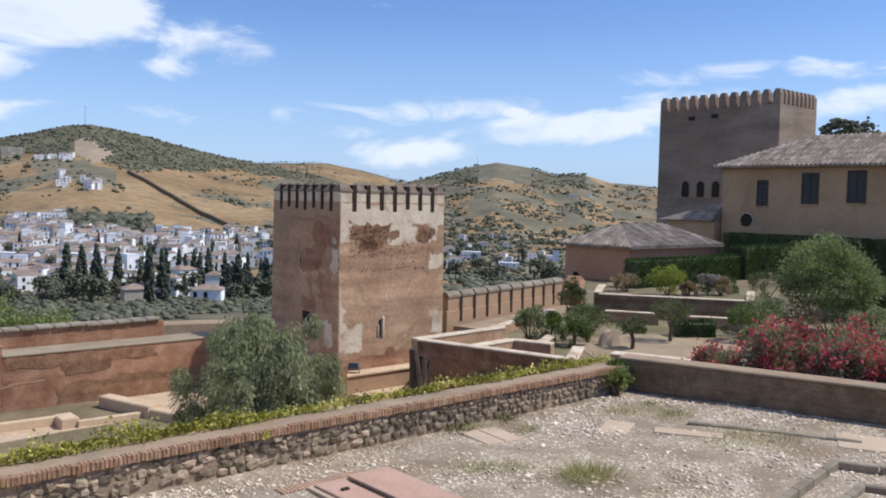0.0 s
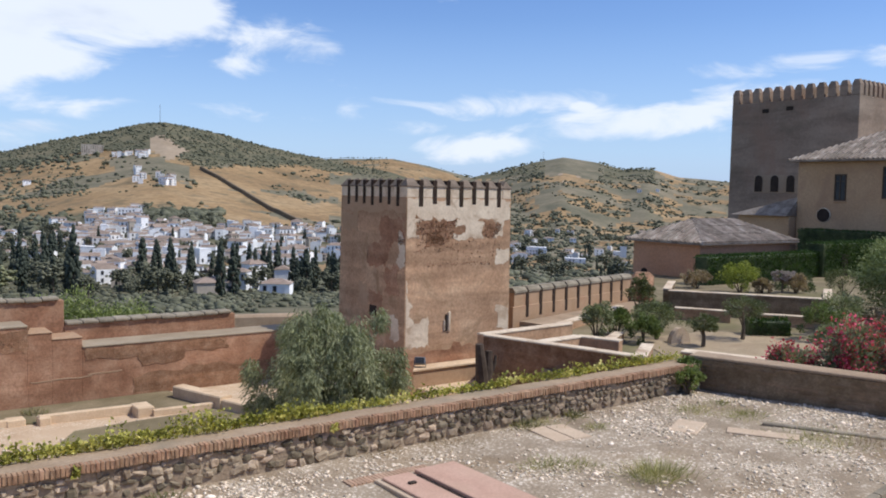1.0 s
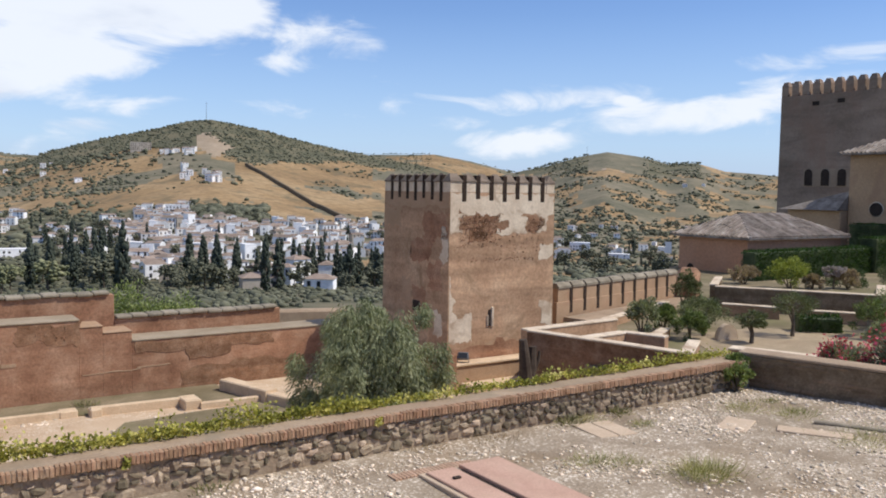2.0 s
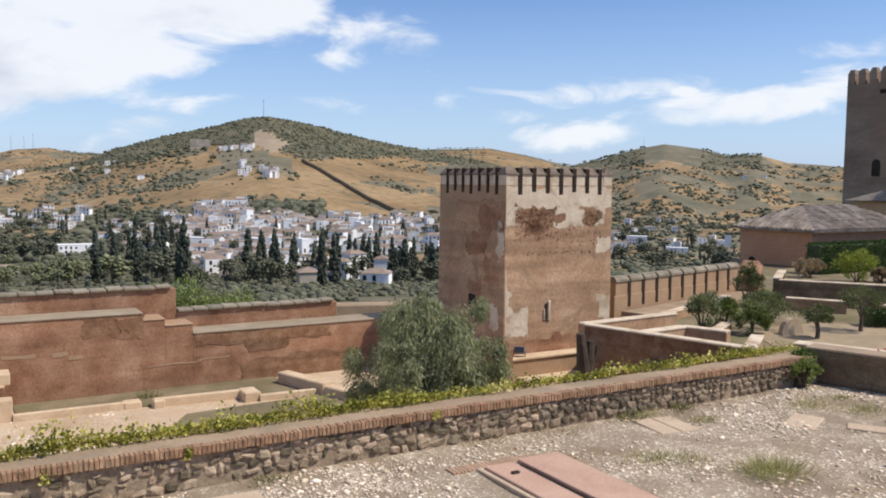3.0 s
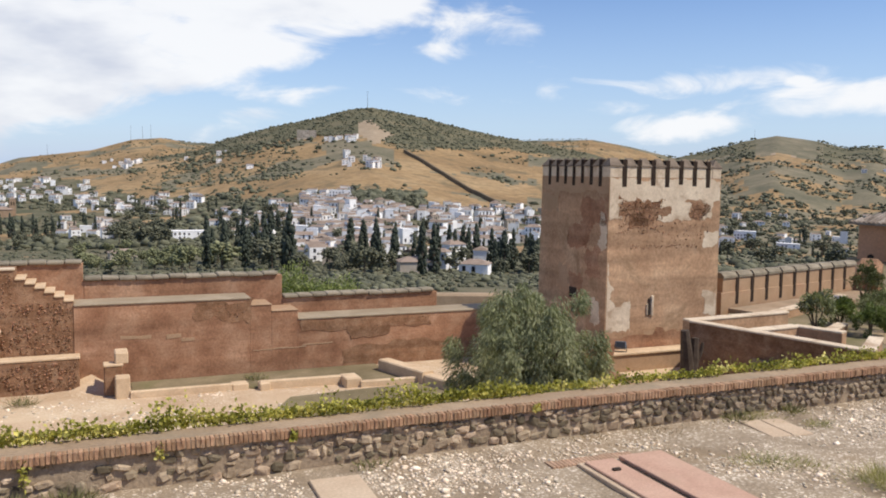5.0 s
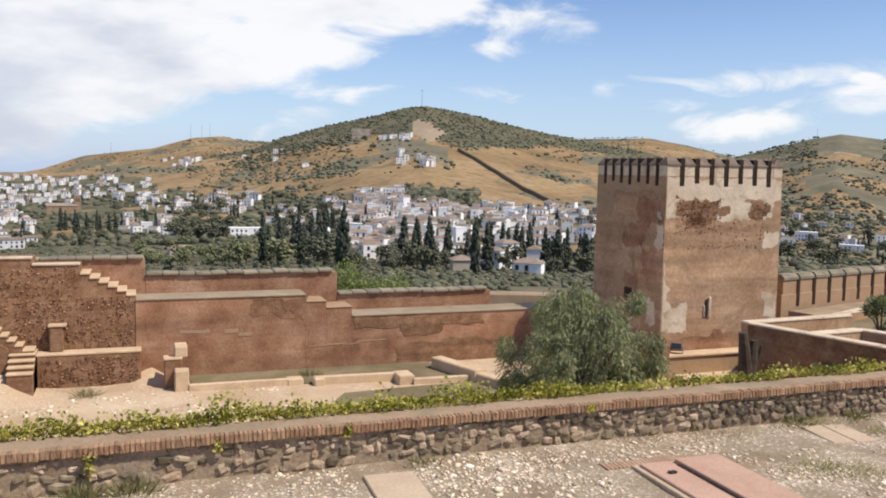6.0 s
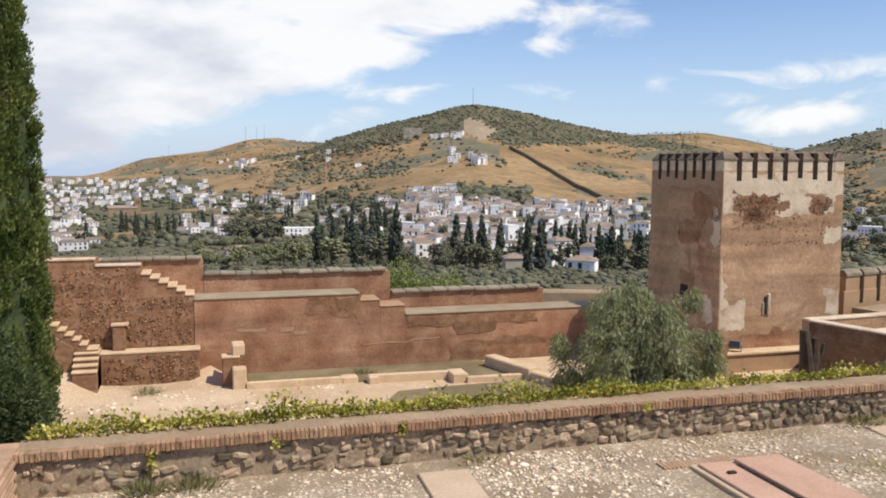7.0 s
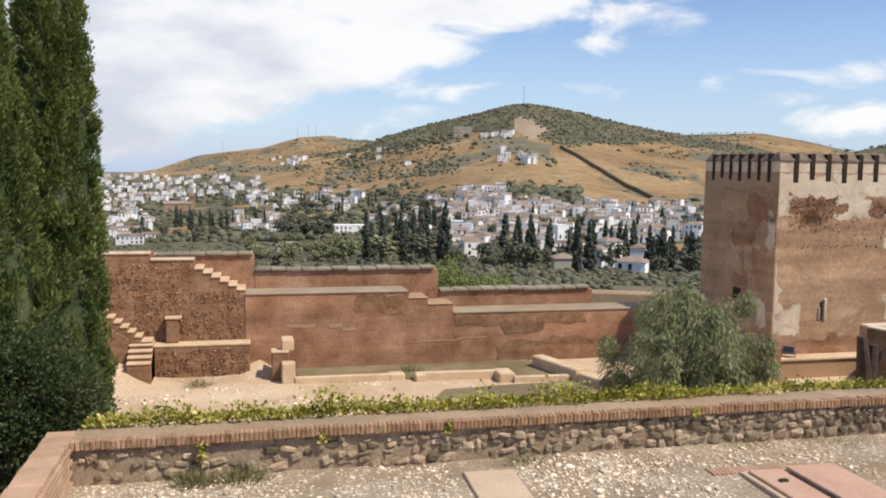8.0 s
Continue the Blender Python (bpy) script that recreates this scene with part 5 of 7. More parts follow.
def bush(at, radii, label, material, seed, leaf=0.07, width=0.035, clumps=60, per=160, name="shrub", group="", extra=None, droop=0.0):
    rng = np.random.default_rng(seed)
    t = thing(name, at, label, "shrub", group)
    rx, ry, rz = radii
    cs, us, tips = [], [], []
    for i in range(clumps):
        d = rng.normal(0, 1, 3)
        d /= np.linalg.norm(d)
        d[2] = abs(d[2]) if rng.random() < 0.7 else d[2]
        k = rng.uniform(0.5, 1.0)
        c = np.array([d[0] * rx * k, d[1] * ry * k, rz + d[2] * rz * k])
        s = 0.26 * min(rx, rz) * rng.uniform(0.7, 1.4)
        p, u = blob_points(per, c, (s, s, s), 0.2)
        p[:, 2] = np.maximum(p[:, 2], 0.02)
        cs.append(p)
        us.append(u * 0.6 + d * 0.6)
        tips.append(c + d * s)
    me = leaf_mesh(np.vstack(cs), leaf, width, np.vstack(us), droop)
    placed("foliage", me, material, t)
    for i in range(5):
        c = tips[i * 3]
        part("stem", tube([(0, 0, -0.1), (c[0] * 0.4, c[1] * 0.4, c[2] * 0.6), tuple(c * 0.9)], [0.035, 0.025, 0.01], 5), M["bark"], t)
    if extra:
        m2, frac, l2 = extra
        tp = np.array(tips)
        pts = []
        for q in tp[rng.random(len(tp)) < frac]:
            pts.append(q + rng.normal(0, 0.09, (26, 3)))
        pts = np.vstack(pts)
        placed("blossom", leaf_mesh(pts, l2, l2 * 0.9, rng.normal(0, 1, (len(pts), 3))), m2, t)
    return t


# dark evergreen bush at the corner of the terrace
bush((-2.95, 12.2, -1.6), (1.15, 0.8, 1.75), "dark evergreen bush below the terrace corner", M["leaf_dark"], 31, 0.07, 0.035, 190, 200, "evergreen_bush")
bush((-4.6, 12.4, -2.6), (1.2, 1.0, 2.2), "dark evergreen bush below the terrace corner", M["leaf_dark"], 32, 0.07, 0.035, 120, 180, "evergreen_bush")


def ivy():
    rng = np.random.default_rng(41)
    pts, ups = [], []
    x = XL + 0.1
    while x < XR + 0.2:
        dens = 0.55 + 0.9 * noise.noise(Vector((x * 0.9, 1, 5))) + (0.5 if x < 6 else 0.15)
        k = max(14, int((50 if x < 6 else 30) * max(0.3, dens)))
        hgt = 0.035 + 0.08 * max(0, noise.noise(Vector((x * 1.3, 8, 2))) + 0.25) + (0.022 if x < 6 else 0.006)
        for _ in range(k):
            y = YW + 0.51 + rng.normal(0, 0.045) + 0.06 * noise.noise(Vector((x * 1.1, 3, 3)))
            if rng.random() < 0.3:
                y += abs(rng.normal(0, 0.15))
                z = ZP - abs(rng.normal(0, 0.12))
            else:
                z = ZP + 0.01 + abs(rng.normal(0, 1)) * hgt
            pts.append((x + rng.uniform(0, 0.09), y, z))
            ups.append((rng.normal(0, 0.6), rng.normal(-0.3, 0.6), 0.7))
        x += 0.055
    # tendrils that fall over the front
    for x0, ln in ((-0.55, 0.38), (0.95, 0.18), (2.6, 0.12), (6.2, 0.1)):
        for i in range(40):
            s = rng.random()
            pts.append((x0 + rng.normal(0, 0.03), YW - 0.05 + rng.normal(0, 0.01), ZP - s * ln))
            ups.append((0, -0.6, -0.3))
    # upright sprigs
    for x0 in (-0.1, 0.95, 1.05, 3.2, 4.6, 9.9, 11.8, 12.9):
        hh = rng.uniform(0.25, 0.42)
        for i in range(46):
            s = rng.random()
            pts.append((x0 + rng.normal(0, 0.05 + 0.08 * s), YW + 0.42 + rng.normal(0, 0.05), ZP + s * hh))
            ups.append((rng.normal(0, 0.7), rng.normal(0, 0.7), 0.5))
    o = placed("ivy", leaf_mesh(np.array(pts), 0.06, 0.05, np.array(ups)), M["leaf_ivy"])
    return tagged(o, "yellow-green ivy trailing along the parapet top", "ivy", kind="stuff")


ivy()
bush((14.45, 10.78, 0.04), (0.45, 0.18, 0.25), "leafy climber hanging in the wall corner", M["leaf_bright"], 43, 0.06, 0.05, 30, 36, "climber")
bush((14.9, 11.1, 0.2), (0.32, 0.25, 0.22), "leafy climber hanging in the wall corner", M["leaf_mid"], 44, 0.07, 0.06, 30, 60, "climber")


def tuft(at, r, h, n, material, seed, label):
    rng = np.random.default_rng(seed)
    n = int(n * 0.9)
    h *= 0.75
    p = np.column_stack([rng.normal(0, r * 0.6, n), rng.normal(0, r * 0.45, n), np.zeros(n)])
    u = np.column_stack([p[:, 0] * 0.8 / r, p[:, 1] * 0.8 / r, np.full(n, 0.8)])
    o = placed("grass_tuft", leaf_mesh(p, h, 0.007 if material is not M["weed"] else 0.018, u), material)
    o.location = at
    return tagged(o, label, "grass", "weeds on the gravel", "stuff")


for i, (x, y, r, h, n, m_) in enumerate([(9.75, 7.75, 0.42, 0.30, 900, "grass"), (8.7, 8.95, 0.3, 0.2, 330, "grass"), (13.4, 9.8, 0.45, 0.16, 420, "grass"), (13.85, 9.1, 0.4, 0.2, 420, "grass"), (13.6, 7.4, 0.75, 0.16, 900, "grass"), (14.1, 6.9, 0.5, 0.14, 500, "leaf_dry"), (10.9, 10.0, 0.22, 0.14, 220, "grass"), (9.2, 8.7, 0.3, 0.14, 240, "grass"), (8.2, 10.6, 0.4, 0.16, 300, "leaf_dry"), (-0.62, 10.72, 0.17, 0.26, 231, "weed"), (-0.1, 10.72, 0.22, 0.24, 253, "weed"), (9.9, 10.75, 0.22, 0.2, 143, "weed"), (11.1, 10.75, 0.2, 0.2, 132, "weed"), (10.3, 10.75, 0.3, 0.16, 260, "grass"), (14.3, 9.9, 0.25, 0.12, 200, "grass"), (7.0, 10.75, 0.3, 0.12, 200, "leaf_dry"), (3.6, 10.72, 0.2, 0.14, 88, "weed")]):
    tuft((x, y, 0.0), r, h, n, M[m_], 50 + i, "tuft of dry wild grass in the gravel" if m_ != "weed" else "green weed growing at the wall foot")
for i, (x, y) in enumerate([(5.6, 28.9), (-1.6, 28.2), (12.2, 26.0)]):
    tuft((x, y, PLAZA), 0.3, 0.4, 170, M["weed"], 90 + i, "green weed in the courtyard earth")


# ---- things on the terrace ----
def hatch():
    h = thing("floor_hatch", (6.9, 8.4, 0.0), "terracotta painted metal hatch in two leaves set in the gravel", "hatch")
    part("frame", box(-0.66, 0.76, -2.2, 1.38, -0.05, 0.035, bevel=0.01), M["slab"], h)
    part("leaf", box(-0.58, -0.12, -2.1, 1.32, 0.03, 0.07, bevel=0.01), M["terracotta"], h)
    part("leaf", box(-0.03, 0.68, -2.1, 1.32, 0.03, 0.09, bevel=0.01), M["terracotta"], h)
    # near-black strip: shade in the gap between leaves, put into colour
    part("gap_rail", box(-0.12, -0.03, -2.1, 1.2, 0.02, 0.045), M["dark"], h)
    part("handle", box(-0.42, -0.3, 0.85, 0.92, 0.07, 0.1, bevel=0.01), M["dark"], h)
    rng = random.Random(2)
    for i in range(22):
        part("edge_brick", box(-1.02 + 0.062 * i, -0.965 + 0.062 * i, 1.4, 1.62 + rng.uniform(-0.02, 0.02), -0.03, 0.022, bevel=0.008), M["brick_light"], h)


hatch()


def slab(at, sx, sy, rot, label, parts=1, top=0.022):
    s = thing("stone_slab", at, label, "slab", "slabs in the gravel")
    s.rotation_euler = (0, 0, radians(rot))
    for i in range(parts):
        w = sx / parts
        part("plate", box(-sx / 2 + i * w + 0.01, -sx / 2 + (i + 1) * w - 0.01, -sy / 2, sy / 2, -0.05, top, bevel=0.012), M["slab"], s)


slab((3.0, 9.6, 0), 0.68, 1.7, -2, "pale rectangular stone slab flush with gravel", top=0.035)
slab((10.15, 10.15, 0), 0.78, 0.82, -8, "pale stone slab cracked in two", 2)
slab((12.35, 9.2, 0), 0.9, 0.5, 25, "reddish worn stone slab in the gravel")
slab((13.1, 8.2, 0), 1.2, 0.35, -58, "reddish worn stone slab in the gravel")
slab((15.1, 5.9, 0), 1.1, 1.0, -62, "reddish worn stone slab in the gravel")


def channel():
    c = thing("stone_channel", (0, 0, 0), "grey stone kerbs of an old channel", "kerb")
    for p, q, z in (((10.2, 5.27), (13.25, 5.68), 0.13), ((13.25, 5.68), (14.5, 2.9), 0.13), ((10.6, 4.75), (12.5, 4.97), 0.1), ((12.5, 4.97), (13.3, 3.0), 0.1), ((13.7, 8.6), (15.0, 6.0), 0.05)):
        a, b = Vector(p), Vector(q)
        n = max(2, int((b - a).length / 0.55))
        for i in range(n):
            u, v = a.lerp(b, (i + 0.02) / n), a.lerp(b, (i + 0.98) / n)
            part("kerbstone", wall_line(u, v, 0.13, -0.08, z, 0.02), M["capstone"], c)


channel()


def pebbles():
    rng = np.random.default_rng(61)
    n = 62000
    x, y = rng.uniform(-1.9, 17.4, n), rng.uniform(3.2, 10.85, n)
    keep = []
    for i in range(n):
        v = noise.fractal(Vector((x[i] * 0.55, y[i] * 0.55, 4)), 1.0, 2.0, 4)
        ok = v + rng.normal(0, 0.3) > (0.05 if x[i] < 5.2 else 0.24)
        if 5.75 < x[i] < 7.75 and 6 < y[i] < 10.05:
            ok = False
        if 2.6 < x[i] < 3.4 and y[i] > 8.7:
            ok = False
        if x[i] > 15.0 + (11.15 - y[i]) * 0.331:
            ok = False
        keep.append(ok)
    keep = np.array(keep)
    x, y = x[keep], y[keep]
    n = len(x)
    s = rng.lognormal(math.log(0.0175), 0.42, n)
    s = np.minimum(s, 0.06)
    z = np.array([0.035 * noise.noise(Vector((a * 0.5, b * 0.5, 0))) + 0.012 * noise.noise(Vector((a * 2.3, b * 2.3, 3))) for a, b in zip(x, y)])
    o = placed("pebbles", lumps_mesh(np.column_stack([x, y, z + s * 0.15]), np.column_stack([s * rng.uniform(0.8, 1.5, n), s * rng.uniform(0.7, 1.1, n), s * 0.55])), M["pebble"])
    tagged(o, "loose white and grey pebbles over the terrace", "gravel", kind="stuff")
    n = 3600
    x, y = rng.uniform(-5.5, 11, n), rng.uniform(13, 28.2, n)
    k = np.array([noise.fractal(Vector((a * 0.35, b * 0.35, 14)), 1.0, 2.0, 3) > -0.05 for a, b in zip(x, y)])
    x, y = x[k], y[k]
    n = len(x)
    s = rng.uniform(0.04, 0.10, n)
    up = np.interp(x, [-22, -3.5, -3.05], [1, 1, 0]) * np.interp(y, [27.2, 29.0], [0, 0.62])
    o = placed("cobbles", lumps_mesh(np.column_stack([x, y, PLAZA + up + 0.0 * s]), np.column_stack([s, s * 0.8, s * 0.35])), M["pebble"])
    tagged(o, "pale cobbles bedded in the courtyard earth", "cobbles", kind="stuff")


pebbles()

# ---- garden ----
def garden_walls():
    def gw(p, q, z1, z0=-4.2, th=0.34, m_="rammed", label="brown garden wall with a pale mortar top", cap=True):
        w = thing("garden_wall", (0, 0, 0), label, "wall", "walls of the sunken garden")
        part("body", wall_line(p, q, th, z0, z1 - 0.05, 0.01), M[m_], w)
        if cap:
            part("cap", wall_line(p, q, th + 0.05, z1 - 0.05, z1, 0.015), M["plaster"], w)
    gw((17.95, 21.5), (19.45, 16.35), -0.6, m_="rubble")
    gw((17.85, 21.66), (22.3, 22.0), -0.6)
    gw((18.75, 19.7), (20.6, 19.85), -0.62)
    gw((20.62, 19.9), (21.15, 18.5), -0.62)
    gw((19.5, 16.3), (21.4, 17.6), -0.62)
    gw((21.5, 16.3), (22.7, 13.4), -0.62, th=0.55)
    gw((22.7, 13.4), (23.6, 7.0), -0.62, th=0.55)
    gw((32.6, 25.7), (36.5, 20.0), -0.3, m_="end_rubble", label="rubble planter wall with a pale top")
    gw((36.5, 20.0), (40.5, 22.2), -0.3, m_="end_rubble", label="rubble planter wall with a pale top")
    gw((32.6, 25.8), (36.0, 28.2), -0.25, m_="end_rubble", label="rubble planter wall with a pale top")
    gw((31.2, 24.2), (32.5, 22.2), -0.85)
    gw((33.2, 21.2), (34.4, 19.4), -0.9)
    gw((35.0, 19.0), (36.2, 19.8), -0.62)
    gw((24.0, 24.2), (30.5, 26.8), -1.05, label="low pale garden kerb")
    gw((22.5, 20.4), (24.5, 21.5), -1.05, label="low pale garden kerb")
    gw((40.0, 19.5), (44.5, 16.4), -1.1, label="low pale garden kerb")
    tagged(meshed("planter_bed", prism([(32.8, 25.7), (36.5, 20.2), (39.4, 21.7), (37.6, 25.4), (35.6, 27.6)], -1.6, -0.42), M["sand"]), "raised bed of dry earth", "ground", kind="structure")
    tagged(meshed("sand_patch", prism([(22.6, 17.2), (24.2, 14.2), (27.5, 14.6), (31.5, 18.0), (29.6, 21.2), (25.4, 21.4)], GARDEN - 0.05, GARDEN + 0.02), M["pale_sand"]), "pale sanded clearing between the garden walls", "ground", kind="structure")
    s = thing("round_stone", (26.1, 20.0, GARDEN), "pale half-round standing stone", "stone")
    bm = prism([(0.46 * math.cos(a * math.pi / 10), -0.06 + (0.5 + 0.16) * math.sin(a * math.pi / 10) if 0 < a < 10 else -0.06) for a in range(11)], -0.12, 0.12)
    bmesh.ops.transform(bm, matrix=pose(0, 0, 0, 90, 0, -14), verts=bm.verts)
    part("face", bm, M["slab"], s)


garden_walls()


def hedge(p, q, th, z0, z1, seed, label):
    h = thing("hedge", (0, 0, 0), label, "hedge", "clipped hedges of the garden")
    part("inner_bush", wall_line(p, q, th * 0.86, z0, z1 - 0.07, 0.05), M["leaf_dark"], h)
    rng = np.random.default_rng(seed)
    a, b = np.array(p), np.array(q)
    ln = np.linalg.norm(b - a)
    d = (b - a) / ln
    nrm = np.array([-d[1], d[0]])
    pts, ups = [], []
    n = int(ln * ((z1 - z0) * 2 + th) * 150)
    n = min(n, 14000)
    for i in range(n):
        s = rng.uniform(0, ln)
        u = rng.random() * ((z1 - z0) * 2 + th)
        wob = 0.05 * noise.noise(Vector((s * 0.8, seed, 0)))
        if u < z1 - z0:
            o, z, up = -th / 2, z0 + u, (-nrm[0], -nrm[1], 0.3)
        elif u < 2 * (z1 - z0):
            o, z, up = th / 2, z0 + u - (z1 - z0), (nrm[0], nrm[1], 0.3)
        else:
            o, z, up = u - 2 * (z1 - z0) - th / 2, z1 + wob, (0, 0, 1)
        c = a + d * s + nrm * (o + rng.normal(0, 0.03) + wob)
        pts.append((c[0], c[1], z - 0.05 + rng.normal(0, 0.03)))
        ups.append(up)
    placed("leaves", leaf_mesh(np.array(pts), 0.15, 0.09, np.array(ups)), M["hedge_leaf"], h)
    return h


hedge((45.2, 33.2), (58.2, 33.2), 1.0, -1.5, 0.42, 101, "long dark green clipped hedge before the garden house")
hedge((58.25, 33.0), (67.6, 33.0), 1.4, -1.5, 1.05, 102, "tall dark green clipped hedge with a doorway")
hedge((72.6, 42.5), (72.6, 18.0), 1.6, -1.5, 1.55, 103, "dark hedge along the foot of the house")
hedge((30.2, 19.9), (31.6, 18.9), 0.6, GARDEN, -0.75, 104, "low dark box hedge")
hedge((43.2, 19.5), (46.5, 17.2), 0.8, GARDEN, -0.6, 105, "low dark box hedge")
part("doorway", box(60.6, 61.5, 32.26, 32.4, -1.5, 0.2, bevel=0.03), M["dark"], bpy.data.objects["hedge.001"], "dark opening cut in the hedge")


def small_tree(at, trunk_h, r, seed, material, label, name="orange_tree"):
    rng = np.random.default_rng(seed)
    cs, us = [], []
    for i in range(40):
        d = rng.normal(0, 1, 3)
        d /= np.linalg.norm(d)
        k = rng.uniform(0.55, 1.15)
        c = np.array([d[0] * r * k, d[1] * r * k, trunk_h + r * 0.7 + d[2] * r * 0.5 * k])
        p, u = blob_points(60, c, (r * 0.27, r * 0.27, r * 0.2), 0.2)
        cs.append(p)
        us.append(u + d)
    me = leaf_mesh(np.vstack(cs), 0.10, 0.035, np.vstack(us))
    return tree_with(name, at, label, "tree", tube([(0, 0, -0.2), (0.04, 0, trunk_h * 0.6), (0, 0.03, trunk_h + r * 0.5)], [0.09, 0.07, 0.04], 8), [tube([(0, 0, trunk_h * 0.7), (r * 0.3 * k, 0.1, trunk_h + r * 0.4), (r * 0.5 * k, 0.15, trunk_h + r * 0.8)], [0.04, 0.03, 0.015], 6) for k in (-1, 1)], (me, material), "small garden trees")


small_tree((28.95, 19.2, GARDEN), 0.75, 0.72, 111, M["leaf_olive"], "small round orange tree on a bare trunk")
small_tree((26.2, 19.0, GARDEN), 0.55, 0.48, 112, M["leaf_olive"], "small round orange tree on a bare trunk")
small_tree((25.9, 20.9, GARDEN), 0.4, 0.82, 113, M["leaf_olive"], "broad low orange tree on a bare trunk")
G = [((24.0, 22.2, GARDEN), (0.55, 0.55, 0.75), "leaf_grey", "feathery green garden shrub"), ((25.6, 22.6, GARDEN), (0.5, 0.5, 0.5), "leaf_mid", "low green garden shrub"), ((30.4, 25.6, GARDEN), (0.6, 0.6, 0.95), "leaf_olive", "tall feathery olive-green shrub"),
     ((24.8, 20.6, GARDEN), (0.6, 0.6, 0.5), "leaf_mid", "low green garden shrub"), ((27.6, 22.4, GARDEN), (1.0, 0.8, 0.6), "leaf_grey", "low grey-green garden shrub"), ((35.8, 24.0, -0.42), (0.88, 0.88, 0.72), "leaf_lime", "bright yellow-green rounded shrub in the planter"),
     ((35.4, 26.2, -0.42), (0.9, 0.7, 0.42), "leaf_dry", "dry brownish shrub in the planter"), ((36.7, 23.4, -0.42), (0.45, 0.45, 0.32), "leaf_dry", "dry brownish shrub in the planter"), ((38.3, 22.6, -0.42), (0.5, 0.5, 0.45), "leaf_dry", "dry brownish shrub in the planter"),
     ((31.4, 17.4, GARDEN), (1.0, 0.9, 0.7), "leaf_mid", "loose green garden shrub"), ((33.6, 17.6, GARDEN), (1.1, 0.9, 0.85), "leaf_grey", "loose green garden shrub"), ((29.2, 15.6, GARDEN), (0.8, 0.8, 0.55), "leaf_grey", "loose green garden shrub"),
     # shrubs before the hedge are added, darkening ground that lies in shadow
     ((34.6, 16.4, GARDEN), (1.0, 0.9, 0.6), "leaf_dry", "dry brownish shrub beside the path"), ((38.2, 15.2, GARDEN), (1.3, 1.2, 0.9), "leaf_dark", "dark green shrub beside the path"), ((42.0, 25.0, GARDEN), (1.6, 1.3, 0.8), "leaf_dark", "dark green shrub added for shadow before the hedge"), ((46.5, 24.5, GARDEN), (1.8, 1.4, 0.9), "leaf_olive", "dark green shrub added for shadow before the hedge"), ((48.5, 20.0, GARDEN), (1.8, 1.4, 0.9), "leaf_dark", "dark green shrub added for shadow before the hedge"), ((41.0, 18.2, GARDEN), (1.3, 1.0, 0.7), "leaf_olive", "dark green shrub added for shadow before the hedge"), ((52.0, 16.5, GARDEN), (2.0, 1.6, 1.2), "leaf_dark", "dark green shrub added for shadow before the hedge"), ((45.5, 14.0, GARDEN), (1.6, 1.4, 1.1), "leaf_olive", "dark green shrub added for shadow before the hedge"), ((23.6, 11.8, GARDEN), (0.9, 0.8, 0.6), "leaf_grey", "green shrub behind the oleanders"), ((26.4, 10.2, GARDEN), (1.0, 0.9, 0.8), "leaf_mid", "green shrub behind the oleanders"), ((27.5, 8.4, GARDEN), (1.2, 0.9, 0.9), "leaf_grey", "green shrub behind the oleanders"), ((33.2, 13.0, GARDEN), (1.2, 1.1, 0.9), "leaf_grey", "green shrub behind the oleanders")]
for i, (at, rad, m_, lab) in enumerate(G):
    bush(at, rad, lab, M[m_], 120 + i, 0.11, 0.045, 34, 90, "garden_shrub", "shrubs of the garden")
t_pale = bush((37.6, 22.9, 0.15), (0.62, 0.6, 0.24), "small pale-flowered tree in the planter", M["petal_pale"], 140, 0.1, 0.08, 24, 60, "flowering_tree")
part("trunk", tube([(0, 0, -0.62), (0.03, 0, 0.0), (0, 0, 0.3)], [0.05, 0.04, 0.03], 7), M["bark"], t_pale)
bush((36.6, 16.4, GARDEN), (2.1, 2.0, 2.0), "large rounded grey-green tree-like shrub", M["leaf_big"], 141, 0.15, 0.05, 170, 190, "large_shrub")
bush((39.5, 14.4, -1.3), (1.4, 1.2, 1.2), "dark green shrub beside the path", M["leaf_dark"], 142, 0.12, 0.05, 60, 110, "garden_shrub", "shrubs of the garden")
for i, (x, y, r, h) in enumerate([(17.2, 10.1, 0.72, 1.1), (17.6, 9.0, 0.95, 1.4), (18.1, 7.7, 1.0, 1.5), (18.65, 6.4, 1.05, 1.4), (19.1, 5.2, 1.05, 1.42), (19.5, 3.9, 1.0, 1.42)]):
    bush((x, y, GARDEN), (r, r * 0.8, h), "oleander bush full of red blossom behind the wall", M["leaf_oleander"], 150 + i, 0.14, 0.03, 120, 120, "oleander", "oleanders behind the wall", extra=(M["petal"], 0.95, 0.075))

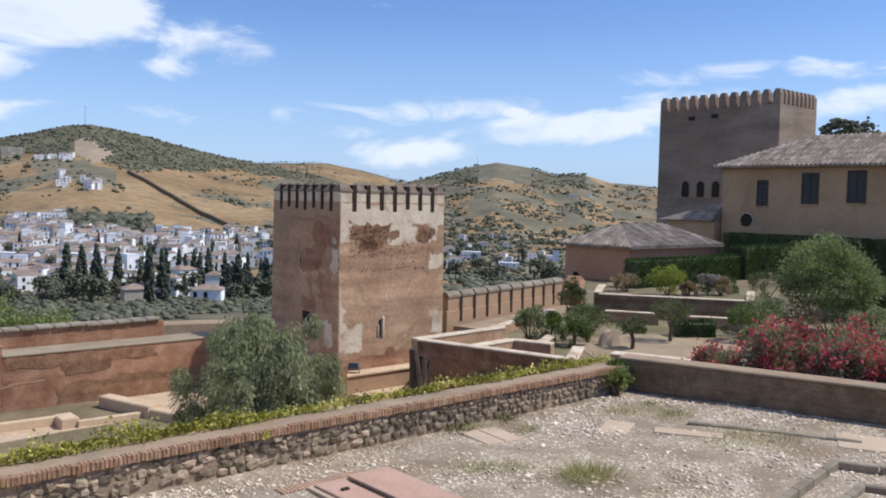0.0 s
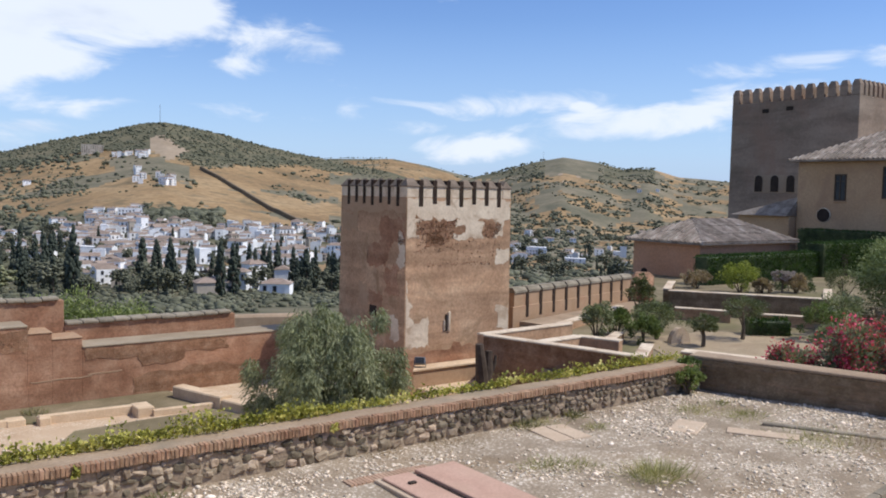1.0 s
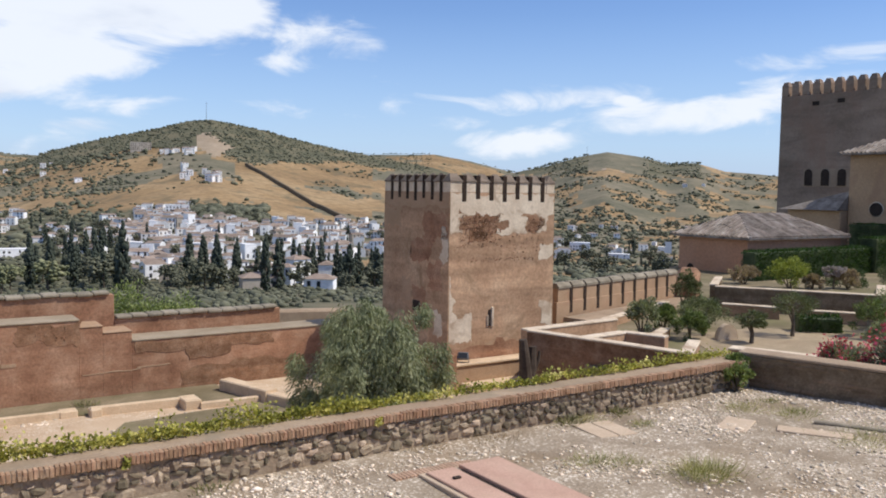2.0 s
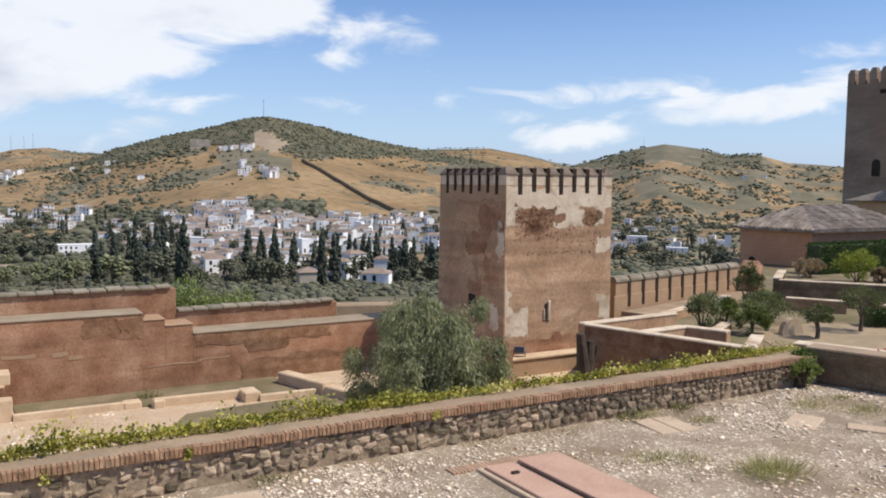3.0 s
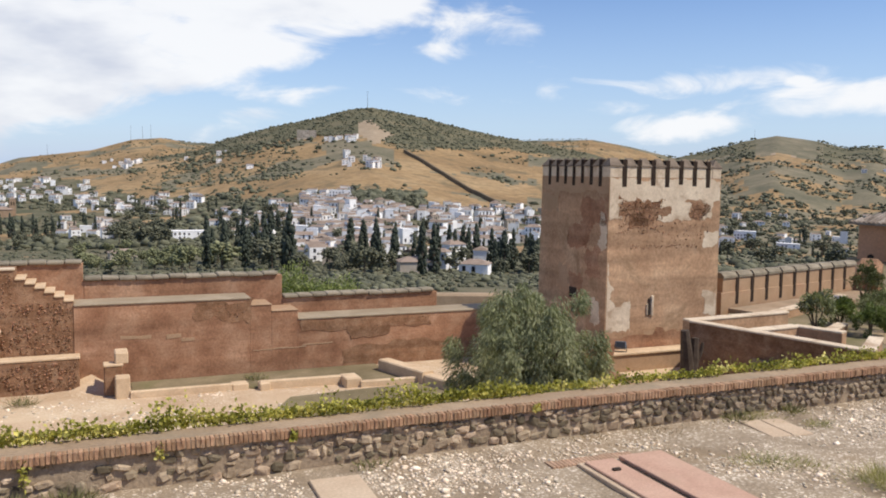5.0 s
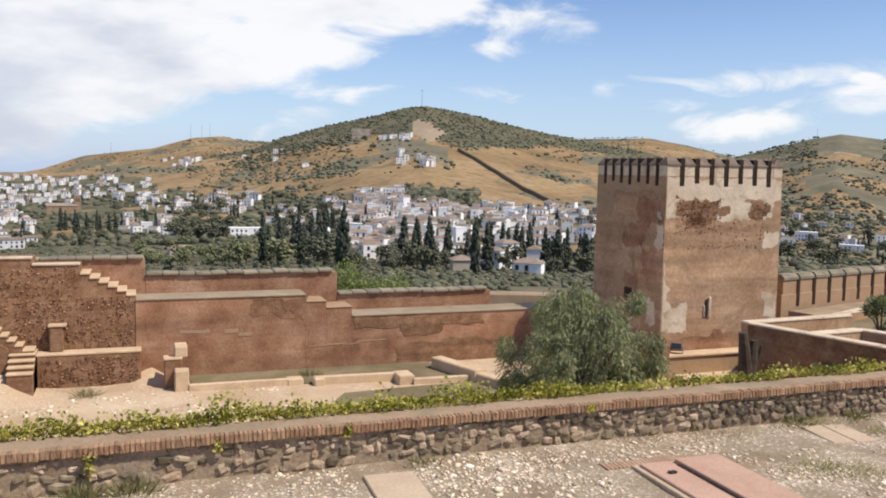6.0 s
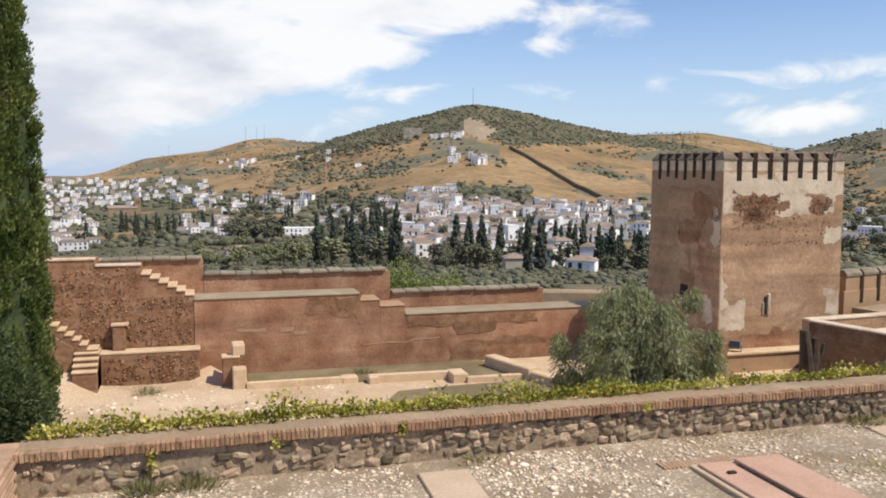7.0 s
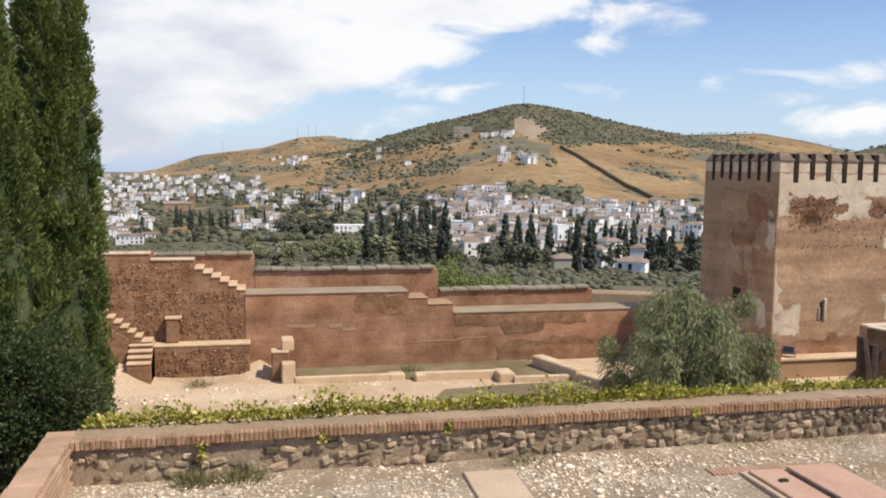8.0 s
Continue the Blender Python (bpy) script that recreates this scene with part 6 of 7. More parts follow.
# ---- beyond the walls ----
def outer_shrubs():
    for i, (az, r, rx, h, m_) in enumerate([(11.2, 43, 2.0, 2.5, "leaf_bright"), (13.6, 44, 2.4, 2.75, "leaf_bright"), (16.0, 45, 2.2, 2.6, "leaf_bright"), (18.2, 50, 2.0, 2.2, "leaf_grey"), (28.6, 42, 1.6, 1.7, "leaf_grey")]):
        x, y = r * math.sin(radians(az)), r * math.cos(radians(az))
        bush((x, y, ground_z(x, y) - 0.3), (rx, 1.6, h), "sprawling green shrub outside the rampart", M[m_], 170 + i, 0.2, 0.07, 60, 110, "wild_shrub", "shrubs outside the rampart")
    w = thing("outer_wall", (0, 0, 0), "pale crumbling outer wall below the rampart", "wall")
    pts = [(9.0, 39.5), (13.0, 40.2), (17.0, 40.4), (20.5, 39.8), (22.0, 39.0)]
    for i, (a, b) in enumerate(zip(pts, pts[1:])):
        part("stretch", wall_line(a, b, 0.8, -9, -2.15 - 0.08 * i, 0.1, z1b=-2.15 - 0.08 * (i + 1)), M["mortar_top"], w)


outer_shrubs()


def far_cypress_mesh(seed):
    rng = np.random.default_rng(seed)
    cs, rs = [], []
    for i in range(95):
        q = rng.random()
        prof = 0.115 * min(1, 0.5 + 3 * q) * (1 - max(0, q - 0.25) / 0.75) ** 0.7
        a = rng.uniform(0, 2 * math.pi)
        k = rng.uniform(0.35, 1.0)
        cs.append((math.cos(a) * prof * k, math.sin(a) * prof * k, 0.03 + 0.93 * q))
        w = 0.022 + 0.016 * rng.random()
        rs.append((w, w, 0.055))
    return lumps_mesh(np.array(cs), np.array(rs), 0.4, "crown")


def far_tree_mesh(seed, n=140, w0=0.03, w1=0.075):
    rng = np.random.default_rng(seed)
    cs, rs = [], []
    lobes = [(rng.uniform(-0.24, 0.24), rng.uniform(-0.24, 0.24), rng.uniform(0.4, 0.74), rng.uniform(0.16, 0.27)) for _ in range(7)]
    for i in range(n):
        x, y, z, r = lobes[i % 7]
        d = rng.normal(0, 1, 3)
        d /= np.linalg.norm(d)
        k = r * rng.uniform(0.5, 1.08)
        cs.append((x + d[0] * k, y + d[1] * k, z + d[2] * k * 0.85))
        w = rng.uniform(w0, w1)
        rs.append((w, w, w * 0.7))
    return lumps_mesh(np.array(cs), np.array(rs), 0.45, "crown")


def far_trees():
    rng = random.Random(81)
    cyp = [far_cypress_mesh(s) for s in range(4)]
    rnd_ = [far_tree_mesh(s) for s in range(10, 15)]
    orchard = [far_tree_mesh(s) for s in range(20, 23)]
    coarse = [far_tree_mesh(s, 42, 0.05, 0.11) for s in range(30, 34)]
    tr = tube([(0, 0, -0.3), (0, 0, 0.5)], [0.03, 0.015], 6)
    tm = bpy.data.meshes.new("trunk")
    tr.to_mesh(tm)
    tr.free()

    spots = []

    def plant(kind, az, el, size):
        x, y, z, r = at_view(az, el)
        spots.append((r, kind, Vector((x, y, z)), (size * rng.uniform(0.8, 1.25), size, size), rng.uniform(0, 6.28), rng.choice(cyp if kind else (orchard if el < -5.3 and -1 < az < 9 else rnd_))))
    # cypress groups: bearing from, to, elevation of the foot, how many, height in metres
    for a0, a1, e0, e1, n, s in [(-5.2, -1.0, -4.5, -4.0, 13, 19), (-1.0, 0.6, -4.3, -3.6, 4, 14), (-6.7, -6.5, -5.1, -4.9, 1, 17), (-7.2, -6.9, -3.2, -3.0, 1, 12), (1.0, 1.3, -4.2, -4.0, 1, 17), (7.6, 8.6, -6.6, -6.0, 4, 20), (5.4, 7.0, -3.7, -3.4, 3, 14), (8.8, 12.8, -6.7, -5.6, 13, 18), (8.4, 13.2, -4.9, -3.6, 10, 17), (12.4, 13.2, -7.0, -6.4, 3, 19), (17.0, 20.2, -6.8, -6.3, 13, 15), (21.2, 22.2, -7.1, -6.5, 4, 15), (22.4, 27.2, -7.0, -6.3, 15, 15), (27.2, 29.8, -6.8, -6.2, 9, 14), (12.5, 28, -4.6, -2.8, 15, 12), (3.0, 9.0, -3.0, -2.4, 9, 15), (41.5, 50, -5.6, -3.6, 14, 12)]:
        for i in range(n):
            plant(True, rng.uniform(a0, a1), rng.uniform(e0, e1), s * rng.uniform(0.7, 1.12))
    for a0, a1, e0, e1, n, s in [(2.0, 5.6, -5.2, -3.0, 34, 13), (8.4, 13.0, -6.8, -3.2, 28, 11), (0.0, 8.6, -6.9, -5.4, 30, 8.5), (13.5, 17, -7.3, -6.6, 8, 7), (17, 30, -7.2, -6.2, 22, 8), (-9, 0, -5.2, -4.6, 16, 9), (-9, 12, -3.4, -1.4, 42, 9), (13, 28, -5.2, -3.4, 26, 8), (17, 22, -2.4, -1.5, 22, 9), (40.5, 51, -5.8, -2.0, 64, 12), (30, 40, -6.5, -3.0, 18, 12), (6, 15, -0.6, 1.4, 14, 9), (12.5, 28, -3.6, -2.4, 44, 6), (-9.5, 0, -2.6, -1.0, 26, 7), (28, 37, -3.6, -2.4, 16, 7)]:
        for i in range(n):
            plant(False, rng.uniform(a0, a1), rng.uniform(e0, e1), s * rng.uniform(0.7, 1.3))
    # pines on the skyline above the palace house
    for az, el, s in ((64.3, 3.3, 40), (64.8, 3.4, 44), (65.3, 3.5, 48), (65.9, 3.6, 76), (66.3, 3.6, 72), (67.1, 3.8, 62), (67.7, 4.0, 40)):
        plant(False, az, el, s)


    spots.sort(key=lambda q: q[0])
    left = {True: 220, False: 230}
    vs, fs = [], []
    for r, kind, at, size, turn, me in spots:
        if left[kind] > 0:
            left[kind] -= 1
            t = thing("far_cypress" if kind else "valley_tree", at, "dark slender cypress among the town houses" if kind else "rounded dark green tree in the valley", "tree", "cypresses in the town" if kind else "trees in the valley")
            t.scale, t.rotation_euler = size, (0, 0, turn)
            placed("crown", me, M["far_cyp"] if kind else (M["far_olive"] if me in orchard else M["hazy_far_tree"]), t)
            placed("trunk", tm, M["bark"], t)
        else:
            m = Matrix.LocRotScale(at, Matrix.Rotation(turn, 3, "Z"), Vector(size))
            me = coarse[len(vs) % 4]
            base = sum(len(v) for v in vs)
            co = np.array([v.co[:] for v in me.vertices])
            vs.append(co @ np.array(m.to_3x3()).T + np.array(at))
            fs.append(np.array([p.vertices[:] for p in me.polygons]) + base)
    o = raw("distant_trees", np.vstack(vs), np.vstack(fs).tolist(), M["hazy_far_tree"])
    tagged(o, "dark green trees scattered through the distant town", "trees", kind="stuff")


far_trees()


def woods():
    """Scrub and pines of the hills, uncountable."""
    rng = np.random.default_rng(91)
    cs, rs = [], []

    def sow(n, a0, a1, e0, e1, size, rule):
        for i in range(n):
            az, el = rng.uniform(a0, a1), rng.uniform(e0, e1)
            x, y, z, r = at_view(az, el)
            if math.degrees(math.atan2(z - 4, r)) < el - 0.12:
                continue
            n1 = noise.fractal(Vector((x / 95, y / 95, 2.0)), 1.0, 2.0, 5)
            if not rule(az, el, n1):
                continue
            for _ in range(2):
                s = size * min(2.2, rng.lognormal(-0.25, 0.5))
                cs.append((x + rng.normal(0, size * 0.5), y + rng.normal(0, size * 0.5), z + s * 0.4))
                rs.append((s * rng.uniform(0.8, 1.6), s, s * 0.7))
    sow(6800, 6, 33, 0.8, 4.1, 1.15, lambda a, e, n: e > pine_line(a) - 0.1 + 0.3 * n and not (17.4 < a < 20.6 and 1.75 + 0.5 * abs(a - 18.6) < e < 3.3 - abs(a - 18) * 0.55))
    sow(1500, -4, 34, -2.0, 2.0, 1.7, lambda a, e, n: n > 0.12 + (0.3 if a > 21 else 0))
    sow(900, 5, 15, -0.2, 2.4, 2.2, lambda a, e, n: abs(e - (-0.3 + (a - 5) * 0.26)) < 0.32 and n > -0.5)
    sow(900, 3, 14, -1.4, 1.4, 1.4, lambda a, e, n: n > -0.25)
    sow(900, -6, 9, -0.6, 1.9, 1.3, lambda a, e, n: n > 0.0)
    sow(700, 16.8, 22.0, -2.4, -1.5, 2.6, lambda a, e, n: n > -0.6)
    sow(2600, 38, 57, 0.9, 2.6, 1.8, lambda a, e, n: n > -0.2 and (a < 43.4 or 47 < a < 50.6))
    sow(3600, 38, 57, -3.2, 1.2, 1.9, lambda a, e, n: n > -0.02)
    sow(700, 26, 40, -2.5, 2.0, 1.8, lambda a, e, n: n > 0.2)
    sow(250, -6, 8, -0.4, 1.6, 2.4, lambda a, e, n: n > 0.3)
    sow(2600, -9, 13, -5.2, -1.4, 2.0, lambda a, e, n: n > -0.15)
    sow(1500, 12, 38, -6.2, -2.6, 1.6, lambda a, e, n: n > 0.05)
    sow(4800, -9, 38, -8.1, -5.2, 0.6, lambda a, e, n: n > -0.5)
    sow(2400, 38, 57, -6.5, -2.2, 1.6, lambda a, e, n: n > -0.5)
    o = placed("woods", lumps_mesh(np.array(cs), np.array(rs), 0.4), M["hazy_far_tree"])
    tagged(o, "olive scrub and dark pines over the hills", "woods", kind="stuff")


woods()


# ---- the white town ----
def house_proto(w, d, h, wall, roof_kind, seed):
    """Parts of a small town house: walls, roof, windows; built once and copied."""
    rng = random.Random(seed)
    t = thing("town_house", (0, 0, -400), "whitewashed town house with a low tile roof" if wall == "white" else "cream rendered town house with a low tile roof", "house", "houses of the hillside town")
    bm = box(-w / 2, w / 2, -d / 2, d / 2, -4, h)
    part("wall", bm, M[wall], t)
    o = 0.35
    bm = bmesh.new()
    zr = h + d * 0.2
    if roof_kind == "gable":
        v = [bm.verts.new(q) for q in ((-w / 2 - o, -d / 2 - o, h), (w / 2 + o, -d / 2 - o, h), (w / 2 + o, d / 2 + o, h), (-w / 2 - o, d / 2 + o, h), (-w / 2 - o, 0, zr), (w / 2 + o, 0, zr))]
        fs = ((0, 1, 5, 4), (2, 3, 4, 5), (1, 2, 5), (3, 0, 4), (3, 2, 1, 0))
    elif roof_kind == "hip":
        v = [bm.verts.new(q) for q in ((-w / 2 - o, -d / 2 - o, h), (w / 2 + o, -d / 2 - o, h), (w / 2 + o, d / 2 + o, h), (-w / 2 - o, d / 2 + o, h), (-w / 2 + d * 0.4, 0, zr), (w / 2 - d * 0.4, 0, zr))]
        fs = ((0, 1, 5, 4), (2, 3, 4, 5), (1, 2, 5), (3, 0, 4), (3, 2, 1, 0))
    else:
        v = [bm.verts.new(q) for q in ((-w / 2 - 0.1, -d / 2 - 0.1, h), (w / 2 + 0.1, -d / 2 - 0.1, h), (w / 2 + 0.1, d / 2 + 0.1, h), (-w / 2 - 0.1, d / 2 + 0.1, h), (-w / 2 - 0.1, -d / 2 - 0.1, h + 0.6), (w / 2 + 0.1, -d / 2 - 0.1, h + 0.3), (w / 2 + 0.1, d / 2 + 0.1, h + 0.3), (-w / 2 - 0.1, d / 2 + 0.1, h + 0.6))]
        fs = ((0, 1, 5, 4), (1, 2, 6, 5), (2, 3, 7, 6), (3, 0, 4, 7), (4, 5, 6, 7))
    for f in fs:
        bm.faces.new([v[i] for i in f])
    bmesh.ops.recalc_face_normals(bm, faces=bm.faces)
    part("roof", bm, M["town_roof"] if roof_kind != "flat" else M[wall], t)
    k = max(2, int(w / 2.8))
    for fl in range(int(h // 2.7)):
        for i in range(k):
            if rng.random() < 0.22:
                continue
            x = -w / 2 + w * (i + 0.5) / k
            z = 0.9 + fl * 2.8
            ww = rng.choice((0.45, 0.55, 0.65))
            part("window", box(x - ww, x + ww, -d / 2 - 0.06, -d / 2 + 0.1, z, z + rng.choice((1.2, 1.6, 1.9))), M["pane"], t)
    return t


# where the houses stand, as bearings and elevations seen from the terrace: from, to, bottom, top, share
QUARTERS = [(12.2, 14.4, -3.7, -2.4, 7), (14.0, 17.3, -3.7, -1.5, 18), (17.0, 28.0, -3.6, -2.45, 26), (28.0, 37.5, -3.6, -2.5, 14), (13.2, 20.4, -6.2, -3.7, 20), (20.2, 29.5, -5.2, -3.6, 11), (21.4, 27.0, -6.7, -6.0, 2), (-9.8, -4.0, -2.6, -0.95, 17), (-4.0, 0.6, -2.3, -0.9, 7), (-9.8, -6.2, -5.2, -2.6, 11), (-1.2, 7.4, -3.2, -1.9, 9), (-1.0, 2.4, -4.7, -3.4, 4), (8.2, 13.0, -5.2, -2.4, 6), (1.0, 3.8, -0.15, 0.4, 2.5), (16.6, 19.2, -0.1, 1.15, 3.5), (15.3, 17.5, 1.9, 2.15, 1), (6.5, 13.5, 0.0, 1.2, 1.5), (40.8, 51, -4.6, -2.2, 6), (48, 51, 0.2, 0.6, 1)]


def site(rng):
    a0, a1, e0, e1, _ = rng.choices(QUARTERS, [q[4] for q in QUARTERS])[0]
    return rng.uniform(a0, a1), rng.uniform(e0, e1)


def town():
    rng = random.Random(95)
    protos = [house_proto(9, 7, 5.8, "white", "gable", 1), house_proto(7, 6, 6.4, "white", "hip", 2), house_proto(11, 7, 5.6, "white", "gable", 3), house_proto(6, 6, 7.2, "white", "flat", 4), house_proto(8, 6, 5.4, "cream", "gable", 5), house_proto(12, 8, 6.2, "white", "hip", 6), house_proto(7, 7, 5.6, "cream", "hip", 7), house_proto(9, 6, 4.0, "white", "flat", 8)]
    used = []
    n = 0
    tries = 0
    while n < 292 and tries < 9000:
        tries += 1
        az, el = site(rng)
        x, y, z, r = at_view(az, el)
        if any((x - a) ** 2 + (y - b) ** 2 < 50 for a, b in used):
            continue
        used.append((x, y))
        p = rng.choice(protos)
        s = rng.uniform(0.75, 1.1)
        h = copy_thing(p, pose(x, y, z, 0, 0, -az + rng.choice((0, 0, 0, 90, -20, 25, 40)) + rng.uniform(-10, 10)))
        h.scale = (s, s, s * rng.uniform(0.8, 1.45))
        n += 1
    # the rest of the town, packed between them
    vs = []
    fs, mi = [], []
    for k in range(560):
        az, el = site(rng)
        x, y, z, r = at_view(az, el)
        w, d, h = rng.uniform(5, 10), rng.uniform(5, 7), rng.uniform(4, 7.5)
        a = radians(-az + rng.choice((0, 0, 90, 20, -30)) + rng.uniform(-8, 8))
        b = len(vs)
        ca, sa = math.cos(a), math.sin(a)
        for px, py, pz in ((-w / 2, -d / 2, -4), (w / 2, -d / 2, -4), (w / 2, d / 2, -4), (-w / 2, d / 2, -4), (-w / 2, -d / 2, h), (w / 2, -d / 2, h), (w / 2, d / 2, h), (-w / 2, d / 2, h), (-w / 2, 0, h + d * 0.2), (w / 2, 0, h + d * 0.2)):
            vs.append((x + px * ca - py * sa, y + px * sa + py * ca, z + pz))
        for f, m_ in (((0, 1, 5, 4), 0), ((1, 2, 6, 9, 5), 0), ((2, 3, 7, 6), 0), ((3, 0, 4, 8, 7), 0), ((4, 5, 9, 8), 1), ((6, 7, 8, 9), 1)):
            fs.append(tuple(b + q for q in f))
            mi.append(m_ if rng.random() > 0.0 else 0)
        # a row of windows proud of the front
        kk = max(1, int(w / 3))
        for i in range(kk):
            for zz in (1.0, 3.8):
                if zz + 1.6 > h:
                    continue
                cx = -w / 2 + w * (i + 0.5) / kk
                b2 = len(vs)
                for px, pz in ((cx - 0.5, zz), (cx + 0.5, zz), (cx + 0.5, zz + 1.5), (cx - 0.5, zz + 1.5)):
                    for py in (-d / 2 - 0.08, -d / 2 + 0.1):
                        vs.append((x + px * ca - py * sa, y + px * sa + py * ca, z + pz))
                for f in ((0, 2, 4, 6), (0, 1, 3, 2), (2, 3, 5, 4), (4, 5, 7, 6), (6, 7, 1, 0)):
                    fs.append(tuple(b2 + q for q in f))
                    mi.append(2)
    o = raw("far_town_houses", vs, fs, [M["white_far"], M["roof_far"], M["pane"]])
    o.data.polygons.foreach_set("material_index", mi)
    tagged(o, "crowded white houses of the hillside town", "houses", kind="stuff")
    # single larger buildings
    def big(name, az, el, w, d, h, wall, label, cat="house", rot=0, flat=False):
        x, y, z, r = at_view(az, el)
        t = house_proto(w, d, h, wall, "flat" if flat else "hip", int(az * 10) + 500)
        t.name = name
        t.matrix_basis = pose(x, y, z, 0, 0, -az + rot)
        return tagged(t, label, cat, "large buildings of the town")
    big("villa", 6.7, -4.7, 24, 10, 6.0, "white", "long low white villa among trees", rot=12, flat=True)
    big("villa", 16.4, -2.0, 20, 9, 9, "white", "tall white house at the top of the town", flat=True)
    big("villa", 2.2, -3.9, 12, 8, 7, "white", "white villa with shuttered windows")
    big("townhouse_row", -8.0, -4.7, 22, 8, 7.5, "white", "row of white houses under brown roofs", rot=5)
    big("townhouse_row", -7.4, -5.3, 18, 8, 6, "white", "row of white houses under brown roofs", rot=-4)
    big("farmhouse", 16.2, -6.3, 10, 7, 4.5, "cream", "low house with a wide tile roof")
    big("farmhouse", 21.6, -6.9, 11, 7, 3.6, "cream", "low house with a wide tile roof", rot=10)
    big("farmhouse", 25.6, -6.9, 9, 7, 3.4, "white", "low house with a wide tile roof", rot=-10)
    big("farmhouse", 2.6, -5.9, 13, 9, 4.0, "cream", "low house with a wide tile roof", rot=8)
    big("hermitage", 14.2, 2.05, 30, 14, 12, "cream", "pale hermitage high on the hill", "church", flat=True)
    big("villa", 43.0, -4.0, 20, 9, 8, "white", "white house in the valley among trees", flat=True)
    big("villa", 45.6, -4.6, 18, 8, 6, "white", "white house in the valley among trees", flat=True)
    # church: brick nave and bell tower
    x, y, z, r = at_view(-4.4, -3.2)
    c = thing("church", (x, y, z), "brown brick church with a square bell tower", "church")
    c.rotation_euler = (0, 0, radians(6))
    c.scale = (1.25, 1.25, 1.25)
    part("nave", box(-13, 11, -6, 6, -4, 6.5), M["church"], c)
    rb = bmesh.new()
    v = [rb.verts.new(q) for q in ((-13.5, -6.5, 6.5), (11.5, -6.5, 6.5), (11.5, 6.5, 6.5), (-13.5, 6.5, 6.5), (-13.5, 0, 9), (11.5, 0, 9))]
    for f in ((0, 1, 5, 4), (2, 3, 4, 5), (1, 2, 5), (3, 0, 4), (3, 2, 1, 0)):
        rb.faces.new([v[i] for i in f])
    part("roof", rb, M["town_roof"], c)
    bt = part("bell_tower", box(9, 14, -3.5, 1.5, -4, 15), M["church"], c)
    part("bell_opening", box(10.1, 11.0, -3.6, -3.3, 10, 13), M["dark"], bt)
    part("bell_opening", box(12.0, 12.9, -3.6, -3.3, 10, 13), M["dark"], bt)
    part("tower_roof", tube([(11.5, -1, 15), (11.5, -1, 17.4)], [3.8, 0.1], 4), M["town_roof"], c)
    for p in protos:
        for q in list(p.children):
            bpy.data.objects.remove(q)
        bpy.data.objects.remove(p)


town()


def hill_wall():
    w = thing("old_town_wall", (0, 0, 0), "old dark town wall running down the hillside", "wall")
    prev = None
    for i in range(15):
        f = i / 14
        x, y, z, r = at_view(20.7 + 6.4 * f, 1.3 - 3.5 * f - 0.15 * math.sin(f * 3.14))
        if prev:
            a, b = Vector((prev[0], prev[1], prev[2])), Vector((x, y, z))
            part("stretch", wall_line(a.xy, b.xy, 2.5, min(a.z, b.z) - 6, a.z + 4.5, 0.3, z1b=b.z + 4.5), M["hill_wall"], w)
        prev = (x, y, z)
    for az, el, h, n in ((18.2, 4.1, 32, 1), (3.2, 1.66, 40, 1), (3.9, 1.72, 37, 1), (4.4, 1.78, 40, 1), (-1.6, 0.6, 30, 1), (43.3, 2.35, 23, 1)):
        x, y, z, r = at_view(az, el)
        m_ = thing("radio_mast", (x, y, z - 1), "thin grey radio mast on the hilltop", "mast", "masts on the hills")
        part("pole", tube([(0, 0, 0), (0, 0, h)], [0.4, 0.2], 6), M["metal"], m_)
        part("crossarm", box(-1.0, 1.0, -0.15, 0.15, h - 2.5, h - 1.6), M["metal"], m_)


hill_wall()

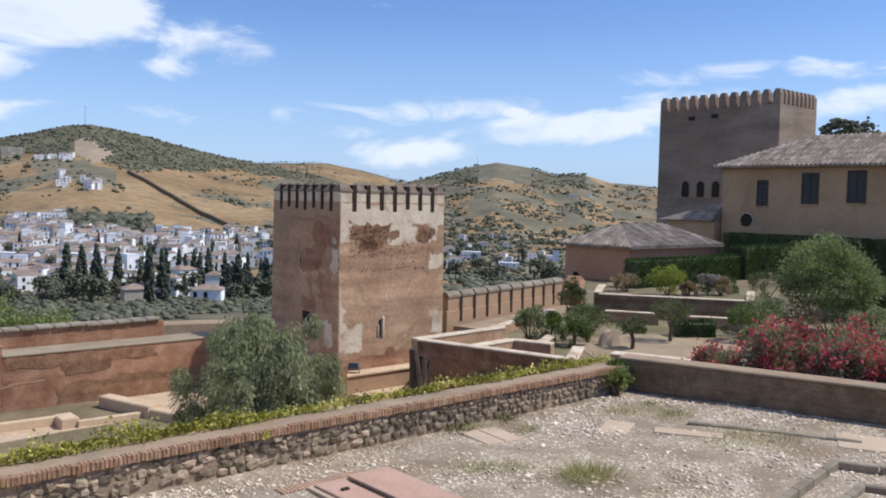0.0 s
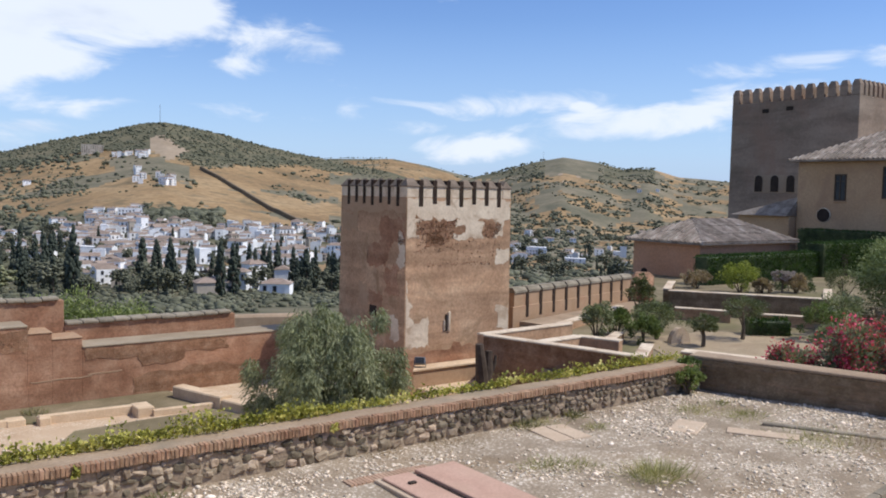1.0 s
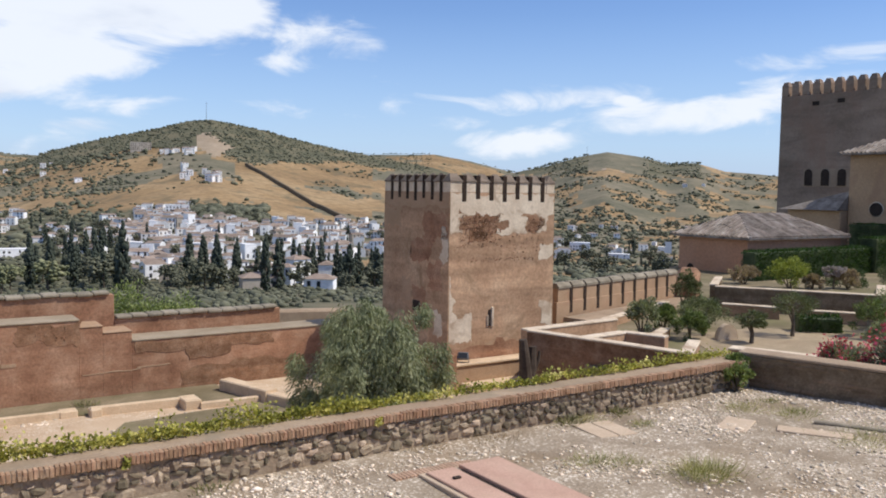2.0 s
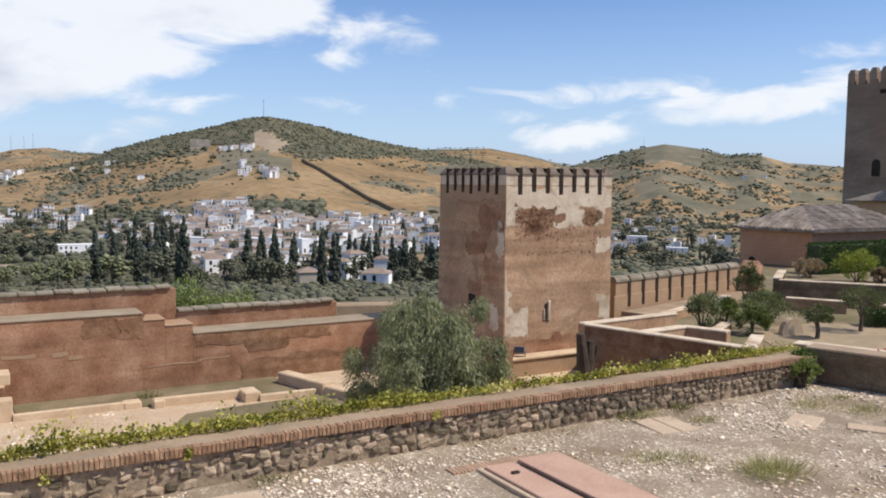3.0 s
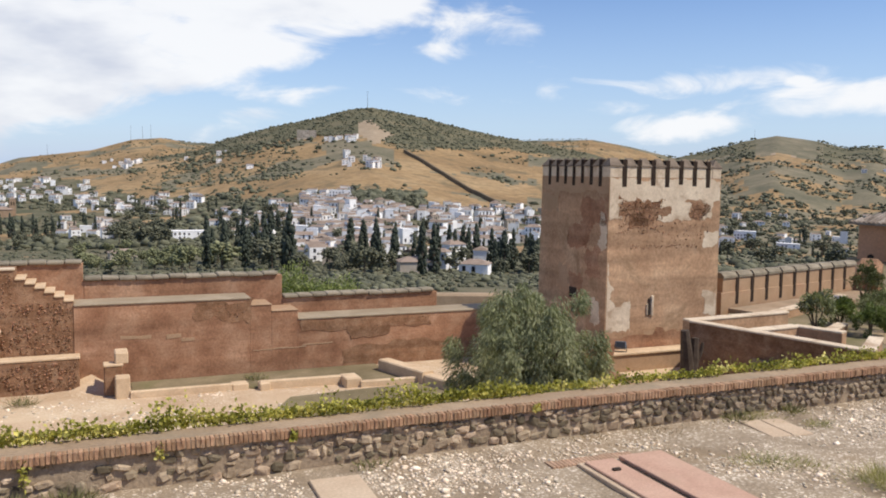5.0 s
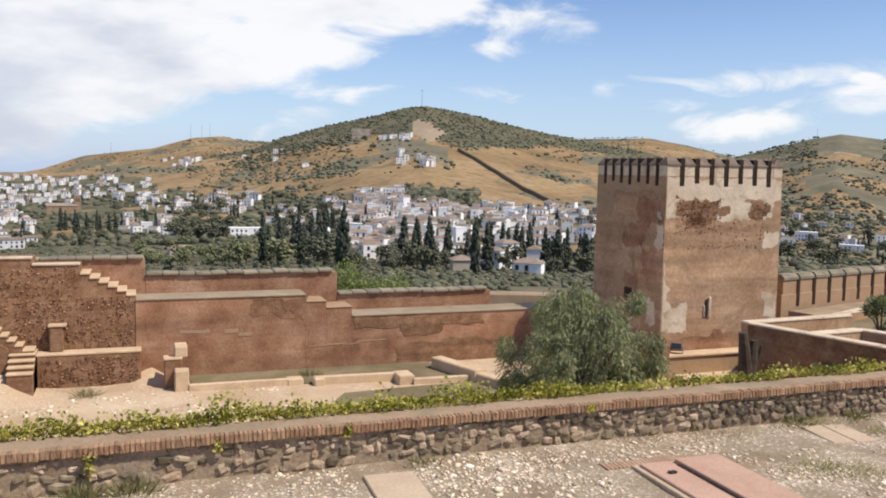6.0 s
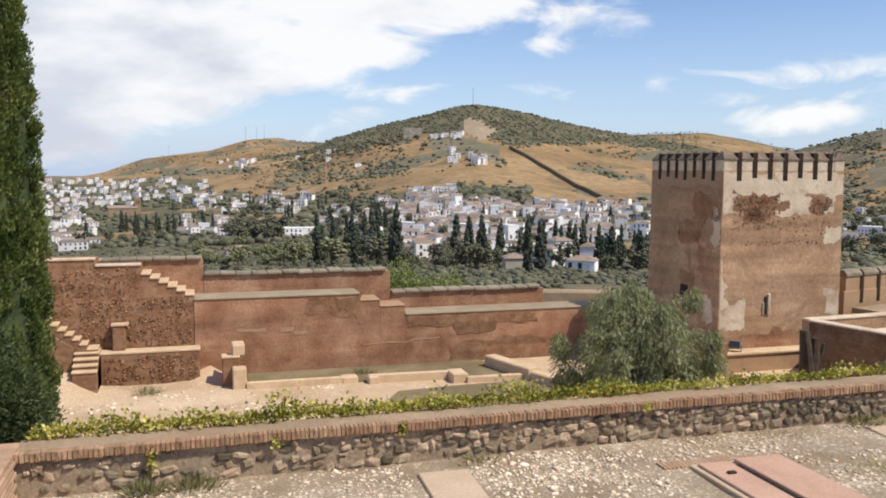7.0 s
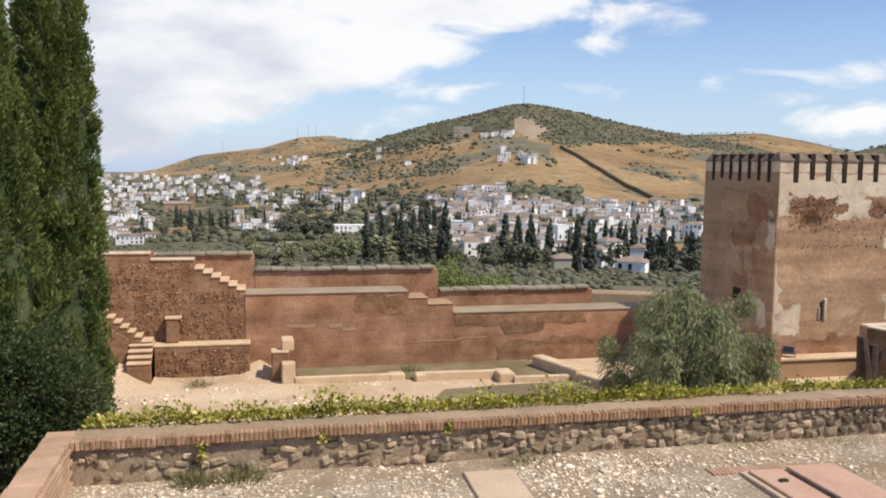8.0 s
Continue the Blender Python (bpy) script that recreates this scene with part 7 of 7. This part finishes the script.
# ---- pieces of the terrace walls ----
def parapet_pieces():
    rng = random.Random(71)
    meshes = []
    for k in range(4):
        bm = box(-0.024, 0.024, 0, 0.13, -0.115, 0.0, bevel=0.006)
        for v in bm.verts:
            v.co += Vector((rng.uniform(-0.002, 0.002), rng.uniform(-0.006, 0.006), rng.uniform(-0.003, 0.003)))
        me = bpy.data.meshes.new("brick")
        bm.to_mesh(me)
        bm.free()
        meshes.append(me)
    n = int((XR - XL) / 0.0585)
    for i in range(n):
        x = XL + 0.03 + 0.0585 * i
        o = placed("brick", meshes[i % 4], M["brick"], PARAPET)
        o.location = (x, YW - 0.055 + rng.uniform(-0.007, 0.007), ZP + rng.uniform(-0.006, 0.006) + 0.012 * noise.noise(Vector((x * 0.5, 0, 0))))
        o.rotation_euler = (rng.uniform(-0.03, 0.03), rng.uniform(-0.05, 0.05), rng.uniform(-0.03, 0.03))
    part("brick_bed", box(XL, XR + 0.2, YW - 0.043, YW + 0.16, ZP - 0.112, ZP - 0.012, bevel=0.01), M["mortar_top"], PARAPET)
    # rubble stones of the face
    smesh = []
    for k in range(12):
        bm = bmesh.new()
        add_box(bm, -0.5, 0.5, -0.5, 0.5, -0.5, 0.5, 0.24)
        for v in bm.verts:
            v.co *= 1 + rng.uniform(-0.13, 0.13)
            v.co += Vector((rng.uniform(-0.07, 0.07), 0, rng.uniform(-0.07, 0.07)))
        me = bpy.data.meshes.new("stone")
        bm.to_mesh(me)
        bm.free()
        smesh.append(me)
    z = 0.03
    count = 0
    rows = (0.125, 0.105, 0.10, 0.085)
    rest_c, rest_r = [], []
    for ri, hgt in enumerate(rows):
        x = XL + 0.05 + rng.uniform(0, 0.1)
        while x < XR + 0.25:
            w = hgt * rng.uniform(0.7, 2.3)
            hh = hgt * rng.choice((0.6, 0.8, 0.95, 1.1, 1.5))
            cz = z + hgt / 2 + rng.uniform(-0.03, 0.03) + 0.05 * noise.noise(Vector((x * 0.8, ri * 0.4, 0)))
            if rng.random() < (0.72 if x < 3.2 else 0.9):
                if x < 8.2 and count < 300:
                    o = placed("stone", smesh[rng.randrange(12)], M["stone"], PARAPET)
                    o.location = (x + w / 2, YW + 0.052 + rng.uniform(-0.025, 0.012), cz)
                    o.scale = (w * 0.97, 0.12, hh * 0.97)
                    o.rotation_euler = (rng.uniform(-0.1, 0.1), rng.uniform(-0.4, 0.4), rng.uniform(-0.15, 0.15))
                    count += 1
                else:
                    rest_c.append((x + w / 2, YW + 0.03, cz))
                    rest_r.append((w * 0.56, 0.07, hh * 0.56))
            x += w * 1.03
        z += hgt
    V, Fc = ico()
    vs, fs = [], []
    for c, r in zip(rest_c, rest_r):
        b = len(vs)
        vs += [tuple(c[i] + v[i] * r[i] * (1 + rng.uniform(-0.15, 0.15)) for i in range(3)) for v in V]
        fs += [tuple(int(q) + b for q in f) for f in Fc]
    o = raw("rubble_stones", vs, fs, M["stone_far"], PARAPET)
    o["kind"] = "stuff"
    # coping bricks of the side wall
    me = bpy.data.meshes.new("brick")
    bm = box(-0.17, 0.17, -0.055, 0.055, -0.07, 0.0, bevel=0.008)
    bm.to_mesh(me)
    bm.free()
    y = YW + 0.35
    while y > 2.5:
        o = placed("brick", me, M["brick_light"], SIDE)
        o.location = (XL - 0.165 + rng.uniform(-0.006, 0.006), y, ZP + rng.uniform(-0.004, 0.004))
        o.rotation_euler = (0, rng.uniform(-0.02, 0.02), rng.uniform(-0.03, 0.03))
        y -= 0.117
    # flat bricks of the inner corner
    me = bpy.data.meshes.new("brick")
    bm = box(-0.01, 0.05, -0.13, 0.13, -0.028, 0.028, bevel=0.006)
    bm.to_mesh(me)
    bm.free()
    for r in range(7):
        y = YW - 0.15 - 0.14 * (r % 2)
        while y > 6.5:
            o = placed("brick", me, M["brick_light"], SIDE)
            o.location = (XL - 0.02, y, 0.05 + r * 0.07)
            y -= 0.28


parapet_pieces()


def end_wall_bricks():
    """Worn thin bricks in uneven courses on the face of the end wall."""
    rng = random.Random(77)
    meshes = []
    for k in range(4):
        bm = box(-0.13, 0.13, -0.03, 0.03, -0.03, 0.03, bevel=0.01)
        for v in bm.verts:
            v.co += Vector((rng.uniform(-0.012, 0.012), rng.uniform(-0.004, 0.004), rng.uniform(-0.006, 0.006)))
        me = bpy.data.meshes.new("brick")
        bm.to_mesh(me)
        bm.free()
        meshes.append(me)
    d = (R1 - R0).normalized()
    face = Vector((d.y, -d.x, 0)) if Vector((d.y, -d.x, 0)).x < 0 else Vector((-d.y, d.x, 0))
    turn = math.atan2(d.y, d.x)
    base = R0 + Vector((0.22, 0, 0)) + face * 0.197
    n = 0
    for row in range(8):
        s = rng.uniform(0, 0.25)
        while s < 9.0 and n < 300:
            if noise.noise(Vector((s * 0.7, row * 0.35, 3))) + 0.05 * s > 0.12:
                o = placed("brick", meshes[n % 4], M["end_brick"], END)
                o.location = base + d * s + face * rng.uniform(-0.004, 0.008) + Vector((0, 0, 0.07 + 0.078 * row + rng.uniform(-0.008, 0.008)))
                o.rotation_euler = (0, rng.uniform(-0.06, 0.06), turn + rng.uniform(-0.03, 0.03))
                n += 1
            s += rng.uniform(0.25, 0.3)


end_wall_bricks()
